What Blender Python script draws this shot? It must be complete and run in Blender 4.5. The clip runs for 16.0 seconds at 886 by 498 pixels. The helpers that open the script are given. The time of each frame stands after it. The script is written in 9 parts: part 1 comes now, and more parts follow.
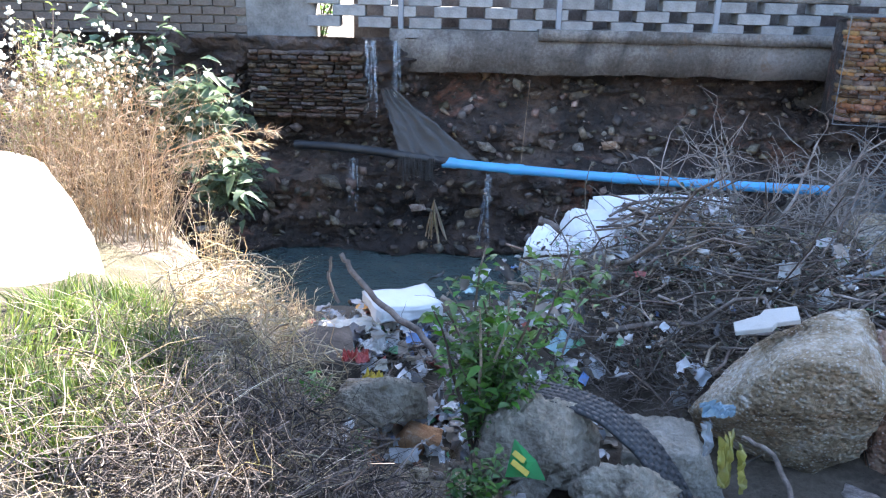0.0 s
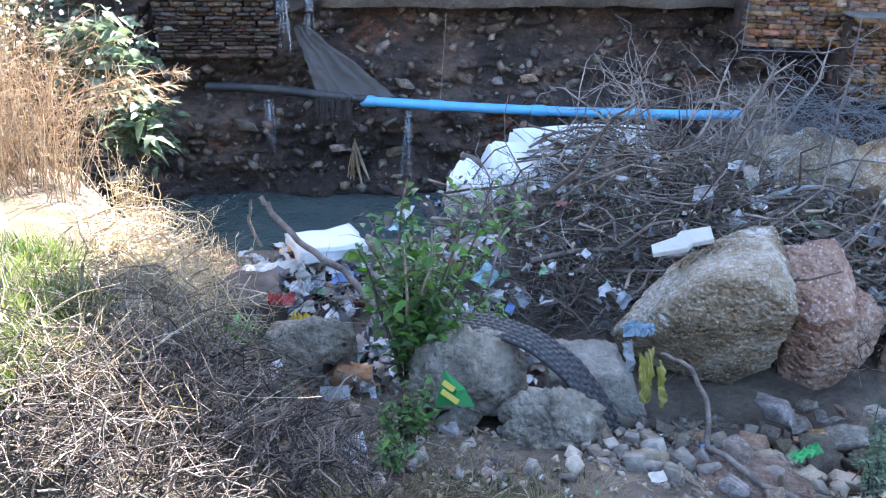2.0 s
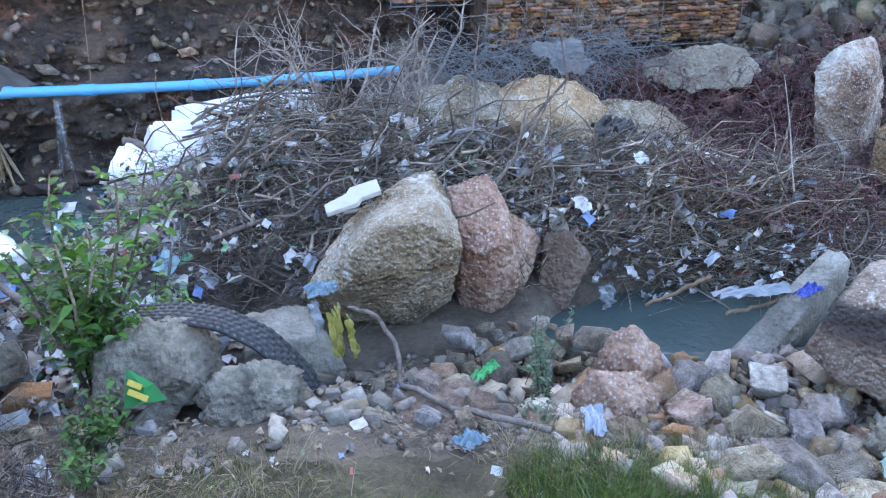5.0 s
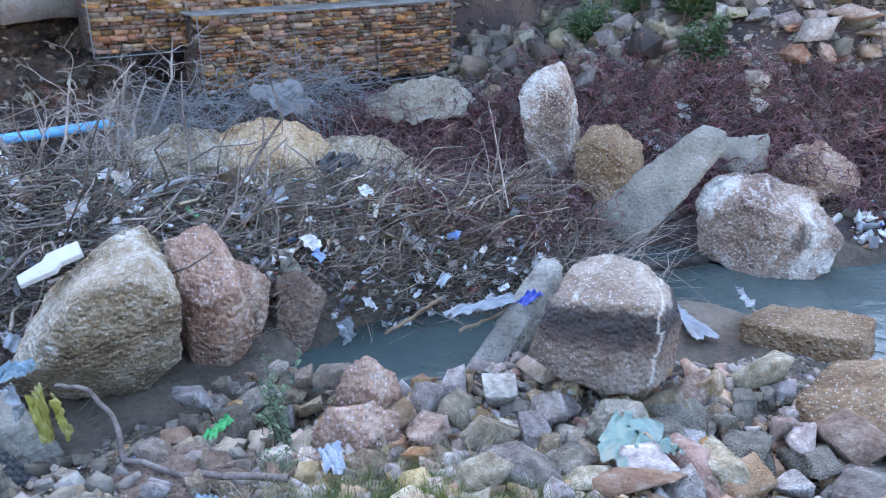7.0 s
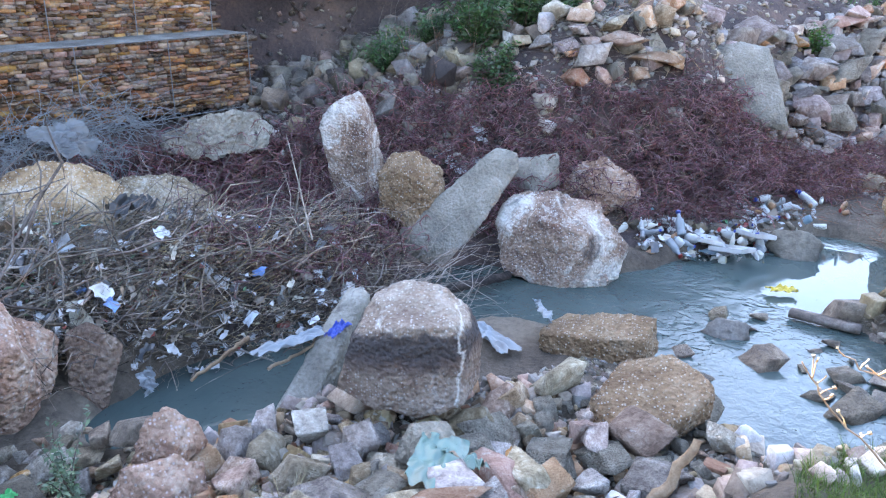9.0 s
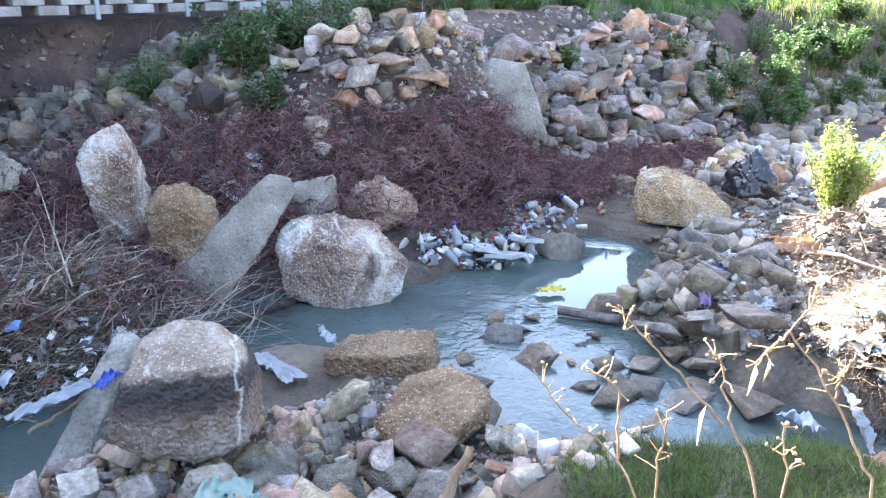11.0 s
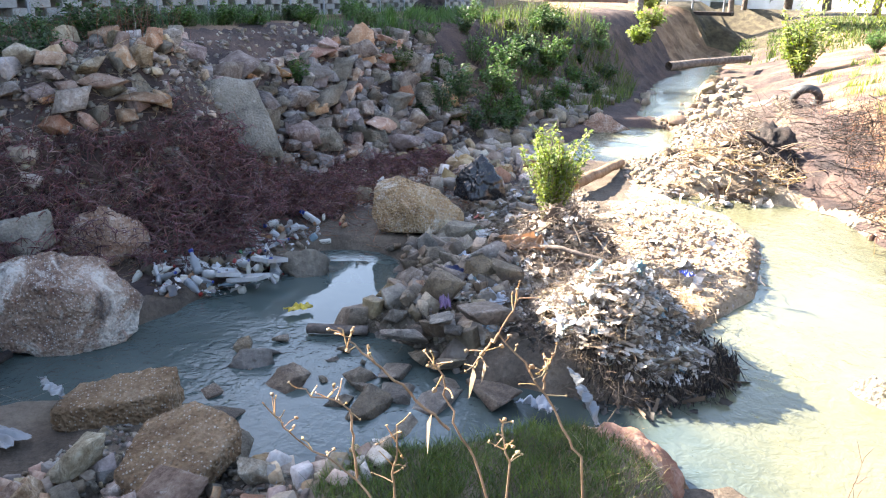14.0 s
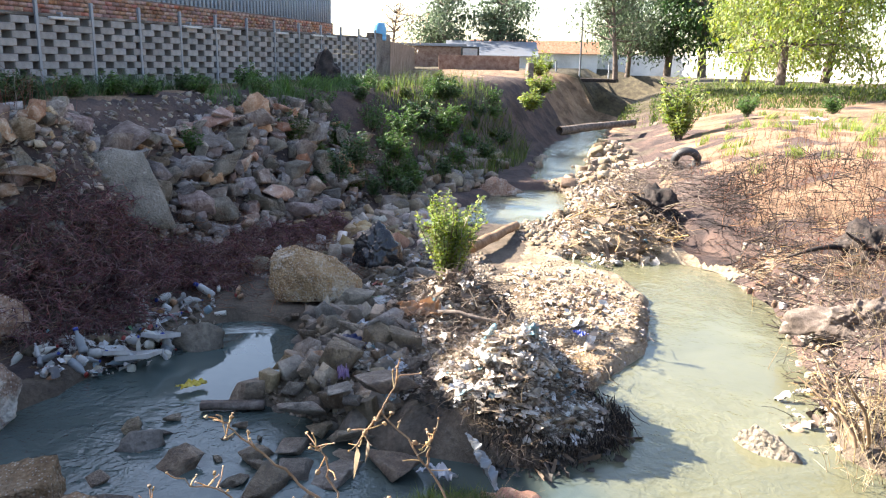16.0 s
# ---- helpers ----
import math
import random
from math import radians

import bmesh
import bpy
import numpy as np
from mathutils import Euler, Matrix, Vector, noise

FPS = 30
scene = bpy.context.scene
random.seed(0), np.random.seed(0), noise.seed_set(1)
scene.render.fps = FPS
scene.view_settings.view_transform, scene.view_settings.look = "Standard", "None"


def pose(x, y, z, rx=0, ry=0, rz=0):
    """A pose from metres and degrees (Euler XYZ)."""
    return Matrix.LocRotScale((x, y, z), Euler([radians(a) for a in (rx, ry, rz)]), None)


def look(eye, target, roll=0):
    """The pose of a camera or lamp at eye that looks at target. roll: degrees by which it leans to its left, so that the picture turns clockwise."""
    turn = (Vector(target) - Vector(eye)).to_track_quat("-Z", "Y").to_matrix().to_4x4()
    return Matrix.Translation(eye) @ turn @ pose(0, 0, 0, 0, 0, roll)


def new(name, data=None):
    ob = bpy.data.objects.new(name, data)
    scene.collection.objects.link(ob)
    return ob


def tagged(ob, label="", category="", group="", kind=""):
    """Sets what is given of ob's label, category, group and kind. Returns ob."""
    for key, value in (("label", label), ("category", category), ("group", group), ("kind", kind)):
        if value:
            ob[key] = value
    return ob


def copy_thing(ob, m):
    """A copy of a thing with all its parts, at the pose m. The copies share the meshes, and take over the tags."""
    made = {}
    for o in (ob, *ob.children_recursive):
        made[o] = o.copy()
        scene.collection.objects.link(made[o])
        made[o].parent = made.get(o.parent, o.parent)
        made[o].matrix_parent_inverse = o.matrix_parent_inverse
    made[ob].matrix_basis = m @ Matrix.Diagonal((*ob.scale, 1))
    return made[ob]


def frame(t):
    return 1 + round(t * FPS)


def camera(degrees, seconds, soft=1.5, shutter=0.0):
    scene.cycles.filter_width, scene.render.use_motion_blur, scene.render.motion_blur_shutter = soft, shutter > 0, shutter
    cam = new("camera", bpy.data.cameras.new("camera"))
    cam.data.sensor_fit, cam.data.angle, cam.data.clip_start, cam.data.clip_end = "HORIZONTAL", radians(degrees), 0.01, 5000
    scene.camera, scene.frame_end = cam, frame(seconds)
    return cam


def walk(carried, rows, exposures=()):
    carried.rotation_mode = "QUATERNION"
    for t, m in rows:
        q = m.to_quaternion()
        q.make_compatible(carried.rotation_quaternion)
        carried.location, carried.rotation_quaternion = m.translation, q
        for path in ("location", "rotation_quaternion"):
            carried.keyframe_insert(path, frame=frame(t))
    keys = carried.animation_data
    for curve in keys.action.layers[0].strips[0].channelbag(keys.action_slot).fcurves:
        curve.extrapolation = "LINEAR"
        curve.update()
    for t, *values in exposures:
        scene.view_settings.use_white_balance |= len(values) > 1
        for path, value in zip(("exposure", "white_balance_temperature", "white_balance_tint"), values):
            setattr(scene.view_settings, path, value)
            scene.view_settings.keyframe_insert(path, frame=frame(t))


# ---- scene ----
import itertools

cam = camera(57.9, 16.0, soft=1.2)
PATH = [
    (0, (-0.118, 0.05, 2.825), (-0.096, 1.936, 2.157), 1.4),
    (0.5, (-0.116, 0.05, 2.824), (-0.063, 1.924, 2.127), 1.4),
    (1, (-0.108, 0.052, 2.811), (-0.015, 1.914, 2.086), 1.6),
    (1.5, (-0.109, 0.053, 2.799), (0.021, 1.902, 2.048), 1.0),
    (2, (-0.091, 0.051, 2.777), (0.111, 1.874, 1.98), 0.8),
    (2.5, (-0.056, 0.051, 2.764), (0.242, 1.849, 1.941), 0.7),
    (3, (-0.024, 0.045, 2.741), (0.383, 1.814, 1.901), 0.4),
    (5.5, (0.151, -0.059, 2.785), (1.139, 1.462, 1.941), 0.2),
    (6, (0.222, -0.083, 2.764), (1.33, 1.368, 1.946), -0.1),
    (6.5, (0.273, -0.112, 2.749), (1.483, 1.275, 1.967), 0.2),
    (7, (0.338, -0.161, 2.74), (1.674, 1.117, 1.977), 0.3),
    (7.5, (0.371, -0.189, 2.755), (1.786, 1.012, 2.01), 0.1),
    (8, (0.396, -0.222, 2.763), (1.886, 0.901, 2.044), 0.5),
    (8.5, (0.411, -0.256, 2.773), (1.964, 0.788, 2.069), 0.8),
    (9, (0.428, -0.306, 2.788), (2.039, 0.649, 2.086), 0.7),
    (9.5, (0.441, -0.352, 2.808), (2.106, 0.511, 2.113), 0.6),
    (10, (0.45, -0.413, 2.824), (2.173, 0.333, 2.135), 0.3),
    (12.5, (0.534, -0.5, 2.903), (2.427, -0.283, 2.295), 1.5),
    (13, (0.519, -0.523, 2.911), (2.419, -0.391, 2.298), 1.1),
    (13.5, (0.515, -0.544, 2.907), (2.412, -0.53, 2.271), 1.2),
    (14, (0.523, -0.576, 2.893), (2.422, -0.666, 2.272), 1.2),
    (14.5, (0.502, -0.595, 2.908), (2.404, -0.781, 2.317), 0.9),
    (15, (0.491, -0.62, 2.918), (2.392, -0.865, 2.347), 0.4),
    (15.5, (0.486, -0.642, 2.943), (2.388, -0.963, 2.415), 1.2),
    (16, (0.481, -0.646, 2.954), (2.398, -0.973, 2.487), 1.3),
]
EXPO = [(0.0, 3.93, 6120, 13), (3.0, 4.34, 6060, 14), (5.5, 4.53, 6480, 14), (10.0, 4.63, 6540, 14), (12.5, 4.24, 6900, 14), (14.0, 3.5, 6950, 14), (16.0, 2.87, 6850, 14)]
walk(cam, [(t, look(eye, target, roll)) for t, eye, target, roll in PATH], EXPO)

# ---- sky and sun ----
SUN_AZ, SUN_EL = 31.0, 33.0   # degrees to the right of +y, and above the horizon
world = bpy.data.worlds.new("sky_world")
scene.world = world
world.use_nodes = True
wn = world.node_tree
for n in list(wn.nodes):
    wn.nodes.remove(n)
sky = wn.nodes.new("ShaderNodeTexSky")
sky.sky_type = "NISHITA"
sky.sun_disc = False
sky.sun_elevation, sky.sun_rotation = radians(SUN_EL), radians(SUN_AZ)
sky.air_density, sky.dust_density, sky.ozone_density = 1.0, 1.2, 1.0
wbg = wn.nodes.new("ShaderNodeBackground")
wbg.inputs["Strength"].default_value = 0.075
wout = wn.nodes.new("ShaderNodeOutputWorld")
wn.links.new(sky.outputs[0], wbg.inputs[0])
wn.links.new(wbg.outputs[0], wout.inputs[0])
sun = new("sun", bpy.data.lights.new("sun", "SUN"))
sun.data.energy, sun.data.angle, sun.data.color = 4.4, radians(0.55), (1.0, 0.94, 0.84)
sun_dir = Vector((math.sin(radians(SUN_AZ)) * math.cos(radians(SUN_EL)), math.cos(radians(SUN_AZ)) * math.cos(radians(SUN_EL)), math.sin(radians(SUN_EL))))
sun.matrix_world = look((0, 0, 30), Vector((0, 0, 30)) - sun_dir)

# ---- materials ----
def nodes_of(name):
    m = bpy.data.materials.new(name)
    m.use_nodes = True
    t = m.node_tree
    b = t.nodes["Principled BSDF"]
    return m, t, b


def ramp(t, src, stops):
    r = t.nodes.new("ShaderNodeValToRGB")
    el = r.color_ramp.elements
    while len(el) < len(stops):
        el.new(0.5)
    for e, (p, c) in zip(el, stops):
        e.position, e.color = p, (*c, 1)
    t.links.new(src, r.inputs[0])
    return r.outputs[0]


def noise_tex(t, scale, detail=5, rough=0.6, coord=None, dist=0.0):
    n = t.nodes.new("ShaderNodeTexNoise")
    n.inputs["Scale"].default_value, n.inputs["Detail"].default_value = scale, detail
    n.inputs["Roughness"].default_value, n.inputs["Distortion"].default_value = rough, dist
    if coord is not None:
        t.links.new(coord, n.inputs["Vector"])
    return n.outputs["Fac"]


def mixc(t, fac, a, b, mode="MIX"):
    m = t.nodes.new("ShaderNodeMix")
    m.data_type, m.blend_type = "RGBA", mode
    for s, v in ((m.inputs[0], fac), (m.inputs[6], a), (m.inputs[7], b)):
        if isinstance(v, (int, float)):
            s.default_value = v
        elif isinstance(v, tuple):
            s.default_value = (*v, 1)
        else:
            t.links.new(v, s)
    return m.outputs[2]


def math_node(t, op, a, b=0.0, clamp=False):
    m = t.nodes.new("ShaderNodeMath")
    m.operation, m.use_clamp = op, clamp
    for s, v in ((m.inputs[0], a), (m.inputs[1], b)):
        if isinstance(v, (int, float)):
            s.default_value = v
        else:
            t.links.new(v, s)
    return m.outputs[0]


def bump(t, b, height, strength, dist):
    n = t.nodes.new("ShaderNodeBump")
    n.inputs["Strength"].default_value, n.inputs["Distance"].default_value = strength, dist
    t.links.new(height, n.inputs["Height"])
    t.links.new(n.outputs[0], b.inputs["Normal"])
    return n


def hsv_vary(t, col, fac, hue=0.03, sat=0.3, val=0.4):
    """Shifts a colour by a random value between 0 and 1."""
    h = t.nodes.new("ShaderNodeHueSaturation")
    wn_ = t.nodes.new("ShaderNodeTexWhiteNoise")
    wn_.noise_dimensions = "1D"
    t.links.new(fac, wn_.inputs["W"])
    sp = t.nodes.new("ShaderNodeSeparateColor")
    t.links.new(wn_.outputs["Color"], sp.inputs[0])
    for k, (base, rng) in enumerate(((0.5, hue), (1.0, sat), (1.0, val))):
        v = math_node(t, "MULTIPLY_ADD", sp.outputs[k], 2 * rng)
        t.nodes[-1].inputs[2].default_value = base - rng
        t.links.new(v, h.inputs[("Hue", "Saturation", "Value")[k]])
    t.links.new(col, h.inputs["Color"])
    return h.outputs[0]


def earth(name, stops, scale=3.0, fine=40.0, rough=0.95, bump_s=0.8, bump_d=0.03, random_from=None, vary=(0.02, 0.25, 0.3),
          pebbles=0.0, speck=None, trans=0.0, patch=None, spec=0.25):
    """A mineral or organic surface: noise at two scales through a ramp, grain and relief."""
    m, t, b = nodes_of(name)
    tc = t.nodes.new("ShaderNodeTexCoord")
    co = tc.outputs["Object"]
    n1 = noise_tex(t, scale, 6, 0.62, co, 0.3)
    n2 = noise_tex(t, fine, 4, 0.7, co)
    mix = math_node(t, "ADD", math_node(t, "MULTIPLY", n1, 0.68), math_node(t, "MULTIPLY", n2, 0.32))
    spread = math_node(t, "MULTIPLY_ADD", mix, 2.2)
    t.nodes[-1].inputs[2].default_value = -0.6
    col = ramp(t, spread, stops)
    if speck:
        v = t.nodes.new("ShaderNodeTexVoronoi")
        v.inputs["Scale"].default_value = speck[1]
        t.links.new(co, v.inputs["Vector"])
        sp = t.nodes.new("ShaderNodeSeparateColor")
        t.links.new(v.outputs["Color"], sp.inputs[0])
        near = ramp(t, v.outputs["Distance"], [(0.25, (1, 1, 1)), (0.5, (0, 0, 0))])
        few = math_node(t, "GREATER_THAN", sp.outputs[0], 1 - speck[2])
        col = mixc(t, math_node(t, "MULTIPLY", math_node(t, "MULTIPLY", near, few), 0.55), col, speck[0])
    for pk, pc, lo_, hi_ in patch or ():
        pn = noise_tex(t, pk, 5, 0.7, co, 0.8)
        col = mixc(t, ramp(t, pn, [(lo_, (0, 0, 0)), (hi_, (0.85, 0.85, 0.85))]), col, pc)
    if random_from == "island":
        g = t.nodes.new("ShaderNodeNewGeometry")
        col = hsv_vary(t, col, g.outputs["Random Per Island"], *vary)
    elif random_from == "object":
        g = t.nodes.new("ShaderNodeObjectInfo")
        col = hsv_vary(t, col, g.outputs["Random"], *vary)
    t.links.new(col, b.inputs["Base Color"])
    b.inputs["Roughness"].default_value = rough
    b.inputs["Specular IOR Level"].default_value = spec
    h = math_node(t, "ADD", n1, math_node(t, "MULTIPLY", n2, 0.6))
    if pebbles:
        v2 = t.nodes.new("ShaderNodeTexVoronoi")
        v2.inputs["Scale"].default_value = pebbles
        v2.feature = "SMOOTH_F1"
        t.links.new(co, v2.inputs["Vector"])
        h = math_node(t, "SUBTRACT", math_node(t, "MULTIPLY", h, 1.3), math_node(t, "MULTIPLY", v2.outputs["Distance"], 0.75))
    bump(t, b, h, bump_s, bump_d)
    if trans:
        out = t.nodes["Material Output"]
        tr = t.nodes.new("ShaderNodeBsdfTranslucent")
        t.links.new(col, tr.inputs[0])
        mx = t.nodes.new("ShaderNodeMixShader")
        mx.inputs[0].default_value = trans
        t.links.new(b.outputs[0], mx.inputs[1])
        t.links.new(tr.outputs[0], mx.inputs[2])
        t.links.new(mx.outputs[0], out.inputs["Surface"])
    return m


def stones3(a, b_, c):
    return [(0.2, a), (0.5, b_), (0.85, c)]


M = {}
M["mud"] = earth("dark_stream_mud", stones3((0.04, 0.03, 0.022), (0.09, 0.07, 0.052), (0.17, 0.135, 0.1)), 1.6, 25, 0.85, 0.9, 0.05)
M["silt"] = earth("pale_silt", stones3((0.13, 0.092, 0.06), (0.26, 0.2, 0.135), (0.39, 0.32, 0.23)), 2.0, 30, 0.95, 0.9, 0.04, pebbles=9)
M["soil"] = earth("red_brown_soil", stones3((0.065, 0.04, 0.026), (0.18, 0.115, 0.072), (0.34, 0.235, 0.155)), 0.9, 18, 0.95, 1.0, 0.08, patch=((0.7, (0.05, 0.04, 0.034), 0.58, 0.7), (2.5, (0.36, 0.28, 0.19), 0.6, 0.75)))
M["turf"] = earth("trodden_turf", stones3((0.025, 0.02, 0.013), (0.06, 0.05, 0.03), (0.12, 0.1, 0.06)), 2.2, 40, 0.95, 0.9, 0.03)
M["ash"] = earth("scorched_soil", stones3((0.025, 0.02, 0.02), (0.065, 0.045, 0.04), (0.13, 0.085, 0.065)), 1.5, 25, 0.95, 0.9, 0.04)
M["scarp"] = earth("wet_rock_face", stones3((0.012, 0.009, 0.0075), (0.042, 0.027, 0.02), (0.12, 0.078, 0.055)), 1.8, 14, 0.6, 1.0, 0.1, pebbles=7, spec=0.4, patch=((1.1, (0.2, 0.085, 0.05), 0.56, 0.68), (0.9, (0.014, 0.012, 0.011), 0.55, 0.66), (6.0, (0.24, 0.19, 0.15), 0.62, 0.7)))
M["conglomerate"] = earth("pebbly_conglomerate", stones3((0.13, 0.09, 0.052), (0.34, 0.262, 0.172), (0.64, 0.58, 0.49)), 2.6, 30, 0.9, 1.0, 0.12, pebbles=38, speck=((0.62, 0.58, 0.52), 55, 0.4), patch=((3.3, (0.66, 0.62, 0.55), 0.56, 0.66), (2.1, (0.3, 0.14, 0.06), 0.6, 0.72), (7.0, (0.07, 0.055, 0.045), 0.64, 0.74)))
M["conglo_red"] = earth("reddish_conglomerate", stones3((0.19, 0.095, 0.065), (0.37, 0.235, 0.165), (0.58, 0.48, 0.39)), 2.4, 28, 0.9, 1.0, 0.08, pebbles=34, speck=((0.6, 0.52, 0.5), 50, 0.3), patch=((3.8, (0.6, 0.53, 0.48), 0.57, 0.68), (5.0, (0.13, 0.06, 0.05), 0.6, 0.72)))
M["conglo_yellow"] = earth("yellow_conglomerate", stones3((0.2, 0.115, 0.055), (0.4, 0.27, 0.15), (0.6, 0.5, 0.37)), 2.2, 30, 0.9, 1.0, 0.07, pebbles=40, speck=((0.62, 0.6, 0.56), 60, 0.35), patch=((3.0, (0.64, 0.6, 0.53), 0.56, 0.68), (2.4, (0.32, 0.16, 0.06), 0.6, 0.74), (6.0, (0.08, 0.065, 0.05), 0.64, 0.76)))
M["conglo_brown"] = earth("brown_earthy_rock", stones3((0.1, 0.062, 0.045), (0.2, 0.135, 0.1), (0.34, 0.26, 0.2)), 2.4, 28, 0.9, 1.0, 0.08, pebbles=34, patch=((3.0, (0.4, 0.34, 0.28), 0.6, 0.7),))
M["stained"] = earth("dark_stained_granite", stones3((0.11, 0.065, 0.05), (0.3, 0.21, 0.155), (0.66, 0.6, 0.53)), 1.9, 34, 0.85, 0.9, 0.07, pebbles=40, speck=((0.62, 0.6, 0.57), 60, 0.3), patch=((2.2, (0.6, 0.56, 0.5), 0.5, 0.6), (1.6, (0.055, 0.047, 0.045), 0.52, 0.64), (3.1, (0.32, 0.14, 0.08), 0.62, 0.72)))
M["bandstone"] = earth("dark_banded_granite", stones3((0.14, 0.085, 0.062), (0.3, 0.235, 0.18), (0.52, 0.46, 0.39)), 1.9, 34, 0.85, 0.9, 0.08, pebbles=40, speck=((0.6, 0.57, 0.53), 60, 0.25), patch=((3.4, (0.58, 0.54, 0.48), 0.6, 0.7),))
def band_stain(m):
    """A water stain across the lower face, paler cap left free, and one white quartz vein."""
    t = m.node_tree
    b = t.nodes["Principled BSDF"]
    base = b.inputs["Base Color"].links[0].from_socket
    tc = t.nodes.new("ShaderNodeTexCoord")
    sp = t.nodes.new("ShaderNodeSeparateXYZ")
    t.links.new(tc.outputs["Object"], sp.inputs[0])
    n = noise_tex(t, 5, 5, 0.65, tc.outputs["Object"], 0.6)
    z = math_node(t, "ADD", sp.outputs["Z"], math_node(t, "MULTIPLY_ADD", n, 0.22))
    t.nodes[-2].inputs[2].default_value = -0.11
    dark = ramp(t, z, [(0.0, (0.35, 0.35, 0.35)), (0.26, (0.45, 0.45, 0.45)), (0.34, (0.95, 0.95, 0.95)), (0.49, (0.9, 0.9, 0.9)), (0.54, (0, 0, 0))])
    tone = ramp(t, z, [(0.22, (0.13, 0.075, 0.055)), (0.38, (0.05, 0.043, 0.044))])
    col = mixc(t, dark, base, tone)
    off = math_node(t, "ABSOLUTE", math_node(t, "ADD", sp.outputs["X"], math_node(t, "MULTIPLY_ADD", n, 0.16)))
    t.nodes[-3].inputs[2].default_value = -0.305
    vein = ramp(t, off, [(0.002, (0.7, 0.7, 0.7)), (0.016, (0, 0, 0))])
    t.links.new(mixc(t, vein, col, (0.62, 0.58, 0.52)), b.inputs["Base Color"])


M["greystone"] = earth("grey_stone", stones3((0.16, 0.13, 0.1), (0.3, 0.258, 0.2), (0.46, 0.415, 0.34)), 2.4, 30, 0.9, 1.0, 0.1, pebbles=26, patch=((4.0, (0.05, 0.046, 0.042), 0.63, 0.71), (2.6, (0.3, 0.21, 0.14), 0.58, 0.72)))
band_stain(M["bandstone"])
M["redstone"] = earth("orange_red_stone", stones3((0.19, 0.1, 0.06), (0.34, 0.2, 0.13), (0.5, 0.37, 0.28)), 2.2, 24, 0.9, 0.9, 0.04, random_from="object", vary=(0.015, 0.3, 0.35), patch=((3.0, (0.5, 0.44, 0.36), 0.56, 0.68),))
M["rubble"] = earth("mixed_rubble_stone", stones3((0.13, 0.095, 0.07), (0.27, 0.212, 0.16), (0.46, 0.395, 0.325)), 2.5, 14, 0.9, 1.0, 0.06, patch=((2.2, (0.09, 0.07, 0.055), 0.56, 0.7), (4.0, (0.5, 0.46, 0.4), 0.6, 0.7)), random_from="object", vary=(0.024, 0.5, 0.45))
M["rubblerest"] = earth("mixed_rubble_stone_rest", stones3((0.145, 0.1, 0.072), (0.28, 0.212, 0.158), (0.46, 0.39, 0.315)), 2.5, 30, 0.9, 0.9, 0.02, random_from="island", vary=(0.026, 0.6, 0.42))
M["heapstone"] = earth("grey_pink_heap_stone", stones3((0.1, 0.076, 0.065), (0.205, 0.165, 0.145), (0.36, 0.315, 0.28)), 2.5, 14, 0.9, 1.0, 0.06, patch=((2.2, (0.1, 0.075, 0.062), 0.56, 0.7), (4.0, (0.42, 0.38, 0.34), 0.6, 0.7)), random_from="object", vary=(0.022, 0.4, 0.4))
M["heaprest"] = earth("grey_pink_heap_stone_rest", stones3((0.1, 0.076, 0.065), (0.205, 0.165, 0.145), (0.36, 0.315, 0.28)), 2.5, 14, 0.9, 1.0, 0.06, patch=((2.2, (0.1, 0.075, 0.062), 0.56, 0.7), (4.0, (0.42, 0.38, 0.34), 0.6, 0.7)), random_from="island", vary=(0.022, 0.4, 0.4))
M["tanrock"] = earth("orange_tan_rock", stones3((0.13, 0.075, 0.04), (0.27, 0.175, 0.1), (0.45, 0.34, 0.235)), 2.2, 30, 0.9, 1.0, 0.09, pebbles=40, speck=((0.6, 0.55, 0.48), 60, 0.25), patch=((2.4, (0.28, 0.13, 0.05), 0.58, 0.72), (3.5, (0.07, 0.055, 0.045), 0.6, 0.72)))
M["palerest"] = earth("pale_dusty_stone", stones3((0.12, 0.09, 0.062), (0.23, 0.18, 0.13), (0.36, 0.3, 0.23)), 2.5, 30, 0.9, 0.9, 0.02, random_from="island", vary=(0.02, 0.3, 0.3))
M["wetstone"] = earth("wet_brown_stone", stones3((0.055, 0.041, 0.029), (0.145, 0.112, 0.08), (0.29, 0.238, 0.178)), 2.5, 16, 0.62, 1.0, 0.05, patch=((2.2, (0.035, 0.03, 0.027), 0.55, 0.68), (4.0, (0.3, 0.27, 0.23), 0.62, 0.72)), random_from="object", vary=(0.014, 0.35, 0.45), spec=0.45)
M["wetrest"] = earth("wet_brown_stone_rest", stones3((0.055, 0.041, 0.029), (0.145, 0.112, 0.08), (0.29, 0.238, 0.178)), 2.5, 30, 0.62, 0.9, 0.02, random_from="island", vary=(0.014, 0.35, 0.5), spec=0.45)
M["gravel"] = earth("wet_gravel", stones3((0.09, 0.075, 0.06), (0.19, 0.16, 0.13), (0.33, 0.29, 0.25)), 3, 30, 0.75, 0.8, 0.02, random_from="island", vary=(0.03, 0.5, 0.5))
M["gabionstone"] = earth("ochre_gabion_stone", stones3((0.062, 0.034, 0.02), (0.165, 0.093, 0.054), (0.3, 0.195, 0.12)), 4, 30, 0.9, 0.9, 0.015, random_from="object", vary=(0.018, 0.35, 0.55))
M["gabionrest"] = earth("ochre_gabion_stone_rest", stones3((0.062, 0.034, 0.02), (0.165, 0.093, 0.054), (0.3, 0.195, 0.12)), 4, 30, 0.9, 0.9, 0.015, random_from="island", vary=(0.018, 0.35, 0.55))
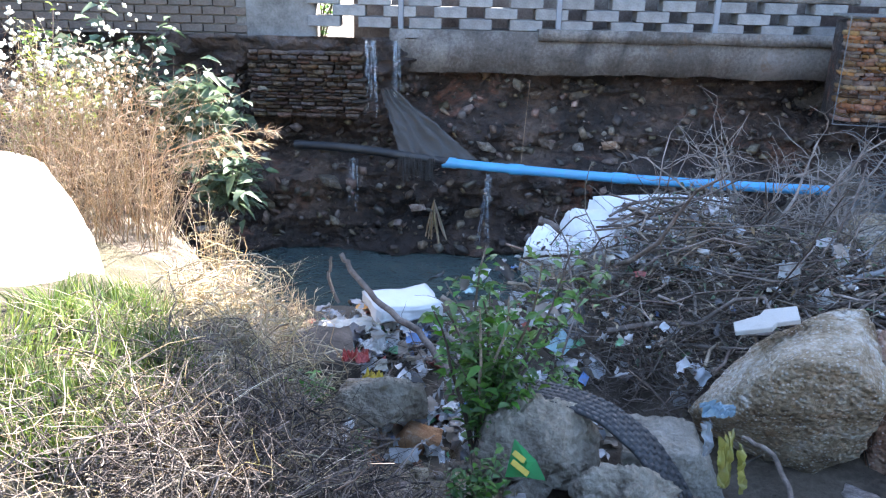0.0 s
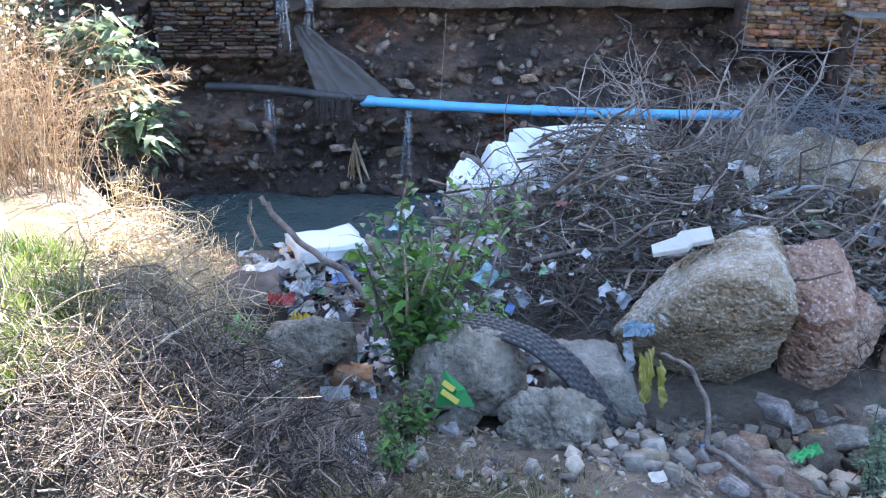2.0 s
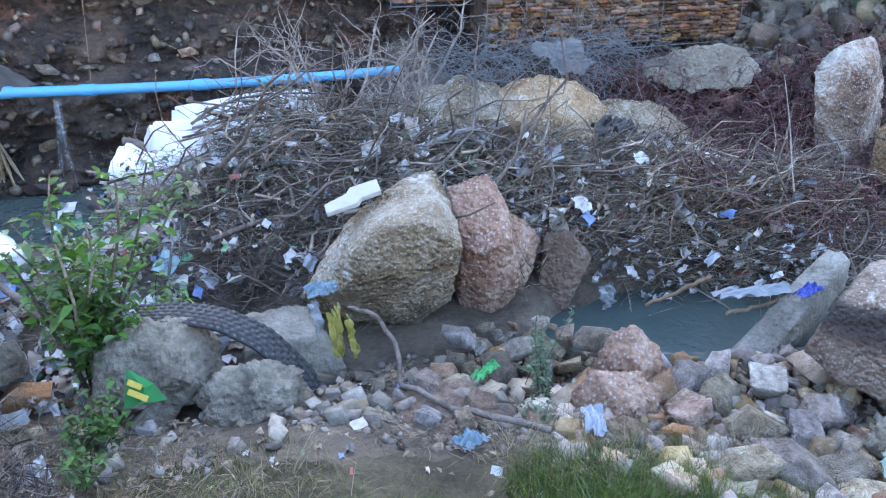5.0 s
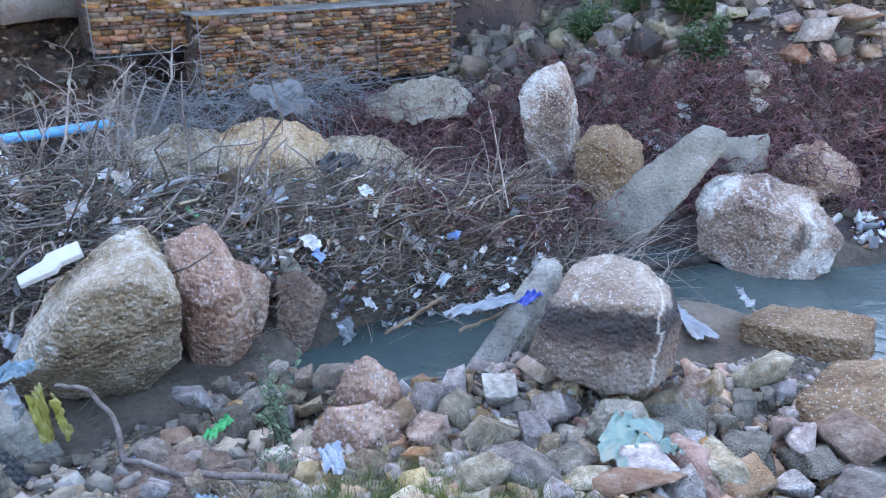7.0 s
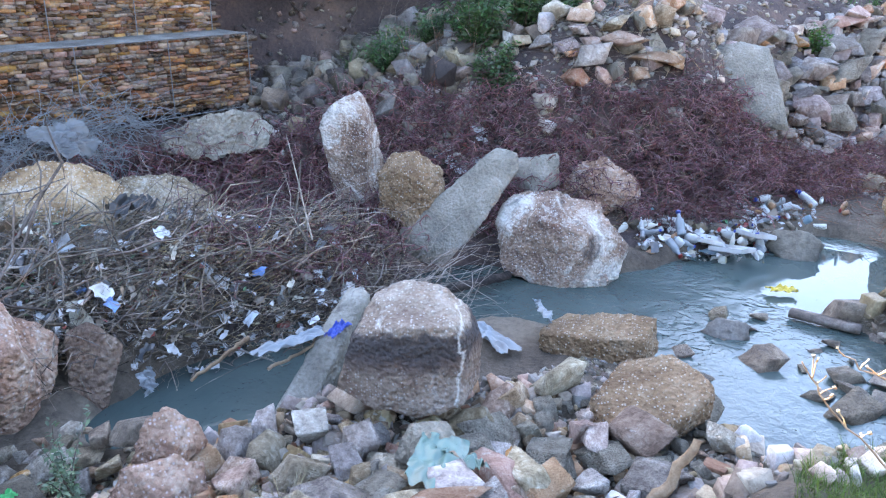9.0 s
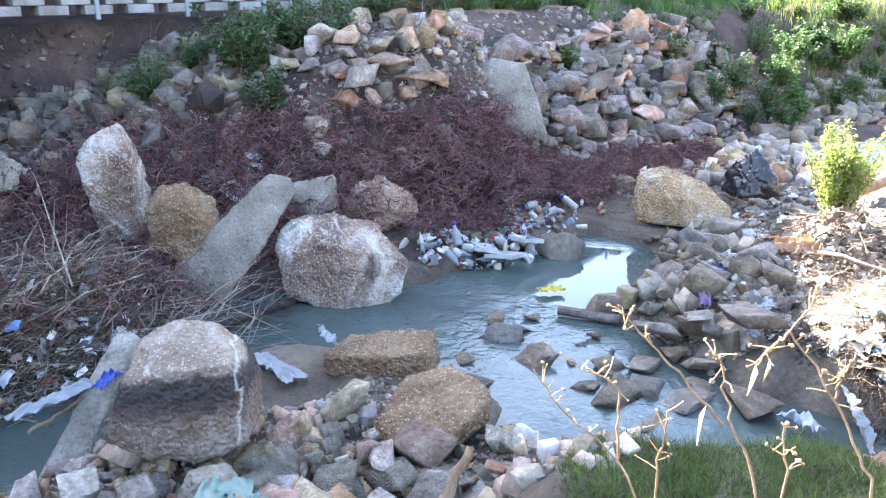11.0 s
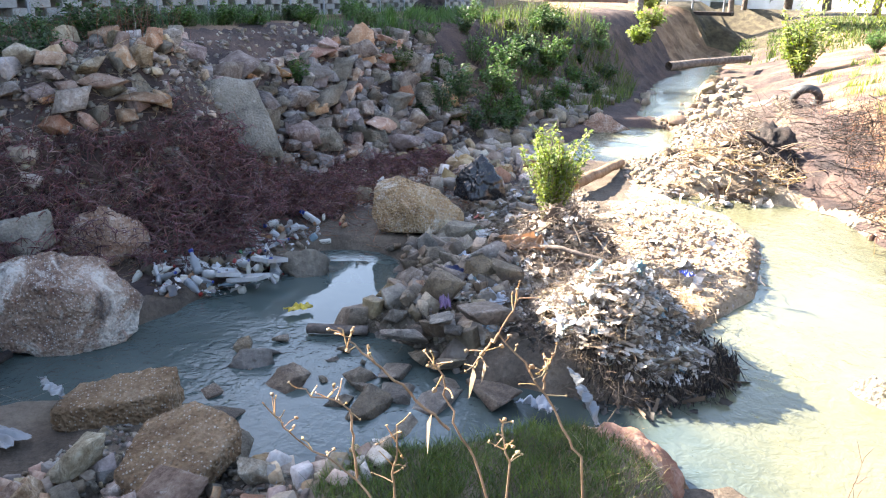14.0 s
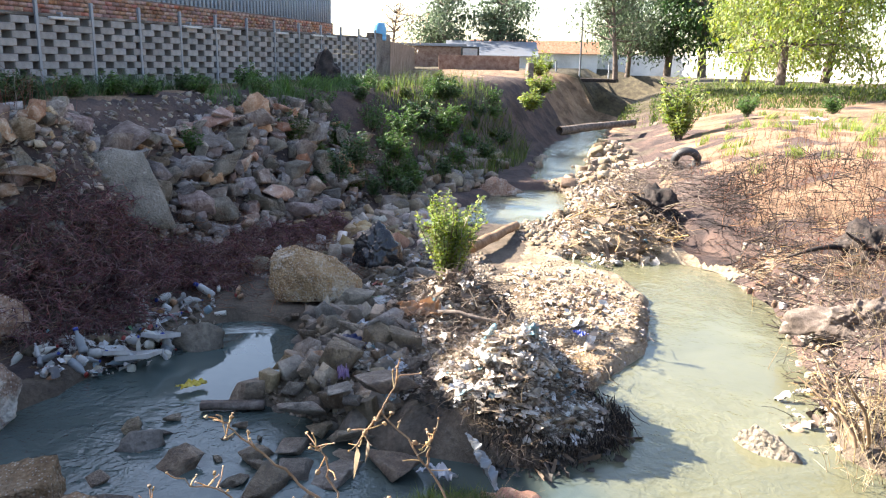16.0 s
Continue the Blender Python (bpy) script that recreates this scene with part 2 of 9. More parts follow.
M["stackstone"] = earth("dark_stack_stone", stones3((0.035, 0.023, 0.016), (0.09, 0.058, 0.04), (0.17, 0.12, 0.085)), 4, 30, 0.85, 0.9, 0.015, random_from="object", vary=(0.02, 0.35, 0.5))
M["stackrest"] = earth("dark_stack_stone_rest", stones3((0.035, 0.023, 0.016), (0.09, 0.058, 0.04), (0.17, 0.12, 0.085)), 4, 30, 0.85, 0.9, 0.015, random_from="island", vary=(0.02, 0.35, 0.5))
M["concrete"] = earth("stained_concrete", stones3((0.045, 0.037, 0.031), (0.11, 0.094, 0.08), (0.24, 0.215, 0.19)), 1.6, 30, 0.9, 0.9, 0.03, patch=((0.8, (0.035, 0.03, 0.028), 0.56, 0.68), (2.2, (0.16, 0.1, 0.06), 0.6, 0.74)))
M["slab"] = earth("grey_rough_concrete", stones3((0.11, 0.098, 0.08), (0.2, 0.18, 0.148), (0.31, 0.285, 0.24)), 2.5, 40, 0.92, 0.9, 0.02, pebbles=45, patch=((3.0, (0.07, 0.06, 0.05), 0.58, 0.7), (5.0, (0.4, 0.37, 0.32), 0.62, 0.72)))
M["block"] = earth("grey_cement_block", stones3((0.12, 0.115, 0.105), (0.21, 0.2, 0.19), (0.31, 0.3, 0.285)), 3, 50, 0.95, 0.5, 0.008, random_from="object", vary=(0.01, 0.2, 0.14))
M["blockrest"] = earth("grey_cement_block_rest", stones3((0.12, 0.115, 0.105), (0.21, 0.2, 0.19), (0.31, 0.3, 0.285)), 3, 50, 0.95, 0.5, 0.008, random_from="island", vary=(0.01, 0.2, 0.14))
M["brick"] = earth("weathered_red_brick", stones3((0.16, 0.075, 0.05), (0.27, 0.14, 0.10), (0.38, 0.25, 0.2)), 5, 40, 0.92, 0.6, 0.01, random_from="island", vary=(0.02, 0.25, 0.3))
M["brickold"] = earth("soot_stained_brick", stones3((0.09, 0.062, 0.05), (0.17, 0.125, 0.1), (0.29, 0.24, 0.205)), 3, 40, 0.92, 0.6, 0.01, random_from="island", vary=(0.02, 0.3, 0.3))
M["mortar"] = earth("grey_mortar", stones3((0.12, 0.11, 0.10), (0.2, 0.185, 0.165), (0.28, 0.26, 0.24)), 6, 60, 0.95, 0.5, 0.006)
M["twig"] = earth("dead_brown_twig", stones3((0.05, 0.039, 0.032), (0.13, 0.102, 0.081), (0.29, 0.24, 0.195)), 5, 60, 0.9, 0.4, 0.004, random_from="island", vary=(0.02, 0.3, 0.75))
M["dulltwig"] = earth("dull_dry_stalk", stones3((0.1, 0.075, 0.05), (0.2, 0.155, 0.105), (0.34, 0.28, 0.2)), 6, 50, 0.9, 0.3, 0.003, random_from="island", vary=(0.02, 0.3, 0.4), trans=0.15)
M["twigpale"] = earth("pale_dry_stalk", stones3((0.22, 0.15, 0.09), (0.38, 0.28, 0.17), (0.55, 0.44, 0.30)), 6, 50, 0.85, 0.3, 0.003, random_from="island", vary=(0.02, 0.3, 0.3), trans=0.3)
M["bark"] = earth("weathered_grey_bark", stones3((0.05, 0.04, 0.033), (0.12, 0.095, 0.08), (0.22, 0.185, 0.16)), 8, 60, 0.9, 0.8, 0.01)
M["greybark"] = earth("pale_grey_bark", stones3((0.11, 0.09, 0.075), (0.21, 0.175, 0.15), (0.34, 0.3, 0.26)), 8, 60, 0.9, 0.8, 0.01)
M["char"] = earth("charred_wood", stones3((0.008, 0.007, 0.007), (0.025, 0.02, 0.018), (0.08, 0.06, 0.05)), 6, 40, 0.8, 0.9, 0.02)
M["purpleweed"] = earth("withered_purple_brown_weed", stones3((0.065, 0.03, 0.033), (0.155, 0.076, 0.076), (0.29, 0.165, 0.15)), 3, 40, 0.9, 0.3, 0.003, random_from="island", vary=(0.035, 0.3, 0.5), trans=0.2)
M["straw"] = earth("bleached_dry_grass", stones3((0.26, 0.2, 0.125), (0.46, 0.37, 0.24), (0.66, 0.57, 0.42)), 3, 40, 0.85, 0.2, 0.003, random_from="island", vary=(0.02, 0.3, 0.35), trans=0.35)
M["grass"] = earth("fresh_green_grass", stones3((0.04, 0.06, 0.018), (0.085, 0.12, 0.032), (0.18, 0.22, 0.065)), 2, 30, 0.7, 0.2, 0.003, random_from="island", vary=(0.03, 0.25, 0.4), trans=0.4)
M["leaf"] = earth("bright_green_leaf", stones3((0.04, 0.085, 0.025), (0.07, 0.14, 0.035), (0.12, 0.21, 0.06)), 3, 40, 0.5, 0.2, 0.002, random_from="island", vary=(0.02, 0.25, 0.35), trans=0.4, spec=0.4)
M["bushleaf"] = earth("vivid_green_leaf", stones3((0.045, 0.09, 0.026), (0.085, 0.165, 0.04), (0.145, 0.25, 0.07)), 3, 40, 0.5, 0.2, 0.002, random_from="island", vary=(0.02, 0.25, 0.3), trans=0.4, spec=0.4)
M["darkleaf"] = earth("dark_green_leaf", stones3((0.022, 0.05, 0.02), (0.045, 0.09, 0.03), (0.09, 0.14, 0.05)), 3, 40, 0.55, 0.2, 0.002, random_from="island", vary=(0.03, 0.3, 0.4), trans=0.3, spec=0.4)
M["greyleaf"] = earth("grey_green_leaf", stones3((0.06, 0.085, 0.055), (0.11, 0.15, 0.09), (0.2, 0.25, 0.16)), 3, 40, 0.6, 0.2, 0.002, random_from="island", vary=(0.02, 0.25, 0.35), trans=0.35)
M["limeleaf"] = earth("yellow_green_leaf", stones3((0.12, 0.16, 0.04), (0.22, 0.28, 0.07), (0.34, 0.4, 0.13)), 3, 40, 0.55, 0.2, 0.002, random_from="island", vary=(0.03, 0.3, 0.3), trans=0.45)
M["whitebloom"] = earth("white_fluffy_bloom", stones3((0.5, 0.5, 0.44), (0.7, 0.7, 0.63), (0.82, 0.82, 0.77)), 6, 50, 0.9, 0.2, 0.002, random_from="island", vary=(0.02, 0.2, 0.2), trans=0.3)

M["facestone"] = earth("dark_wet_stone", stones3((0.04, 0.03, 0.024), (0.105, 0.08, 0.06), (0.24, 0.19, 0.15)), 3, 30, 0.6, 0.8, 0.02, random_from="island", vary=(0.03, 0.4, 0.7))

M["drystalk"] = earth("brown_dry_weed", stones3((0.2, 0.14, 0.085), (0.37, 0.285, 0.195), (0.55, 0.46, 0.35)), 6, 50, 0.85, 0.3, 0.003, random_from="island", vary=(0.02, 0.3, 0.35), trans=0.5)
M["burntweed"] = earth("burnt_reddish_weed", stones3((0.09, 0.045, 0.03), (0.18, 0.095, 0.065), (0.3, 0.18, 0.13)), 6, 50, 0.9, 0.3, 0.003, random_from="island", vary=(0.02, 0.3, 0.45), trans=0.25)
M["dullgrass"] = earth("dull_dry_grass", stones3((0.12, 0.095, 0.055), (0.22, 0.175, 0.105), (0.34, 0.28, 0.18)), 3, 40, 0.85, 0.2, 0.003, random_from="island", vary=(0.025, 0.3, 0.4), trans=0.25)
M["palestone"] = earth("pale_smooth_stone", stones3((0.42, 0.38, 0.32), (0.56, 0.52, 0.45), (0.66, 0.62, 0.56)), 2, 30, 0.9, 0.6, 0.015)
M["whitewall"] = earth("whitewashed_wall", stones3((0.5, 0.48, 0.44), (0.66, 0.64, 0.6), (0.76, 0.75, 0.72)), 0.8, 12, 0.9, 0.3, 0.01)
M["fencewood"] = earth("brown_fence_board", stones3((0.12, 0.075, 0.05), (0.22, 0.15, 0.105), (0.32, 0.24, 0.18)), 2, 20, 0.9, 0.4, 0.01)


def plain(name, color, rough=0.5, metal=0.0, alpha=1.0, bump_s=0.25, scale=30, trans=0.0, dirt=0.35, spec=0.5, dirt_col=(0.16, 0.13, 0.10)):
    """A painted, plastic or metal surface with a film of grime."""
    m, t, b = nodes_of(name)
    tc = t.nodes.new("ShaderNodeTexCoord")
    n = noise_tex(t, 4, 5, 0.65, tc.outputs["Object"], 0.5)
    n2 = noise_tex(t, scale, 3, 0.6, tc.outputs["Object"])
    grime = math_node(t, "MULTIPLY", ramp(t, n, [(0.45, (0, 0, 0)), (0.75, (1, 1, 1))]), dirt)
    col = mixc(t, grime, color, dirt_col)
    t.links.new(col, b.inputs["Base Color"])
    t.links.new(math_node(t, "MULTIPLY_ADD", n2, 0.3), b.inputs["Roughness"])
    t.nodes[-1].inputs[2].default_value = max(0.0, rough - 0.15)
    b.inputs["Metallic"].default_value, b.inputs["Alpha"].default_value = metal, alpha
    b.inputs["Specular IOR Level"].default_value = spec
    bump(t, b, n2, bump_s, 0.01)
    if trans:
        out = t.nodes["Material Output"]
        tr = t.nodes.new("ShaderNodeBsdfTranslucent")
        t.links.new(col, tr.inputs[0])
        mx = t.nodes.new("ShaderNodeMixShader")
        mx.inputs[0].default_value = trans
        t.links.new(b.outputs[0], mx.inputs[1])
        t.links.new(tr.outputs[0], mx.inputs[2])
        t.links.new(mx.outputs[0], out.inputs["Surface"])
    return m


M["pipe"] = plain("blue_plastic_pipe", (0.07, 0.3, 0.52), 0.35, dirt=0.25)
M["foam"] = plain("white_polystyrene", (0.62, 0.63, 0.63), 0.8, bump_s=0.5, scale=90, dirt=0.2, trans=0.1)
M["foamdirty"] = plain("grimy_polystyrene", (0.31, 0.3, 0.275), 0.8, bump_s=0.5, scale=90, dirt=0.5)
M["rubber"] = plain("black_tyre_rubber", (0.02, 0.021, 0.023), 0.6, bump_s=0.5, scale=60, dirt=0.4, dirt_col=(0.05, 0.047, 0.043))
M["blackbag"] = plain("black_plastic_film", (0.015, 0.015, 0.017), 0.25, dirt=0.3, dirt_col=(0.05, 0.045, 0.04))
M["steel"] = plain("galvanised_steel", (0.2, 0.22, 0.25), 0.5, metal=0.4, dirt=0.3)
M["clad"] = plain("blue_grey_metal_cladding", (0.2, 0.235, 0.275), 0.55, metal=0.1, dirt=0.15)
M["hdpe"] = plain("black_plastic_pipe", (0.008, 0.008, 0.009), 0.6, dirt=0.3)
M["conduit"] = plain("grey_conduit", (0.15, 0.16, 0.17), 0.5, dirt=0.3)
M["net"] = plain("grey_shade_netting", (0.15, 0.155, 0.16), 0.9, dirt=0.5, trans=0.15)
M["cloth"] = plain("grimy_matted_cloth", (0.06, 0.055, 0.05), 0.9, dirt=0.6, dirt_col=(0.05, 0.04, 0.035), bump_s=0.6)
M["wire"] = plain("rusty_grey_wire", (0.12, 0.12, 0.125), 0.6, metal=0.4, dirt=0.5)
LITTER = {
    "white": (0.42, 0.42, 0.41), "offwhite": (0.55, 0.53, 0.47), "grey": (0.33, 0.36, 0.4), "clear": (0.2, 0.22, 0.235), "blue": (0.02, 0.05, 0.3), "paleblue": (0.17, 0.25, 0.3),
    "red": (0.32, 0.04, 0.035), "green": (0.04, 0.32, 0.09), "teal": (0.1, 0.17, 0.14), "yellow": (0.5, 0.37, 0.04), "purple": (0.24, 0.16, 0.29), "brown": (0.3, 0.16, 0.08),
    "black": (0.02, 0.02, 0.022), "olive": (0.22, 0.2, 0.04), "pink": (0.6, 0.3, 0.4), "orange": (0.65, 0.3, 0.06), "lime": (0.4, 0.6, 0.1), "navy": (0.02, 0.03, 0.1)}
for k_, c_ in LITTER.items():
    M["lit_" + k_] = plain(k_ + "_litter_plastic", c_, 0.4, trans=0.15, dirt=0.6)


def litter_mix(name, pale):
    """Film scraps in many faded colours, one colour to a scrap."""
    m, t, b = nodes_of(name)
    g = t.nodes.new("ShaderNodeNewGeometry")
    col = ramp(t, g.outputs["Random Per Island"], [(0.0, (0.42, 0.41, 0.4)), (0.3, (0.32, 0.34, 0.36)), (0.42, (0.2, 0.155, 0.115)), (0.55, (0.06, 0.06, 0.065)), (0.66, (0.5, 0.5, 0.5)),
                                                       (0.80, (0.1, 0.2, 0.42)), (0.84, (0.42, 0.38, 0.3)), (0.9, (0.35, 0.06, 0.05)), (0.93, (0.1, 0.3, 0.14)), (0.96, (0.25, 0.4, 0.42))] if not pale else [(0.0, (0.55, 0.49, 0.42)), (0.2, (0.32, 0.24, 0.17)), (0.38, (0.13, 0.096, 0.07)), (0.5, (0.6, 0.55, 0.49)), (0.7, (0.45, 0.37, 0.28)), (0.86, (0.62, 0.62, 0.61)), (0.965, (0.12, 0.25, 0.3))])
    t.nodes[-1].color_ramp.interpolation = "CONSTANT"
    tc = t.nodes.new("ShaderNodeTexCoord")
    n = noise_tex(t, 18, 4, 0.6, tc.outputs["Object"])
    col = mixc(t, math_node(t, "MULTIPLY", ramp(t, n, [(0.4, (0, 0, 0)), (0.7, (1, 1, 1))]), 0.6), col, (0.15, 0.12, 0.09))
    t.links.new(col, b.inputs["Base Color"])
    b.inputs["Roughness"].default_value = 0.45
    bump(t, b, noise_tex(t, 40, 3, 0.6, tc.outputs["Object"]), 0.4, 0.01)
    return m


M["litter"] = litter_mix("mixed_litter_film", False)
M["ragbrown"] = plain("rotten_brown_cloth", (0.13, 0.095, 0.068), 0.95, dirt=0.7, dirt_col=(0.05, 0.036, 0.027), bump_s=0.6)
M["heaplitter"] = litter_mix("mud_caked_litter_film", True)


def water_mat():
    m, t, b = nodes_of("murky_grey_green_water")
    tc = t.nodes.new("ShaderNodeTexCoord")
    n = noise_tex(t, 0.9, 4, 0.6, tc.outputs["Object"], 0.4)
    sx = t.nodes.new("ShaderNodeSeparateXYZ")
    t.links.new(tc.outputs["Object"], sx.inputs[0])
    # silty water, with sunlight put into its paler colour from the shadow edge on
    silt = ramp(t, math_node(t, "ADD", math_node(t, "MULTIPLY", sx.outputs["Y"], -0.1), math_node(t, "MULTIPLY", n, 0.06)), [(0.265, (0, 0, 0)), (0.335, (1, 1, 1))])
    clear_shaded = ramp(t, n, [(0.3, (0.038, 0.056, 0.054)), (0.7, (0.06, 0.077, 0.07))])
    milky_sunlit = ramp(t, n, [(0.3, (0.09, 0.092, 0.055)), (0.7, (0.13, 0.13, 0.08))])
    t.links.new(mixc(t, silt, clear_shaded, milky_sunlit), b.inputs["Base Color"])
    b.inputs["Roughness"].default_value = 0.025
    b.inputs["IOR"].default_value = 1.33
    b.inputs["Specular IOR Level"].default_value = 0.7
    r = math_node(t, "ADD", noise_tex(t, 6, 3, 0.55, tc.outputs["Object"], 0.8), math_node(t, "MULTIPLY", noise_tex(t, 22, 2, 0.5, tc.outputs["Object"], 0.6), 0.35))
    # the flow ripples; the pond off its side lies still
    far_ = t.nodes.new("ShaderNodeVectorMath")
    far_.operation = "DISTANCE"
    far_.inputs[1].default_value = (8.1, 0.1, 0.0)
    t.links.new(tc.outputs["Object"], far_.inputs[0])
    still = ramp(t, math_node(t, "ADD", math_node(t, "MULTIPLY", far_.outputs["Value"], 0.5), math_node(t, "MULTIPLY", n, 0.15)), [(0.5, (0.02, 0.02, 0.02)), (0.68, (1, 1, 1))])
    calm = ramp(t, noise_tex(t, 0.55, 2, 0.5, tc.outputs["Object"]), [(0.36, (0.25, 0.25, 0.25)), (0.6, (1, 1, 1))])
    bump(t, b, math_node(t, "MULTIPLY", math_node(t, "MULTIPLY", r, calm), still), 0.42, 0.04)
    return m


M["water"] = water_mat()

# ---- mesh helpers ----
rng = np.random.default_rng(7)


def mesh_fast(name, V, F):
    """A mesh from arrays of corners and of triangles or quads."""
    V, F = np.asarray(V, np.float32), np.asarray(F, np.int32)
    me = bpy.data.meshes.new(name)
    k = F.shape[1]
    me.vertices.add(len(V))
    me.vertices.foreach_set("co", V.ravel())
    me.loops.add(F.size)
    me.loops.foreach_set("vertex_index", F.ravel())
    me.polygons.add(len(F))
    me.polygons.foreach_set("loop_start", np.arange(0, F.size, k, dtype=np.int32))
    me.polygons.foreach_set("loop_total", np.full(len(F), k, np.int32))
    me.update(calc_edges=True)
    me.validate()
    return me


def as_mesh(name, src):
    if isinstance(src, bmesh.types.BMesh):
        me = bpy.data.meshes.new(name)
        src.to_mesh(me)
        src.free()
        return me
    if isinstance(src, tuple):
        return mesh_fast(name, *src)
    return src


def dress(me, material, smooth=True):
    if material is not None and not me.materials:
        me.materials.append(material)
    if smooth:
        me.polygons.foreach_set("use_smooth", np.ones(len(me.polygons), bool))
    return me


def part(name, src, material, parent, label="", smooth=True, at=None):
    """Links a mesh as one object under a thing or a part."""
    ob = new(name, dress(as_mesh(name, src), material, smooth))
    ob.parent = parent
    if at is not None:
        ob.matrix_local = at
    if label:
        ob["label"] = label
    return ob


def thing(name, src, material, label, category, m=None, group="", kind="", smooth=True):
    """A top-level mesh, or an Empty when src is None."""
    ob = new(name, dress(as_mesh(name, src), material, smooth) if src is not None else None)
    if m is not None:
        ob.matrix_world = m
    return tagged(ob, label, category, group, kind)


def stuff(name, src, material, label, category, smooth=True):
    return thing(name, src, material, label, category, None, "", "stuff", smooth)


def join(pieces):
    """Several (corners, faces) as one."""
    V, F, n = [], [], 0
    for v, f in pieces:
        V.append(v), F.append(np.asarray(f) + n)
        n += len(v)
    return np.concatenate(V), np.concatenate(F)


def box_bm(sx, sy, sz, bev=0.01, base=True):
    bm = bmesh.new()
    bmesh.ops.create_cube(bm, size=1.0, matrix=Matrix.Translation((0, 0, sz / 2 if base else 0)) @ Matrix.Diagonal((sx, sy, sz, 1)))
    if bev:
        bmesh.ops.bevel(bm, geom=bm.edges[:], offset=bev, segments=1, affect="EDGES")
    return bm


def tubes(lines, sides=4):
    """Thin tapering tubes along polylines. lines: (points (k, 3), radii (k,))."""
    Vs, Fs, n = [], [], 0
    ang = np.linspace(0, 2 * np.pi, sides, endpoint=False)
    ca, sa = np.cos(ang), np.sin(ang)
    for P, R in lines:
        P, R = np.asarray(P, float), np.asarray(R, float)
        k = len(P)
        T = np.gradient(P, axis=0)
        T /= np.linalg.norm(T, axis=1, keepdims=True) + 1e-9
        up = np.array([0.0, 0.0, 1.0]) if abs(T[0, 2]) < 0.8 else np.array([1.0, 0.0, 0.0])
        A = np.cross(T, up)
        A /= np.linalg.norm(A, axis=1, keepdims=True) + 1e-9
        B = np.cross(T, A)
        ring = P[:, None] + R[:, None, None] * (A[:, None] * ca[None, :, None] + B[:, None] * sa[None, :, None])
        Vs.append(ring.reshape(-1, 3))
        i = np.arange(k - 1)[:, None] * sides
        j = np.arange(sides)[None]
        j2 = (j + 1) % sides
        Fs.append(np.stack([i + j, i + j2, i + sides + j2, i + sides + j], -1).reshape(-1, 4) + n)
        n += k * sides
    return np.concatenate(Vs), np.concatenate(Fs)


def wander(p, direction, length, n=6, bend=0.35, droop=0.0, gen=None):
    """A crooked line from p."""
    gen = gen or rng
    d = np.array(direction, float)
    d /= np.linalg.norm(d)
    pts = [np.array(p, float)]
    for _ in range(n - 1):
        d = d + gen.normal(0, bend, 3) * np.array([1, 1, 0.8])
        d[2] -= droop
        d /= np.linalg.norm(d)
        pts.append(pts[-1] + d * length / (n - 1))
    return np.array(pts)


def blades(P, H, W, lean, bend=0.6, seg=3, gen=None):
    """Grass blades: roots P (n, 3), heights H, widths W, lean (n, 2) of the tip in metres per metre of height."""
    gen = gen or rng
    n = len(P)
    a = gen.uniform(0, 2 * np.pi, n)
    side = np.stack([np.cos(a), np.sin(a), np.zeros(n)], 1)
    rows = []
    for k in range(seg + 1):
        f = k / seg
        c = P + np.concatenate([lean * (H * f ** (1 + bend))[:, None], (H * f * (1 - 0.25 * bend * f))[:, None]], 1)
        w = W * (1 - f) ** 0.7 + W * 0.06
        rows.append(c - side * w[:, None] / 2)
        rows.append(c + side * w[:, None] / 2)
    V = np.stack(rows, 1).reshape(-1, 3)
    m = 2 * (seg + 1)
    F = np.concatenate([np.arange(n)[:, None] * m + np.array([[2 * k, 2 * k + 1, 2 * k + 3, 2 * k + 2]]) for k in range(seg)])
    return V, F


def leaves(P, D, L, W, gen=None, fold=0.25, droop=0.25):
    """Pointed leaves, folded on the midrib: places P, directions D (n, 3), lengths L, widths W."""
    gen = gen or rng
    n = len(P)
    D = D / (np.linalg.norm(D, axis=1, keepdims=True) + 1e-9)
    up = np.array([0, 0, 1.0]) + gen.normal(0, 0.45, (n, 3))
    S = np.cross(D, up)
    S /= np.linalg.norm(S, axis=1, keepdims=True) + 1e-9
    U = np.cross(S, D)
    L, W = L[:, None], W[:, None]
    dz = np.array([0, 0, -1.0])
    pts = [P, P + D * L * 0.38 + S * W * 0.5 + U * W * fold, P + D * L * 0.42, P + D * L * 0.38 - S * W * 0.5 + U * W * fold,
           P + D * L * 0.75 + S * W * 0.3 + U * W * fold * 0.6 + dz * L * droop * 0.4, P + D * L * 0.75 - S * W * 0.3 + U * W * fold * 0.6 + dz * L * droop * 0.4, P + D * L + dz * L * droop]
    V = np.stack(pts, 1).reshape(-1, 3)
    base = np.arange(n)[:, None] * 7
    F = np.concatenate([base + np.array([[0, 1, 2]]), base + np.array([[0, 2, 3]]), base + np.array([[2, 1, 4]]), base + np.array([[2, 4, 6]]), base + np.array([[2, 6, 5]]), base + np.array([[2, 5, 3]])])
    return V, F


_ico = {}


def ico(sub):
    if sub not in _ico:
        bm = bmesh.new()
        bmesh.ops.create_icosphere(bm, subdivisions=sub, radius=1.0)
        V = np.array([v.co[:] for v in bm.verts])
        F = np.array([[v.index for v in f.verts] for f in bm.faces])
        bm.free()
        _ico[sub] = V, F
    return _ico[sub]


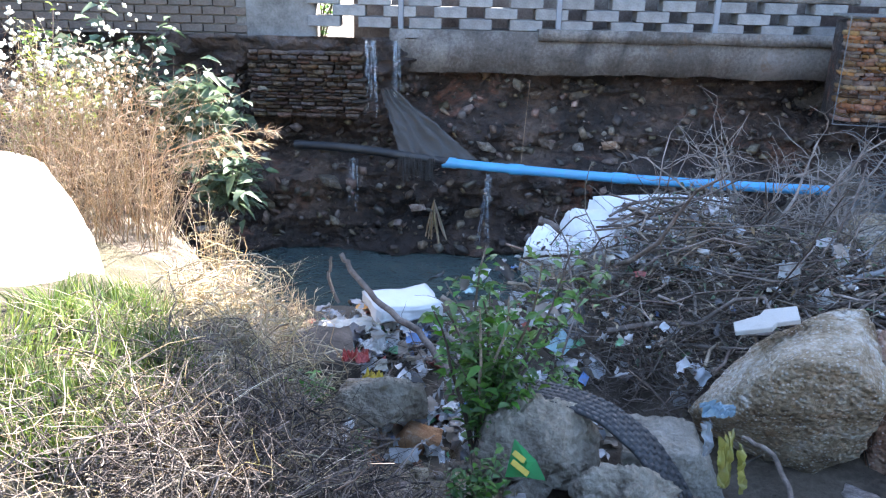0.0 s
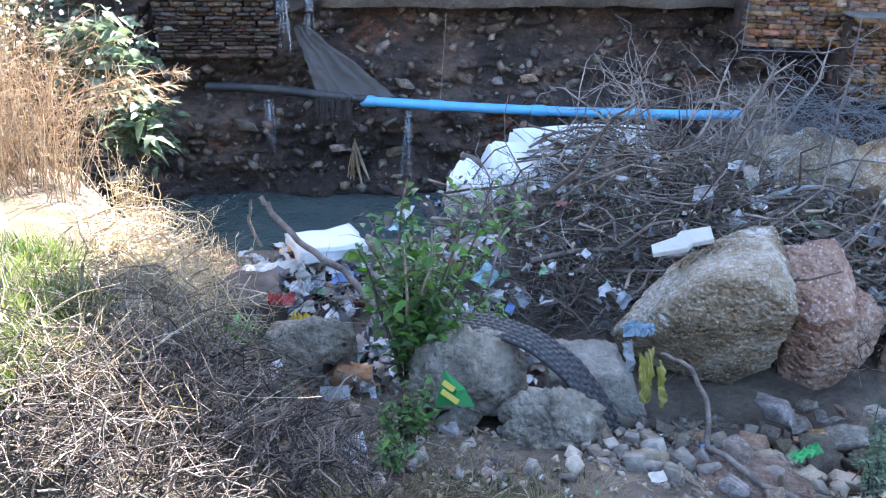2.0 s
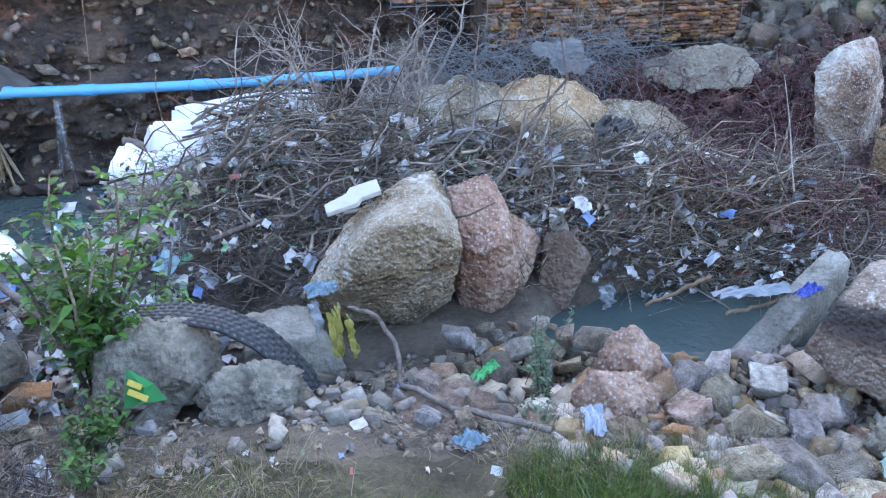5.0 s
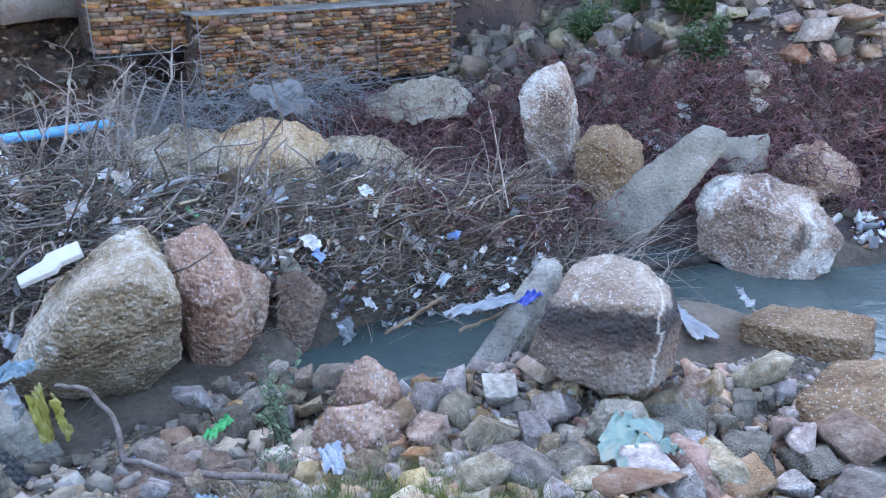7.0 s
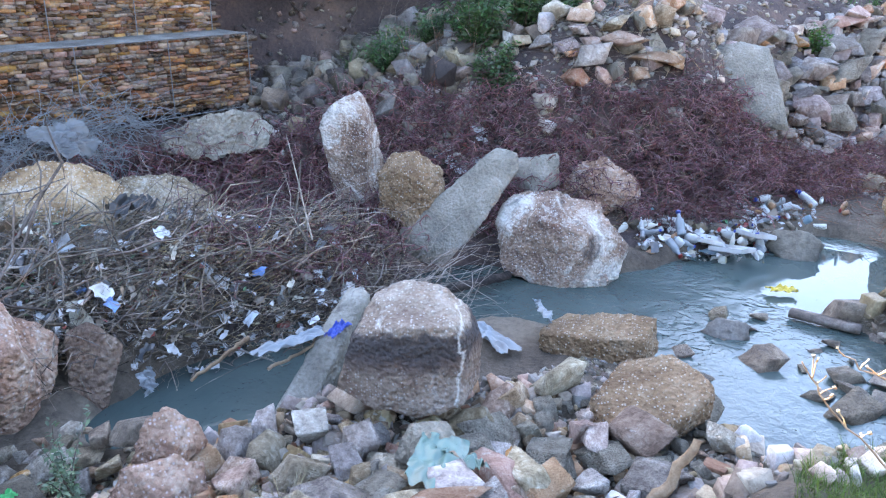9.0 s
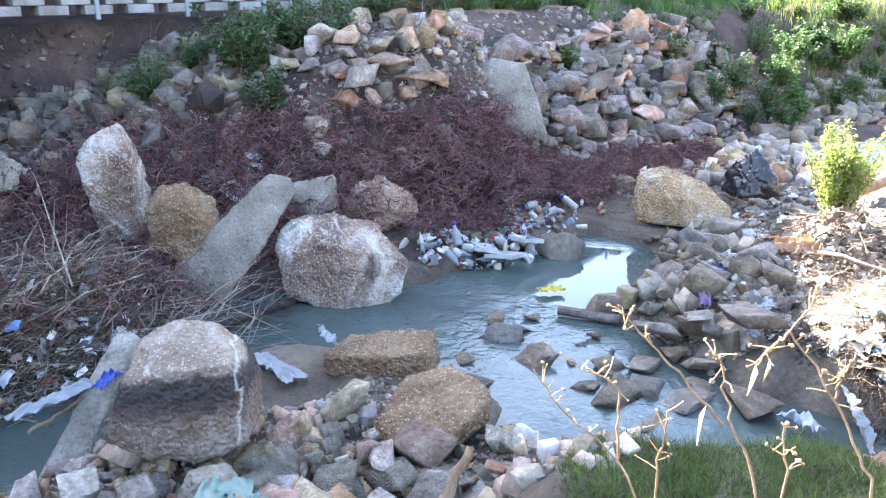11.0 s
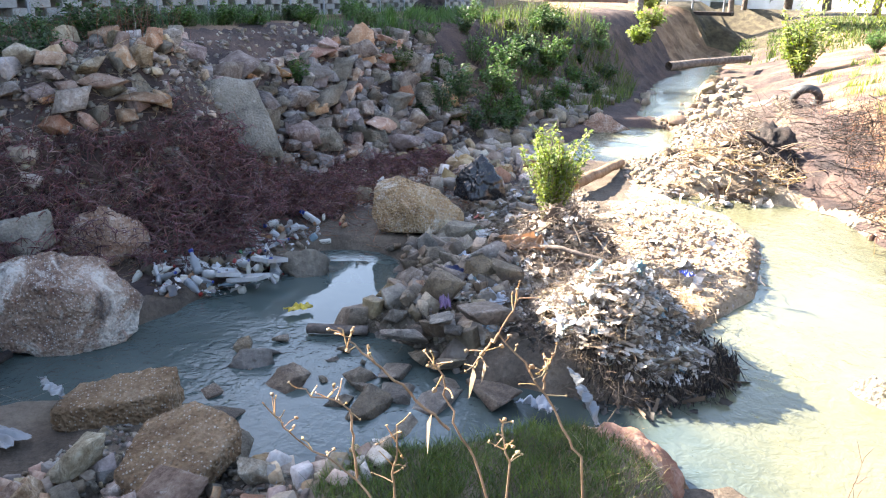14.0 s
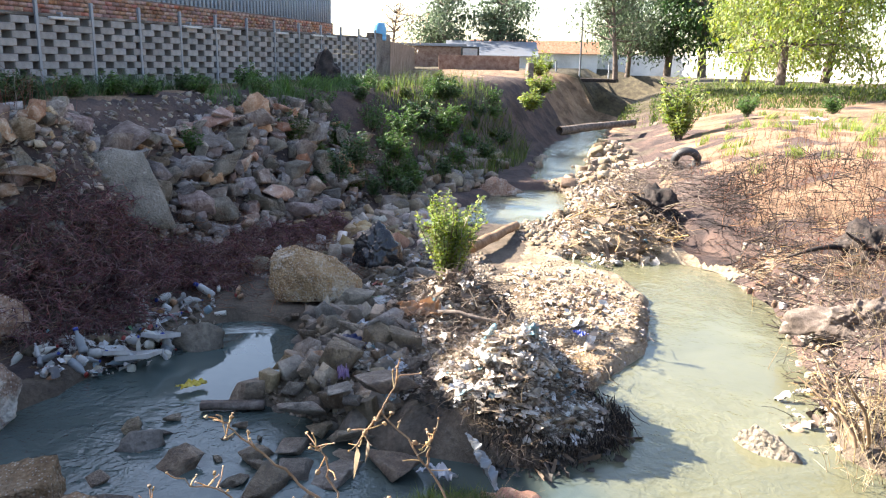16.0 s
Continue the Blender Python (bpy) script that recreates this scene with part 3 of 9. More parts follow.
def lump(V, seed, scale, octaves=4, ridge=False):
    """Fractal noise at each corner, about -1 to 1."""
    out = np.zeros(len(V))
    for k, v in enumerate(V):
        p = Vector(v) * scale + Vector((seed * 7.31, seed * 3.17, seed * 1.93))
        out[k] = noise.fractal(p, 0.9, 2.1, octaves)
    return out


def hull_planes(corners):
    bm = bmesh.new()
    for c in corners:
        bm.verts.new(c)
    bmesh.ops.convex_hull(bm, input=bm.verts[:])
    c0 = np.mean(np.array(corners, float), 0)
    N, D = [], []
    for f in bm.faces:
        f.normal_update()
        n = np.array(f.normal)
        d = n @ (np.array(f.verts[0].co) - c0)
        if d < 0:
            n, d = -n, -d
        if d > 1e-4:
            N.append(n), D.append(d)
    bm.free()
    return c0, np.array(N), np.array(D)


def boulder_mesh(corners, seed, sub=5, sharp=16, rough=0.03, grain=2.5):
    """A broken boulder: the rounded body within the given corners, with chipped relief."""
    sharp, rough = sharp * 2.6, rough * 1.5
    c0, N, D = hull_planes(corners)
    V, F = ico(sub)
    q = np.clip(V @ N.T / D, 0, None)
    r = (q ** sharp).sum(1) ** (-1.0 / sharp)
    P = V * r[:, None]
    size = float(np.ptp(np.array(corners, float), axis=0).max())
    n1 = lump(P / size, seed, grain, 5)
    n2 = lump(P / size, seed + 5, grain * 5, 3)
    n3 = np.array([noise.voronoi(Vector(p) * (7.0 / size) + Vector((seed, 0, 0)))[0][0] for p in P]) - 0.45
    n4 = np.array([noise.voronoi(Vector(p) * (22.0 / size) + Vector((seed, 2, 0)))[0][0] for p in P]) - 0.45
    P = P * (1 + (rough * n1 + rough * 0.45 * n2 - rough * 1.1 * n3 - rough * 0.6 * n4)[:, None] * size / np.maximum(r, 0.15 * size)[:, None])
    return P + c0, F


def stone_mesh(seed, sub=2, flat=0.7, planes=9):
    """A broken angular stone about one unit across, standing on z = -0.5 * flat; sub: 1 plain, 2 chipped edges, 3 with relief."""
    g = np.random.default_rng(seed)
    bm = bmesh.new()
    if seed % 3:
        shear = g.normal(0, 0.16, 2)
        for a, b_, c in itertools.product((-1, 1), repeat=3):
            d = np.array([a, b_, c]) * g.uniform(0.26, 0.46, 3)
            d[:2] += shear * c
            bm.verts.new(d)
        for _ in range(2):
            bm.verts.new(g.uniform(-0.42, 0.42, 3))
    else:
        for _ in range(planes + 2):
            d = g.normal(0, 1, 3)
            d /= np.abs(d).max() ** 0.75 * np.linalg.norm(d) ** 0.25
            bm.verts.new(d * g.uniform(0.4, 0.52))
    bmesh.ops.convex_hull(bm, input=bm.verts[:])
    loose = [v for v in bm.verts if not v.link_faces]
    bmesh.ops.delete(bm, geom=loose, context="VERTS")
    if sub > 1:
        bmesh.ops.dissolve_limit(bm, angle_limit=0.3, verts=bm.verts[:], edges=bm.edges[:])
        bmesh.ops.bevel(bm, geom=bm.edges[:], offset=0.03, segments=1, affect="EDGES", clamp_overlap=True)
    bmesh.ops.triangulate(bm, faces=bm.faces[:])
    if sub > 2:
        bmesh.ops.subdivide_edges(bm, edges=[e for e in bm.edges if e.calc_length() > 0.16], cuts=2, use_grid_fill=True)
        bmesh.ops.triangulate(bm, faces=bm.faces[:])
    bm.verts.index_update()
    P = np.array([v.co[:] for v in bm.verts])
    F = np.array([[v.index for v in f.verts] for f in bm.faces])
    bm.free()
    if sub > 1:
        P = P * (1 + 0.07 * lump(P, seed, 2.6, 4))[:, None]
    return P * np.array([1, g.uniform(0.7, 0.95), flat]), F


def slab_stone(seed):
    """A flat squarish stone filling a unit box."""
    g = np.random.default_rng(seed)
    bm = bmesh.new()
    for c in ((a, b_, d) for a in (-0.5, 0.5) for b_ in (-0.5, 0.5) for d in (-0.5, 0.5)):
        bm.verts.new(np.array(c) * g.uniform(0.8, 1.0, 3))
    for _ in range(3):
        bm.verts.new(g.uniform(-0.5, 0.5, 3) * np.array([0.9, 1.1, 1.05]))
    bmesh.ops.convex_hull(bm, input=bm.verts[:])
    bmesh.ops.delete(bm, geom=[v for v in bm.verts if not v.link_faces], context="VERTS")
    bmesh.ops.triangulate(bm, faces=bm.faces[:])
    bm.verts.index_update()
    P = np.array([v.co[:] for v in bm.verts])
    F = np.array([[v.index for v in f.verts] for f in bm.faces])
    bm.free()
    return P, F


def facing(x, y):
    """The turn about z by which a thing at (x, y) has its front to the bank where one stands."""
    return math.degrees(math.atan2(y + 0.2, x - 0.3)) - 90.0


def sheet(seed, n=7, w=0.3, d=0.25, crumple=0.06, freq=3.2):
    """A crumpled sheet of film, lying flat."""
    g = np.random.default_rng(seed)
    u, v = np.meshgrid(np.linspace(-0.5, 0.5, n), np.linspace(-0.5, 0.5, n))
    P = np.stack([u.ravel() * w, v.ravel() * d, np.zeros(n * n)], 1)
    P[:, :2] += g.normal(0, 0.12 * w / n, (n * n, 2))
    P[:, :2] *= (1 + 0.3 * lump(P / w + 3.0, seed + 1, 1.3, 1))[:, None]
    z = lump(P / w, seed, freq, 2)
    P[:, 2] = np.abs(z) * crumple * 1.6
    P[:, :2] *= (1 - 0.25 * np.abs(z))[:, None]
    i = (np.arange(n - 1)[:, None] * n + np.arange(n - 1)[None]).ravel()
    return P, np.stack([i, i + 1, i + n + 1, i + n], 1)


def rot_many(A, yaw, pitch, roll, S):
    """Copies of the corners A, turned and scaled: (n, k, 3)."""
    cz, sz, cx, sx, cy, sy = np.cos(yaw), np.sin(yaw), np.cos(pitch), np.sin(pitch), np.cos(roll), np.sin(roll)
    n = len(yaw)
    R = np.zeros((n, 3, 3))
    Rz, Rx, Ry = np.zeros((n, 3, 3)), np.zeros((n, 3, 3)), np.zeros((n, 3, 3))
    Rz[:, 0, 0], Rz[:, 0, 1], Rz[:, 1, 0], Rz[:, 1, 1], Rz[:, 2, 2] = cz, -sz, sz, cz, 1
    Rx[:, 0, 0], Rx[:, 1, 1], Rx[:, 1, 2], Rx[:, 2, 1], Rx[:, 2, 2] = 1, cx, -sx, sx, cx
    Ry[:, 1, 1], Ry[:, 0, 0], Ry[:, 0, 2], Ry[:, 2, 0], Ry[:, 2, 2] = 1, cy, sy, -sy, cy
    R = Rz @ Rx @ Ry
    return np.einsum("nij,nkj->nki", R, A[None] * S[:, None, :])


def scatter_mesh(variants, P, S, tilt=0.5, gen=None):
    """One mesh of many turned copies of the variants at the places P with the sizes S (n, 3)."""
    gen = gen or rng
    n, out = len(P), []
    pick = gen.integers(0, len(variants), n)
    yaw, pit, rol = gen.uniform(0, 6.28, n), gen.normal(0, tilt, n), gen.normal(0, tilt, n)
    for k, (A, F) in enumerate(variants):
        i = np.where(pick == k)[0]
        if len(i) == 0:
            continue
        V = rot_many(A, yaw[i], pit[i], rol[i], S[i]) + P[i][:, None]
        FF = F[None] + (np.arange(len(i)) * len(A))[:, None, None]
        out.append((V.reshape(-1, 3), FF.reshape(-1, F.shape[1])))
    return join(out)


# ---- the lie of the land ----
WALL_A, WALL_D = np.array([4.0, 8.9]), np.array([0.88, -0.475])
WALL_N = np.array([-0.475, -0.88])
YARD_Y = 8.7   # the near stretch of wall runs along this line


def sm(a, b, v):
    t = np.clip((v - a) / (b - a), 0, 1)
    return t * t * (3 - 2 * t)


def seg_dist(x, y, pts):
    """Distance to a line through points (x, y, half width), less the half width."""
    best = np.full(np.shape(x), 1e9)
    for (ax, ay, aw), (bx, by, bw) in zip(pts[:-1], pts[1:]):
        dx, dy = bx - ax, by - ay
        t = np.clip(((x - ax) * dx + (y - ay) * dy) / (dx * dx + dy * dy), 0, 1)
        best = np.minimum(best, np.hypot(x - ax - t * dx, y - ay - t * dy) - (aw + t * (bw - aw)))
    return best


CHANNELS = [
    [(-4.6, 7.3, 0.4), (-2.2, 7.35, 0.75), (-0.9, 7.35, 0.8), (0.6, 7.35, 0.6), (1.6, 7.1, 0.35)],
    [(3.2, 3.5, 0.22), (3.55, 3.35, 0.4), (4.5, 3.2, 0.45), (5.5, 2.95, 0.4), (6.1, 2.75, 0.45), (6.3, 1.7, 0.4), (6.6, 0.9, 0.9), (6.0, 0.1, 0.9), (5.4, -0.6, 0.75), (5.45, -1.2, 0.45), (5.2, -2.2, 0.5)],
    [(7.3, 0.7, 0.7), (8.2, 0.15, 0.75), (8.7, 0.1, 0.5)],
    [(-2.0, -13.0, 1.2), (2.0, -7.0, 1.0), (4.2, -4.0, 0.95), (5.6, -3.4, 1.05), (7.4, -4.7, 0.65), (9.4, -5.6, 0.6), (10.8, -5.7, 0.6), (11.6, -4.9, 0.35)],
    [(14.6, -3.9, 0.5), (15.4, -4.5, 0.9), (17.6, -5.6, 0.6)],
    [(19.5, -6.6, 0.4), (27.0, -9.6, 0.7), (33.0, -12.5, 0.5), (60.0, -24.0, 1.0)],
]
RIGHT_EDGE = [(0.5, -8.5, 0), (4.2, -5.1, 0), (6.2, -5.25, 0), (8.1, -6.1, 0), (10.6, -6.75, 0), (12.5, -6.5, 0), (14.0, -7.0, 0), (20.0, -9.3, 0), (30.0, -13.5, 0), (45.0, -20.0, 0), (90.0, -40.0, 0)]
MOUNDS = [   # x, y, radius, height: driftwood dam, litter heaps, silt bars
    (0.9, 5.4, 0.8, 0.5), (1.8, 5.7, 1.0, 0.8), (2.6, 5.3, 1.0, 0.6), (3.4, 4.9, 1.0, 0.48), (4.4, 4.3, 0.85, 0.4), (5.3, 3.75, 0.6, 0.28),
    (6.35, -2.3, 0.85, 0.57), (6.3, -2.9, 0.55, 0.33), (8.5, -2.15, 0.65, 0.5), (7.6, -1.5, 0.7, 0.28), (7.3, -0.75, 0.5, 0.16), (3.6, 6.2, 1.0, 0.5), (12.2, -5.3, 0.7, 0.25), (13.4, -6.2, 0.8, 0.45)]


def land(x, y):
    """Height of the ground, without the fine relief."""
    x, y = np.asarray(x, float), np.asarray(y, float)
    r = np.hypot(x, y)
    near = 1.17 - 0.27 * np.clip(r - 0.9, 0, None) - 0.25 * sm(1.8, 2.5, r)
    dl = seg_dist(x, y, [(-0.3, 0, 0), (-3.4, 5.6, 0), (-7, 7, 0)])
    near = np.maximum(near, 1.13 - 0.37 * np.clip(dl - 0.5, 0, None) - 0.6 * sm(1.2, 1.8, dl))
    dr = seg_dist(x, y, [(0.6, -0.4, 0), (4.0, -0.6, 0.1), (4.25, -1.3, 0.1)])
    near = np.maximum(near, 1.2 - 0.165 * np.clip(x, 0, 6) - 1.4 * sm(0.3, 1.5, dr))
    near = np.maximum(near, 1.4 - 1.5 * sm(1.4, 3.4, seg_dist(x, y, [(-0.5, -1, 0), (-14, -14, 4)])))
    # the slope under the walls
    px, py = x - WALL_A[0], y - WALL_A[1]
    s, u = px * WALL_N[0] + py * WALL_N[1], px * WALL_D[0] + py * WALL_D[1]
    top = 1.0 + 1.15 * sm(3.5, 8.5, u)
    s0, s1 = 0.3 + 2.5 * sm(3.5, 8.5, u) - 1.5 * sm(8.5, 10.5, u) + 1.2 * sm(16.0, 19.0, u), 3.2 + 1.6 * sm(3.5, 8.5, u)
    bank = 0.12 + (top - 0.12) * (1 - sm(s0, s1, s)) ** (1 + 0.6 * sm(5.0, 8.0, u)) + 0.15 * sm(3.0, 0.0, s) * sm(7, 12, u)
    bank = np.maximum(bank, 2.2 * sm(-0.1, -0.5, s))
    bank = np.where(u > -1.5, bank, 0.0)
    yard = 2.0 * sm(8.72, 9.0, y)
    ramp_l = 1.6 * sm(-2.3, -4.6, x) * sm(6.4, 8.2, y)
    bank = np.where(x < 4.2, np.maximum(bank * sm(2.6, 4.2, x), np.maximum(yard, ramp_l)), np.maximum(bank, yard * sm(5.2, 4.2, x)))
    # the opposite bank of the right-hand arm
    best, side = np.full(np.shape(x), 1e9), np.zeros(np.shape(x))
    for (ax, ay, _), (bx, by, _) in zip(RIGHT_EDGE[:-1], RIGHT_EDGE[1:]):
        dx, dy = bx - ax, by - ay
        t = np.clip(((x - ax) * dx + (y - ay) * dy) / (dx * dx + dy * dy), 0, 1)
        d = np.hypot(x - ax - t * dx, y - ay - t * dy)
        cr = dx * (y - ay) - dy * (x - ax)
        closer = d < best
        side = np.where(closer, np.where(cr < 0, 1.0, -1.0), side)
        best = np.where(closer, d, best)
    rb = best * side
    right = np.where(rb > 0, 0.1 + 0.22 * sm(0.05, 0.3, rb) + 0.3 * np.clip(rb, 0, 3.2) + 0.05 * np.clip(rb - 3.2, 0, 14), 0.0)
    z = np.maximum(np.maximum(near, bank), np.maximum(right, 0.1))
    # unseen hill added behind the camera, to cut skylight on faces turned this way
    z = np.maximum(z, 6.0 * sm(4.0, 16.0, -(0.6 * x + 0.8 * y)))
    far = np.clip((r - 55) / 60, 0, 1)
    z = z * (1 - far) + 2.1 * far
    cut = np.full(np.shape(x), 1e9)
    for c in CHANNELS:
        cut = np.minimum(cut, seg_dist(x, y, c))
    z = -0.3 + (z + 0.3) * sm(-0.12, 0.28, cut)
    m = np.zeros(np.shape(x))
    for mx, my, mr, mh in MOUNDS:
        m = np.maximum(m, mh * np.exp(-1.6 * ((x - mx) ** 2 + (y - my) ** 2) / mr ** 2))
    return z + m


def relief(x, y):
    fx, fy = np.ravel(x), np.ravel(y)
    out = np.array([0.05 * noise.fractal(Vector((a * 0.9, b * 0.9, 3.3)), 1.0, 2.0, 4) + 0.02 * noise.noise(Vector((a * 6, b * 6, 1.1))) for a, b in zip(fx, fy)])
    return out.reshape(np.shape(x))


def ground_at(x, y):
    x, y = np.atleast_1d(np.asarray(x, float)), np.atleast_1d(np.asarray(y, float))
    return land(x, y) + relief(x, y)


def gz(x, y):
    return float(ground_at(x, y)[0])


def spots(n, cx, cy, rx, ry, turn=0.0, gen=None, edge=1.0):
    """n places in an ellipse, on the ground."""
    gen = gen or rng
    a, q = gen.uniform(0, 2 * np.pi, n), np.sqrt(gen.uniform(0, 1, n)) ** edge
    lx, ly = q * np.cos(a) * rx, q * np.sin(a) * ry
    c, s = math.cos(radians(turn)), math.sin(radians(turn))
    X, Y = cx + lx * c - ly * s, cy + lx * s + ly * c
    return np.stack([X, Y, ground_at(X, Y)], 1)

# ---- ground, water, rock face ----
def axis(lo, hi, step, far, grow):
    a = list(np.arange(lo, hi, step))
    d, v = step, hi
    while v < far:
        a.append(v)
        d *= grow
        v += d
    d, v = step * grow, lo - step
    while v > -far:
        a.insert(0, v)
        d *= grow
        v -= d
    return np.array(a)


gx, gy = axis(-3.4, 11.0, 0.05, 3000, 1.07), axis(-6.5, 8.9, 0.05, 3000, 1.09)
GX, GY = np.meshgrid(gx, gy)
GZ = land(GX, GY) + relief(GX, GY)
gi = (np.arange(len(gy) - 1)[:, None] * len(gx) + np.arange(len(gx) - 1)[None]).ravel()
gF = np.stack([gi, gi + 1, gi + len(gx) + 1, gi + len(gx)], 1)
g_me = mesh_fast("ground", np.stack([GX.ravel(), GY.ravel(), GZ.ravel()], 1), gF)
for key in ("mud", "silt", "soil", "turf", "ash"):
    g_me.materials.append(M[key])
cx_, cy_ = GX.ravel()[gF].mean(1), GY.ravel()[gF].mean(1)
wob = np.array([noise.fractal(Vector((a * 0.8, b * 0.8, 9.0)), 1.0, 2.0, 3) for a, b in zip(cx_, cy_)])
s_ = (cx_ - WALL_A[0]) * WALL_N[0] + (cy_ - WALL_A[1]) * WALL_N[1] + 0.5 * wob
u_ = (cx_ - WALL_A[0]) * WALL_D[0] + (cy_ - WALL_A[1]) * WALL_D[1]
r_ = np.hypot(cx_, cy_) + 0.6 * wob
slot = np.zeros(len(gF), np.int32)
isl = (s_ > 7.5) & (cx_ > 6.9) & (u_ < 26)
slot[isl] = 1
below = np.interp(cx_, [p[0] for p in RIGHT_EDGE], [p[1] for p in RIGHT_EDGE])
slot[(cy_ < below + 0.3 * wob)] = 2
slot[(s_ < 4.6) & (cx_ > 4.2)] = 4
slot[(s_ < 1.3) & (u_ > 8)] = 2
slot[(u_ > 17) & (s_ < 6)] = 2
rb_ = below - cy_ + 0.5 * wob
slot[(rb_ > -0.25) & (rb_ < 1.3) & (wob > -0.35)] = 4
slot[(rb_ > 1.3) & (wob > 0.3)] = 4
slot[(u_ > 12) & (u_ < 34) & (s_ > 1.2) & (s_ < 6.5)] = 4
slot[(r_ < 2.9) & (s_ > 5)] = 3
slot[(cx_ < -0.6) & (cy_ < 5.0) & (s_ > 3)] = 3
slot[np.hypot(cx_, cy_) > 45] = 3
g_me.polygons.foreach_set("material_index", slot)
g_me.polygons.foreach_set("use_smooth", np.ones(len(gF), bool))
tagged(new("ground", g_me), "muddy stream bed and earth banks strewn with debris", "ground", kind="structure")

wx, wy = axis(-4.5, 12.0, 0.25, 90, 1.25), axis(-7.0, 8.4, 0.25, 60, 1.25)
WX, WY = np.meshgrid(wx, wy)
wi = (np.arange(len(wy) - 1)[:, None] * len(wx) + np.arange(len(wx) - 1)[None]).ravel()
tagged(new("water", dress(mesh_fast("water", np.stack([WX.ravel(), WY.ravel(), np.zeros(WX.size)], 1), np.stack([wi, wi + 1, wi + len(wx) + 1, wi + len(wx)], 1)), M["water"])),
       "murky grey-green polluted stream water, slowly flowing", "water", kind="structure")

# scoured rock face under the wall, with a ledge at the pipe's height
nx, nz = 460, 130
fx, fz = np.meshgrid(np.linspace(-6.0, 4.9, nx), np.linspace(-0.4, 2.12, nz))
fy = 8.52 - 0.42 * sm(1.0, 0.78, fz) - 0.2 * sm(0.5, -0.1, fz)
fy += 0.3 * sm(1.15, 1.5, fz) * sm(-0.6, 0.0, fx) - 0.12 * sm(-0.4, -0.9, fx) * sm(0.4, 1.5, fz)
fn = np.array([noise.fractal(Vector((a * 1.1, b * 2.6, 5.0)), 0.9, 2.1, 5) for a, b in zip(fx.ravel(), fz.ravel())]).reshape(fx.shape)
fv = np.array([noise.voronoi(Vector((a * 3.4, b * 6.5, 2.0)))[0][0] for a, b in zip(fx.ravel(), fz.ravel())]).reshape(fx.shape)
fw = np.array([noise.voronoi(Vector((a * 9.0, b * 15.0, 4.0)))[0][0] for a, b in zip(fx.ravel(), fz.ravel())]).reshape(fx.shape)
fc = np.array([noise.cell(Vector((a * 2.3 + 0.3 * math.sin(9 * b), b * 5.2, 1.0))) for a, b in zip(fx.ravel(), fz.ravel())]).reshape(fx.shape)
fy -= 0.15 * fn + 0.16 * (0.5 - fv) + 0.06 * (0.5 - fw) + 0.05 * fc
fi = (np.arange(nz - 1)[:, None] * nx + np.arange(nx - 1)[None]).ravel()
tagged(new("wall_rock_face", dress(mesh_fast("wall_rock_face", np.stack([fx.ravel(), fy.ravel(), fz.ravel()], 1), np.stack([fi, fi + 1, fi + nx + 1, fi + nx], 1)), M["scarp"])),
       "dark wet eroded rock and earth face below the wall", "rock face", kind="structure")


def rough_slab(name, x0, x1, y0, y1, z0, z1, material, label, category, ragged=0.04, step=0.06, kind="structure", seed=3):
    """A long concrete beam with a ragged lower edge."""
    n = max(4, int((x1 - x0) / step))
    xs = np.linspace(x0, x1, n)
    low = z0 + ragged * np.array([noise.fractal(Vector((a * 1.7, seed, 0)), 1, 2, 4) for a in xs])
    ring = []
    for (yy, zz) in ((y0, None), (y0, z1), (y1, z1), (y1, None)):
        ring.append(np.stack([xs, np.full(n, yy), low if zz is None else np.full(n, zz)], 1))
    V = np.stack(ring, 1).reshape(-1, 3)
    i = np.arange(n - 1)[:, None] * 4
    F = np.concatenate([i + np.array([[k, (k + 1) % 4, 4 + (k + 1) % 4, 4 + k]]) for k in range(4)] + [np.array([[0, 1, 2, 3]]), np.array([[4 * n - 4, 4 * n - 1, 4 * n - 2, 4 * n - 3]])])
    return tagged(new(name, dress(mesh_fast(name, V, F), material, False)), label, category, kind=kind)


rough_slab("wall_concrete_beam", -0.62, 4.15, 8.5, 8.95, 1.78, 2.2, M["concrete"], "stained grey concrete retaining beam with a broken lower edge", "concrete wall")
rough_slab("wall_concrete_cap", 0.9, 4.15, 8.46, 8.95, 2.12, 2.23, M["concrete"], "grey concrete ledge under the block wall", "concrete wall", 0.01, seed=8)

# ---- honeycomb block wall with its steel posts ----
BL, BH, BD, BP = 0.335, 0.112, 0.24, 0.52
blk = dress(as_mesh("block", box_bm(BL, BD, BH - 0.006, 0.006)), M["block"], False)


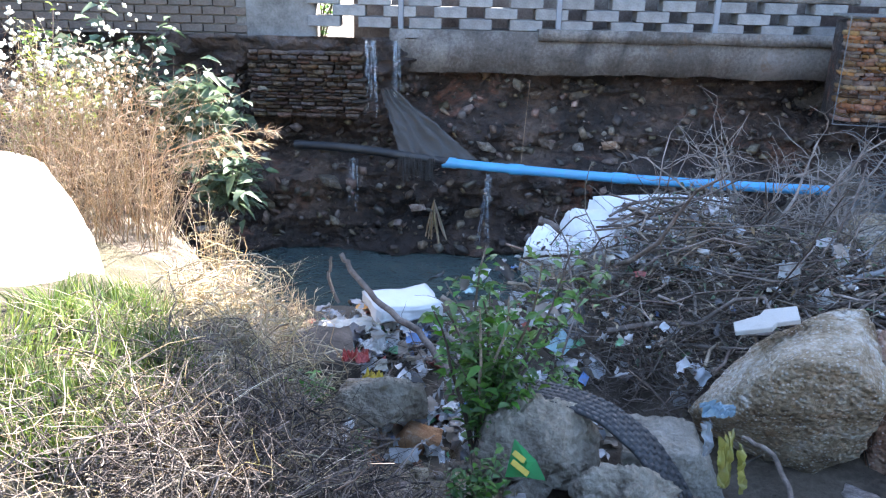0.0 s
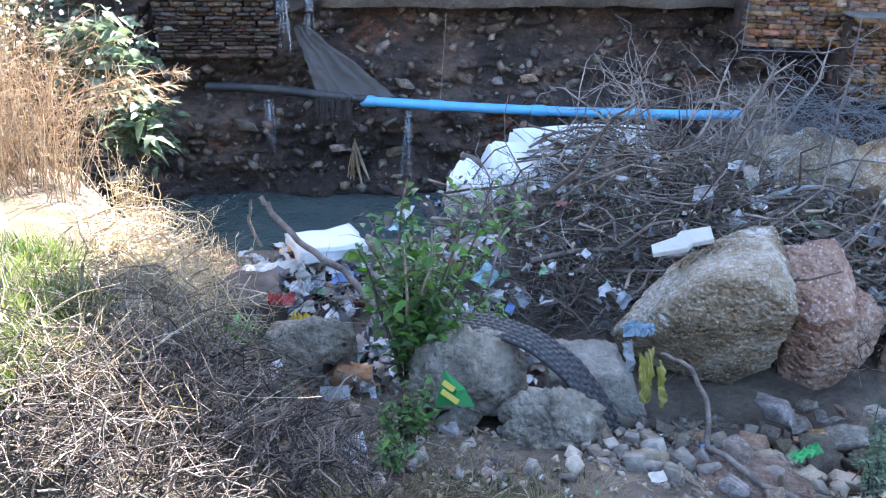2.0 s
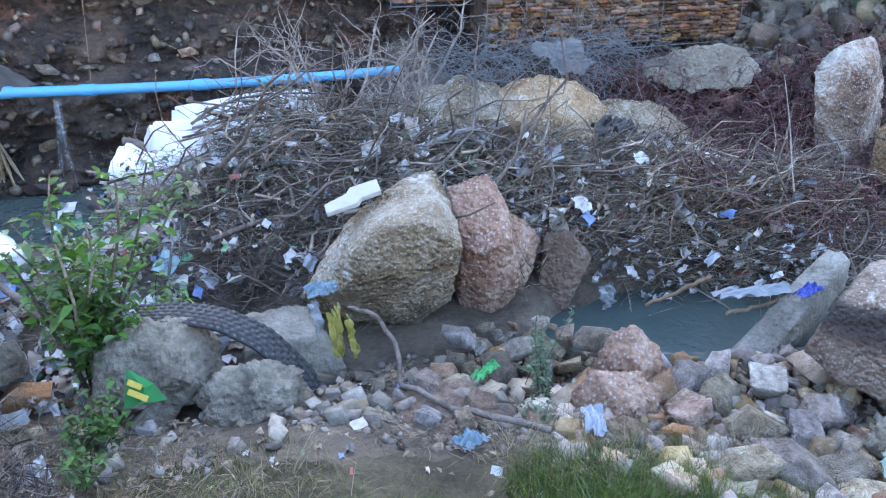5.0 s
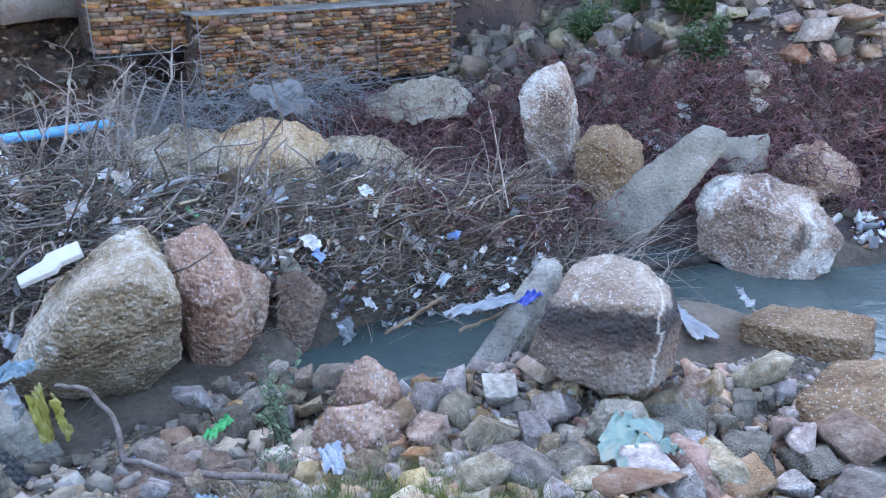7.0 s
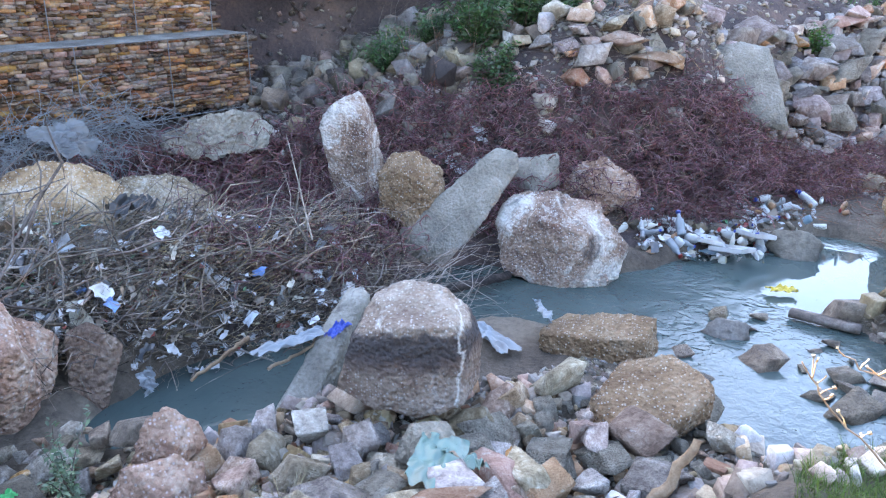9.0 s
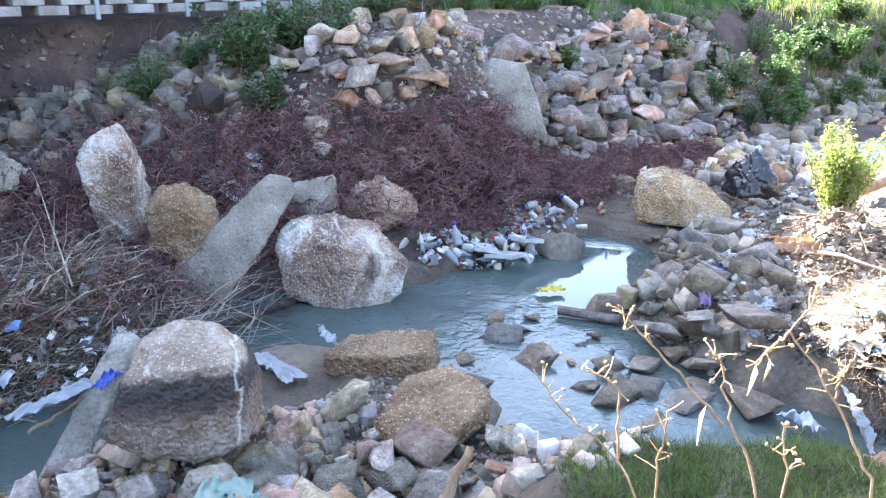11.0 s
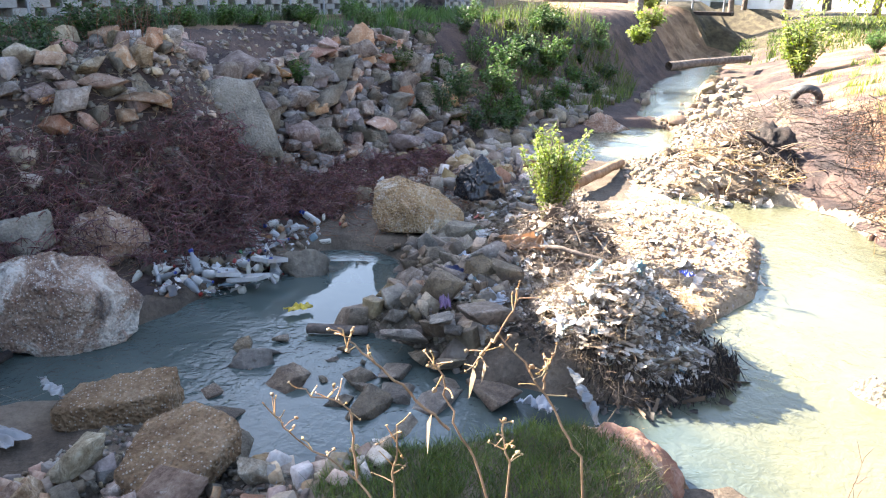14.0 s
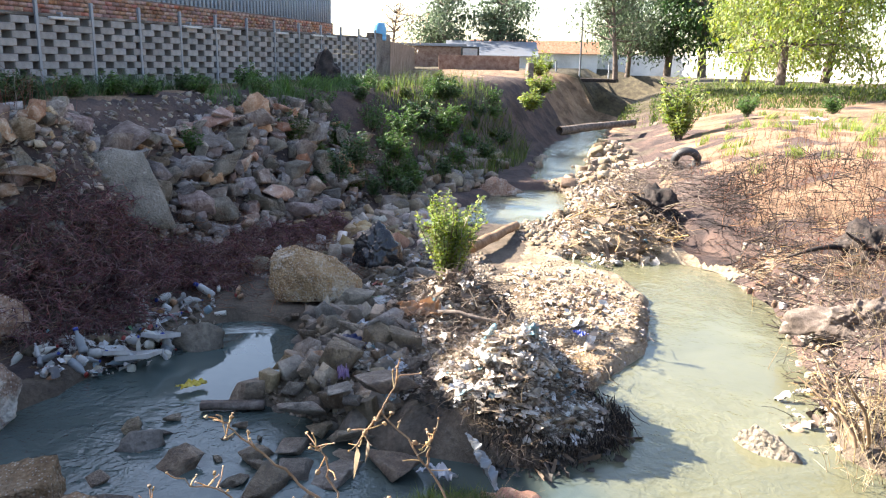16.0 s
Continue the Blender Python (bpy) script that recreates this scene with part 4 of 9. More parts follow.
def block_wall(name, origin, direction, length, base, top, lead, label, every):
    w = tagged(new(name), label, "block wall", kind="structure")
    rest, count = [], 0
    yaw = math.atan2(direction[1], direction[0])
    courses = int((top - base) / BH)
    V0 = np.array([v.co[:] for v in blk.vertices])
    F4 = [tuple(p.vertices) for p in blk.polygons]
    c, s = math.cos(yaw), math.sin(yaw)
    rv, rf, n = [], [], 0
    g = np.random.default_rng(11)
    for k in range(courses):
        for j in range(int(length / BP) + 1):
            uu = j * BP + (BP / 2 if k % 2 else 0) + 0.1
            if uu + BL / 2 > length:
                continue
            px, py, pz = origin[0] + direction[0] * uu, origin[1] + direction[1] * uu, base + k * BH
            tw = yaw + g.normal(0, 0.012)
            if lead[0] <= uu <= lead[1]:
                ob = new("block", blk)
                ob.parent = w
                ob.matrix_local = pose(px, py, pz, 0, 0, math.degrees(tw))
            else:
                rv.append(np.stack([px + V0[:, 0] * c - V0[:, 1] * s, py + V0[:, 0] * s + V0[:, 1] * c, pz + V0[:, 2]], 1))
                rf += [tuple(i + n for i in f) for f in F4]
                n += len(V0)
    if rv:
        me = bpy.data.meshes.new("blocks_beyond")
        me.from_pydata(np.concatenate(rv).tolist(), [], rf)
        ob = part("blocks_beyond", me, M["blockrest"], w, smooth=False)
        ob["kind"] = "stuff"
    k = 0
    uu = every * 0.55
    while uu < length:
        bm = box_bm(0.055, 0.05, top - base + 0.28, 0.006)
        part("post", bm, M["steel"], w, "blue-grey steel post", False, pose(origin[0] + direction[0] * uu + math.sin(yaw) * 0.11, origin[1] + direction[1] * uu - math.cos(yaw) * 0.11, base - 0.06, 0, 0, math.degrees(yaw)))
        uu += every
    part("capping", box_bm(length, 0.2, 0.05, 0.01), M["concrete"], w, "thin cement capping", False, pose(origin[0] + direction[0] * length / 2, origin[1] + direction[1] * length / 2, base + courses * BH, 0, 0, math.degrees(yaw)))
    return w


block_wall("wall_yard", (-1.4, YARD_Y), (1.0, 0.0), 5.6, 2.205, 2.56, (0, 9), "grey cement blocks laid open in a honeycomb with steel posts", 1.62)
# added backing: its dark colour gives the shade seen in the honeycomb's gaps
tagged(new("wall_inner", dress(as_mesh("wall_inner", box_bm(5.1, 0.2, 0.8, 0.01)), M["brickold"], False)), "added dark backing that makes the honeycomb's gaps look shaded", "brick wall", kind="structure").matrix_world = pose(1.5, 9.25, 1.95)
block_wall("wall_fence", tuple(WALL_A + WALL_D * 0.3), tuple(WALL_D), 24.0, 2.3, 3.46, (7.5, 16.5), "long honeycomb wall of grey cement blocks with steel posts", 1.16)

# ---- factory building behind the wall ----
fac = tagged(new("factory_building"), "large shed with a brick plinth and blue-grey metal cladding", "building")
fo, FAC_D, FAC_N = np.array((2.5, 10.2)), np.array((0.92, -0.39)), np.array((-0.39, -0.92))


def wall_box(name, u0, u1, s_back, z0, z1, material, label, parent):
    bm = bmesh.new()
    c = [fo + FAC_D * u0, fo + FAC_D * u1, fo + FAC_D * u1 - FAC_N * s_back, fo + FAC_D * u0 - FAC_N * s_back]
    vs = [bm.verts.new((p[0], p[1], z)) for z in (z0, z1) for p in c]
    for f in ((0, 1, 2, 3), (7, 6, 5, 4), (0, 4, 5, 1), (1, 5, 6, 2), (2, 6, 7, 3), (3, 7, 4, 0)):
        bm.faces.new([vs[i] for i in f])
    bmesh.ops.recalc_face_normals(bm, faces=bm.faces[:])
    return part(name, bm, material, parent, label, False)


wall_box("plinth", 0.0, 30.2, 14, 2.0, 4.02, M["brickold"], "weathered red-brown brick plinth", fac)
SHADE_EAVE = [(0.0, 6.25), (3.0, 6.95), (7.7, 7.25), (8.8, 6.6), (11.0, 6.05), (14.5, 5.55), (18.0, 5.25), (30.2, 4.95)]   # along the front, height of the unseen eave, set to place its shadow edge


def gable_sheet(name, low, high, u_in, s0, s1, material, label):
    """A wall or roof sheet up to the unseen, falling eave line that shapes the shadow."""
    bm = bmesh.new()
    rings = []
    for uu, hh in SHADE_EAVE:
        uc = min(max(uu, u_in), 30.2 - u_in)
        a, b_ = fo + FAC_D * uc - FAC_N * s0, fo + FAC_D * uc - FAC_N * s1
        zl, zh = (low if low is not None else hh + 0.004), hh + high
        rings.append([bm.verts.new((*a, zl)), bm.verts.new((*b_, zl)), bm.verts.new((*b_, zh)), bm.verts.new((*a, zh))])
    for r0, r1 in zip(rings[:-1], rings[1:]):
        for k in range(4):
            bm.faces.new((r0[k], r0[(k + 1) % 4], r1[(k + 1) % 4], r1[k]))
    bm.faces.new(rings[0][::-1])
    bm.faces.new(rings[-1])
    bmesh.ops.recalc_face_normals(bm, faces=bm.faces[:])
    return part(name, bm, material, fac, label, False)


gable_sheet("cladding", 4.024, 0.0, 0.03, 0.05, 13.95, M["clad"], "ribbed blue-grey sheet cladding")
gable_sheet("roof", None, 0.12, -0.05, -0.1, 14.1, M["steel"], "unseen sheet roof, its height set to cast the shade")
# ribs of the cladding and courses of the plinth
cube = as_mesh("rib", box_bm(1, 1, 1, 0))
CV = np.array([v.co[:] for v in cube.vertices])
CF = np.array([tuple(p.vertices) for p in cube.polygons])
yawW = math.atan2(WALL_D[1], WALL_D[0])
yawF = math.atan2(FAC_D[1], FAC_D[0])


def placed_boxes(rows, yaw):
    """rows: x, y, z, size along, size across, height."""
    out = []
    c, s = math.cos(yaw), math.sin(yaw)
    for x, y, z, a, b_, h in rows:
        P = CV * np.array([a, b_, h])
        out.append((np.stack([x + P[:, 0] * c - P[:, 1] * s, y + P[:, 0] * s + P[:, 1] * c, z + P[:, 2]], 1), CF))
    return join(out)


rib_rows = []
for k in range(150):
    p = fo + FAC_D * (0.12 + k * 0.2)
    rib_rows.append((p[0] - FAC_N[0] * 0.04, p[1] - FAC_N[1] * 0.04, 4.03, 0.03, 0.06, 0.95))
part("cladding_ribs", placed_boxes(rib_rows, yawF), M["clad"], fac, smooth=False)["kind"] = "stuff"
br = []
g_ = np.random.default_rng(4)
for k in range(7):
    for j in range(101):
        uu = 7.6 + j * 0.222 + (0.11 if k % 2 else 0)
        p = fo + FAC_D * uu + FAC_N * 0.012
        br.append((p[0], p[1], 3.4 + k * 0.085, 0.21, 0.04, 0.073))
part("plinth_bricks", placed_boxes(br, yawF), M["brick"], fac, "weathered red brick courses", False)["kind"] = "stuff"

# ---- soot-stained brick wall left of the outfall ----
lw = tagged(new("wall_brick"), "weathered brown brick wall with a plastered end", "brick wall", kind="structure")
part("core", box_bm(6.0, 0.22, 1.22, 0), M["mortar"], lw, smooth=False, at=pose(-5.05, 8.82, 2.0))
rows_, restr = [], []
for k in range(13):
    for j in range(25):
        xx = -7.9 + j * 0.232 + (0.116 if k % 2 else 0)
        if xx > -2.15:
            continue
        rows_.append((xx, 8.7, 2.03 + k * 0.087, 0.22, 0.04, 0.075))
brick_me = dress(as_mesh("brick", box_bm(0.22, 0.06, 0.075, 0.005)), M["brickold"], False)
for x, y, z, *_ in rows_:
    if x > -5.4 and len(lw.children) < 290:
        ob = new("brick", brick_me)
        ob.parent = lw
        ob.matrix_local = pose(x, y + g_.normal(0, 0.003), z)
    else:
        restr.append((x, y, z, 0.22, 0.05, 0.075))
if restr:
    part("bricks_beyond", placed_boxes(restr, 0.0), M["brickold"], lw, smooth=False)["kind"] = "stuff"
part("plaster", box_bm(0.72, 0.3, 1.2, 0.01), M["block"], lw, "grey-white plastered wall end", False, pose(-1.75, 8.8, 2.02))

# ---- gabions ----
def wire_net(w, h, cell, n_seed, curve=None):
    """Hexagon netting in the xz plane."""
    lines = []
    g = np.random.default_rng(n_seed)
    rows_n, cols = int(h / (cell * 0.75)) + 1, int(w / cell) + 1
    for r in range(rows_n):
        for c in range(cols):
            x = c * cell + (cell / 2 if r % 2 else 0)
            z = r * cell * 0.75
            if x > w or z > h:
                continue
            q = [(x, z), (x + cell / 2, z + cell * 0.25), (x + cell / 2, z + cell * 0.75), (x, z)]
            a, b_, d = np.array(q[0]), np.array(q[1]), np.array(q[2])
            e = np.array((x - cell / 2, z + cell * 0.25))
            for s, t in ((a, b_), (b_, d), (a, e)):
                lines.append((np.array([[s[0], g.normal(0, 0.004), s[1]], [t[0], g.normal(0, 0.004), t[1]]]), np.array([0.0016, 0.0016])))
    return tubes(lines, 3)


FLAT = [dress(mesh_fast("gabion_stone", *slab_stone(60 + k)), M["gabionstone"], False) for k in range(8)]
FLATV = [slab_stone(60 + k) for k in range(8)]


def gabion(name, x, y, z, yaw, w, h, depth, singles, label, seed, single_me=None, rest_mat="gabionrest", net=True):
    """A wire basket packed with flat stones; its front face stands on the line through (x, y)."""
    g = np.random.default_rng(seed)
    ob = tagged(new(name), label, "gabion", "gabion baskets of the river wall")
    ob.matrix_world = pose(x, y, z, 0, 0, yaw)
    # dark box in place of inner stones; its colour paints shade into the gaps
    part("core", box_bm(w - 0.1, depth - 0.14, h - 0.06, 0.02), M["scarp"], ob, "dark backing box that gives the gaps between stones their shade", False, pose(w / 2, depth / 2 + 0.06, 0))
    spots_, zz, k = [], 0.03, 0
    while zz < h - 0.02:
        hh = g.uniform(0.026, 0.055)
        xx = g.uniform(0, 0.05)
        while xx < w:
            ll = g.uniform(0.06, 0.17)
            spots_.append((xx + ll / 2, g.uniform(0.02, 0.06), zz + hh / 2, ll * 1.06, 0.2, hh * 1.12, g.normal(0, 3), g.normal(0, 5)))
            xx += ll + 0.006
        zz += hh
    g.shuffle(spots_)
    rest = []
    for k, (a, b_, c, l, d, hh, t1, t2) in enumerate(spots_):
        i = int(g.integers(0, 8))
        if k < singles:
            o = new("stone", (single_me or FLAT)[i])
            o.parent = ob
            o.matrix_local = pose(a, b_, c, 0, t1, t2) @ Matrix.Diagonal((l, d, hh, 1))
        else:
            V, F = FLATV[i]
            m = np.array(pose(a, b_, c, 0, t1, t2) @ Matrix.Diagonal((l, d, hh, 1)))
            rest.append((V @ m[:3, :3].T + m[:3, 3], F))
    if rest:
        part("stones_beyond", join(rest), M[rest_mat], ob, smooth=False)["kind"] = "stuff"
    if not net:
        return ob
    part("net", wire_net(w, h, 0.095, seed), M["wire"], ob, "rusty hexagonal wire netting", at=pose(0, -0.075, 0))
    edge = []
    for a in np.linspace(0, w, max(2, int(round(w / 1.0)) + 1)):
        edge.append((np.array([[a, -0.08, 0], [a, -0.08, h]]), np.array([0.006, 0.006])))
    for c in (0.0, h):
        edge.append((np.array([[0, -0.08, c], [w / 2, -0.085, c - 0.01], [w, -0.08, c]]), np.array([0.006] * 3)))
    part("selvedge_wire", tubes(edge, 5), M["wire"], ob, "thick edge wire")
    part("lid", box_bm(w, depth, 0.03, 0.01), M["gravel"], ob, "dusty wire lid", False, pose(w / 2, depth / 2 - 0.05, h - 0.03))
    return ob


gabion("gabion", 4.38, 7.0, 1.06, -10.7, 2.98, 0.82, 0.6, 260, "long wire gabion of flat ochre stones, footed on broken concrete", 1)
gabion("gabion", 3.62, 7.62, 1.5, -10.7, 3.7, 0.98, 0.6, 120, "upper wire gabion of ochre stones set back on the lower one", 2)

DARKFLAT = [dress(mesh_fast("stack_stone", *slab_stone(160 + k)), M["stackstone"], False) for k in range(8)]
gabion("stone_stack", -2.02, 8.24, 1.3, 0.0, 1.08, 0.7, 0.5, 200, "dark brown stack of flat stones under the brick wall", 5, DARKFLAT, "stackrest", False)

# ---- the big rocks; corners are right, away, up from the foot ----
def boulder(name, x, y, z, corners, material, label, seed, sub=5, sharp=16, rough=0.03, grain=2.5, group="", turn=0.0):
    me = mesh_fast(name, *boulder_mesh(corners, seed, sub, sharp, rough, grain))
    return thing(name, me, M[material], label, "rock", pose(x, y, z, 0, 0, facing(x, y) + turn), group)


boulder("split_boulder", 1.86, 3.92, 0.12, [(-0.54, 0.0, 0.3), (-0.35, 0.08, 0.57), (-0.22, 0.15, 0.73), (0.15, 0.3, 0.95), (0.33, 0.32, 0.98), (0.39, 0.2, 0.88), (-0.24, -0.22, 0.46), (-0.04, -0.34, 0.88), (0.22, -0.36, 0.92), (0.43, -0.28, 0.7),
                                          (0.42, 0.1, 0.16), (0.17, 0.12, -0.02), (-0.17, 0.12, 0.04), (-0.45, 0.55, 0.05), (0.4, 0.6, 0.1), (0.3, 0.6, 0.75), (-0.1, 0.55, 0.6), (-0.45, 0.15, 0.1)],
        "conglomerate", "huge split boulder of pebbly tan conglomerate", 3, 6, 40, 0.014, group="pair of split boulders")
boulder("split_boulder", 2.53, 3.97, 0.08, [(-0.2, 0.2, 0.82), (0.06, 0.25, 0.9), (0.12, 0.25, 0.84), (0.19, 0.12, 0.73), (-0.07, -0.17, 0.54), (0.04, -0.22, 0.56), (0.21, -0.17, 0.6), (0.29, 0.0, 0.3), (0.1, -0.03, -0.02), (-0.12, 0.02, 0.0),
                                         (0.27, 0.02, 0.1), (-0.12, -0.1, 0.3), (0.2, 0.55, 0.1), (-0.25, 0.5, 0.2), (0.0, 0.45, 0.75), (-0.22, 0.3, 0.4)],
        "conglo_red", "reddish half of a split boulder", 4, 6, 40, 0.016, group="pair of split boulders")
boulder("split_boulder", 2.8, 3.98, 0.05, [(-0.14, 0.15, 0.7), (0.08, 0.15, 0.6), (0.2, 0.1, 0.48), (0.14, 0.0, 0.24), (0.02, 0.0, -0.04), (-0.12, -0.03, 0.66), (0.02, -0.06, 0.43), (-0.15, 0.0, 0.0), (0.1, 0.4, 0.1), (-0.15, 0.4, 0.5), (0.12, 0.35, 0.4)],
        "conglo_red", "low rounded lobe broken off the reddish half", 5, 5, 30, 0.016, group="pair of split boulders")
boulder("slab_stone", 3.15, 3.85, -0.1, [(-0.15, 0.0, 0.66), (0.0, 0.05, 0.7), (0.19, 0.05, 0.49), (0.09, 0.0, 0.25), (0.02, -0.05, 0.05), (-0.18, -0.02, 0.0), (-0.14, 0.12, 0.6), (0.02, 0.14, 0.64), (0.17, 0.14, 0.46), (0.0, 0.12, 0.0), (-0.16, 0.12, 0.0)],
        "conglo_brown", "flat brown slab of stone leaning beside the pool", 6, 4, 40, 0.008)
boulder("stained_boulder", 4.05, 1.98, 0.26, [(-0.4, -0.22, 0.46), (-0.15, -0.3, 0.57), (0.19, -0.28, 0.57), (-0.3, 0.15, 0.6), (-0.08, 0.2, 0.64), (0.13, 0.15, 0.63), (0.3, 0.1, 0.53), (0.38, 0.05, 0.35), (-0.5, -0.2, 0.12), (-0.3, -0.28, 0.05),
                                           (-0.01, -0.32, 0.0), (0.25, -0.28, 0.06), (0.37, 0.0, 0.1), (0.26, -0.24, 0.5), (0.3, 0.5, 0.1), (-0.4, 0.45, 0.1), (0.0, 0.5, 0.45)],
        "bandstone", "rounded boulder with a dark stained face", 8, 6, 22, 0.016)
boulder("white_boulder", 6.75, 2.32, -0.1, [(-0.5, 0.0, 0.39), (-0.5, 0.1, 0.72), (-0.36, 0.15, 0.84), (0.01, 0.15, 0.89), (0.41, 0.1, 0.8), (0.6, 0.0, 0.6), (0.7, 0.0, 0.42), (0.63, -0.1, 0.17), (0.38, -0.2, 0.02), (0.09, -0.25, 0.06), (-0.4, -0.15, 0.15),
                                          (-0.11, -0.22, 0.7), (0.28, -0.3, 0.62), (0.3, 0.6, 0.3), (-0.4, 0.6, 0.2), (-0.4, -0.15, 0.5)],
        "stained", "whitish pink-veined boulder standing in the stream", 11, 6, 18, 0.02)
boulder("upright_stone", 6.66, 4.3, 0.45, [(-0.46, 0.0, 0.76), (-0.28, 0.0, 0.96), (-0.03, 0.1, 1.06), (0.08, 0.1, 0.86), (0.2, 0.15, 0.34), (-0.03, -0.12, 0.08), (-0.34, 0.0, 0.15), (-0.43, 0.0, 0.5), (0.0, -0.16, 0.84), (0.03, -0.2, 0.5),
                                         (0.22, 0.2, 0.0), (-0.3, 0.0, -0.05), (0.0, -0.12, -0.05), (0.1, 0.35, 0.1), (-0.3, 0.3, 0.4), (-0.05, 0.3, 0.85)],
        "stained", "tall upright whitish stone with an orange flank", 13, 5, 30, 0.016)
boulder("ochre_rock", 6.42, 3.48, 0.42, [(-0.42, 0.0, 0.45), (-0.27, 0.1, 0.62), (-0.04, 0.1, 0.66), (0.2, 0.05, 0.47), (0.22, -0.05, 0.2), (-0.4, -0.05, 0.05), (-0.16, -0.15, 0.5), (0.1, -0.15, 0.3), (0.15, 0.4, 0.1), (-0.3, 0.4, 0.2), (-0.1, -0.15, -0.05)],
        "tanrock", "ochre-orange rock in the dry weeds", 14, 5, 20, 0.022)
boulder("round_boulder", 9.6, -0.62, 0.12, [(-0.47, 0.0, 0.2), (-0.41, 0.1, 0.59), (-0.15, 0.12, 0.66), (0.32, 0.1, 0.51), (0.64, 0.0, 0.27), (0.62, -0.1, 0.1), (-0.35, -0.15, 0.05), (-0.05, -0.25, 0.4), (0.3, -0.25, 0.05), (0.4, 0.4, 0.1), (-0.4, 0.45, 0.3), (-0.1, 0.4, 0.5)],
        "conglo_yellow", "smooth tan boulder beside the pond", 15, 5, 18, 0.012)
for k_, (x_, y_, w_, h_, lab_) in enumerate(((3.5, 5.74, 0.56, 0.66, "broad tan boulder half buried in the dam"), (4.05, 5.38, 0.6, 0.72, "broad yellowish boulder half buried in the dam"), (4.66, 4.98, 0.5, 0.52, "whitish cracked boulder beside the yellowish one"))):
    boulder("dam_boulder", x_, y_, 0.48, [(-w_, 0.1, 0.1), (-0.8 * w_, 0.2, 0.8 * h_), (-0.2 * w_, 0.25, h_), (0.4 * w_, 0.2, 0.92 * h_), (0.95 * w_, 0.15, 0.55 * h_), (w_, 0.05, 0.05), (0.6 * w_, -0.25, 0.0), (-0.7 * w_, -0.25, 0.0), (-0.5 * w_, -0.15, 0.55 * h_), (0.35 * w_, -0.18, 0.6 * h_), (0.7 * w_, 0.6, 0.2), (-0.7 * w_, 0.6, 0.3)],
            ("conglomerate", "conglo_yellow", "conglomerate")[k_], lab_, 160 + k_, 5, 14, 0.025, group="boulders in the dam")
boulder("pale_rock", 6.1, 5.75, 0.82, [(-0.55, 0, 0.0), (-0.5, 0.05, 0.2), (-0.1, 0.1, 0.36), (0.4, 0.12, 0.4), (0.6, 0.1, 0.22), (0.5, -0.05, 0.02), (-0.1, -0.1, -0.05), (0.4, 0.4, 0.1), (-0.4, 0.4, 0.1)],
        "greystone", "pale lump of broken concrete under the gabion", 17, 5, 14, 0.03)
boulder("brown_rock", 8.15, 2.4, 0.2, [(-0.5, 0, 0.1), (-0.25, 0.05, 0.55), (0.05, 0.05, 0.62), (0.4, 0.05, 0.4), (0.42, 0.0, 0.1), (-0.1, -0.2, 0.0), (0.2, -0.15, 0.3), (0.2, 0.4, 0.1)],
        "conglo_red", "mauve-brown rock draped with dead weed", 18, 5, 14, 0.03)
boulder("broken_concrete", 7.75, 2.95, 0.42, [(-0.25, 0, 0.05), (-0.22, 0, 0.38), (0.24, 0.05, 0.45), (0.26, 0.0, 0.12), (0, -0.12, 0.02), (0.2, 0.3, 0.3), (-0.2, 0.3, 0.2), (0.22, 0.25, 0.05)], "slab", "broken lump of grey concrete", 19, 4, 24, 0.015)
boulder("mossy_stone", 0.5, 3.78, 0.22, [(-0.34, 0.05, 0.3), (-0.12, 0.1, 0.42), (0.16, 0.1, 0.4), (0.33, 0.05, 0.2), (0.25, -0.12, 0.0), (-0.2, -0.15, 0.02), (-0.36, -0.05, 0.12), (0.0, -0.18, 0.25), (0.3, 0.35, 0.1), (-0.3, 0.4, 0.1)],
        "greystone", "grey stone with dark lichen patches under the tread", 20, 5, 18, 0.035, 3.5)
boulder("mossy_stone", 0.86, 3.38, 0.1, [(-0.28, 0, 0.22), (-0.2, 0.05, 0.38), (0.1, 0.08, 0.42), (0.28, 0.05, 0.3), (0.32, 0.0, 0.08), (0.1, -0.14, -0.05), (-0.22, -0.12, 0.02), (0.05, -0.15, 0.2), (0.2, 0.35, 0.05), (-0.2, 0.35, 0.1)],
        "greystone", "lumpy grey stone with a rusty cap", 21, 5, 14, 0.05, 4.0)
boulder("concrete_lump", 1.22, 3.72, -0.06, [(-0.3, -0.05, 0.42), (0.1, 0.0, 0.46), (0.26, 0.0, 0.22), (0.27, -0.02, 0.0), (-0.05, -0.12, 0.05), (-0.28, -0.1, 0.1), (-0.3, 0.3, 0.48), (0.08, 0.3, 0.5), (0.25, 0.3, 0.1), (-0.25, 0.3, 0.05)],
        "slab", "flat-topped lump of rough concrete", 22, 5, 26, 0.025, 4.0)
boulder("flat_rock", 1.58, 2.82, 0.1, [(-0.42, -0.1, 0.1), (-0.15, 0.3, 0.24), (0.2, 0.28, 0.25), (0.46, -0.05, 0.2), (0.38, -0.3, 0.05), (-0.2, -0.4, 0.05), (0.1, -0.15, 0.24), (-0.2, 0.0, 0.22), (0.3, 0.3, 0), (-0.4, 0.3, 0)],
        "conglo_brown", "flat reddish-brown rock by the water", 23, 5, 16, 0.02)
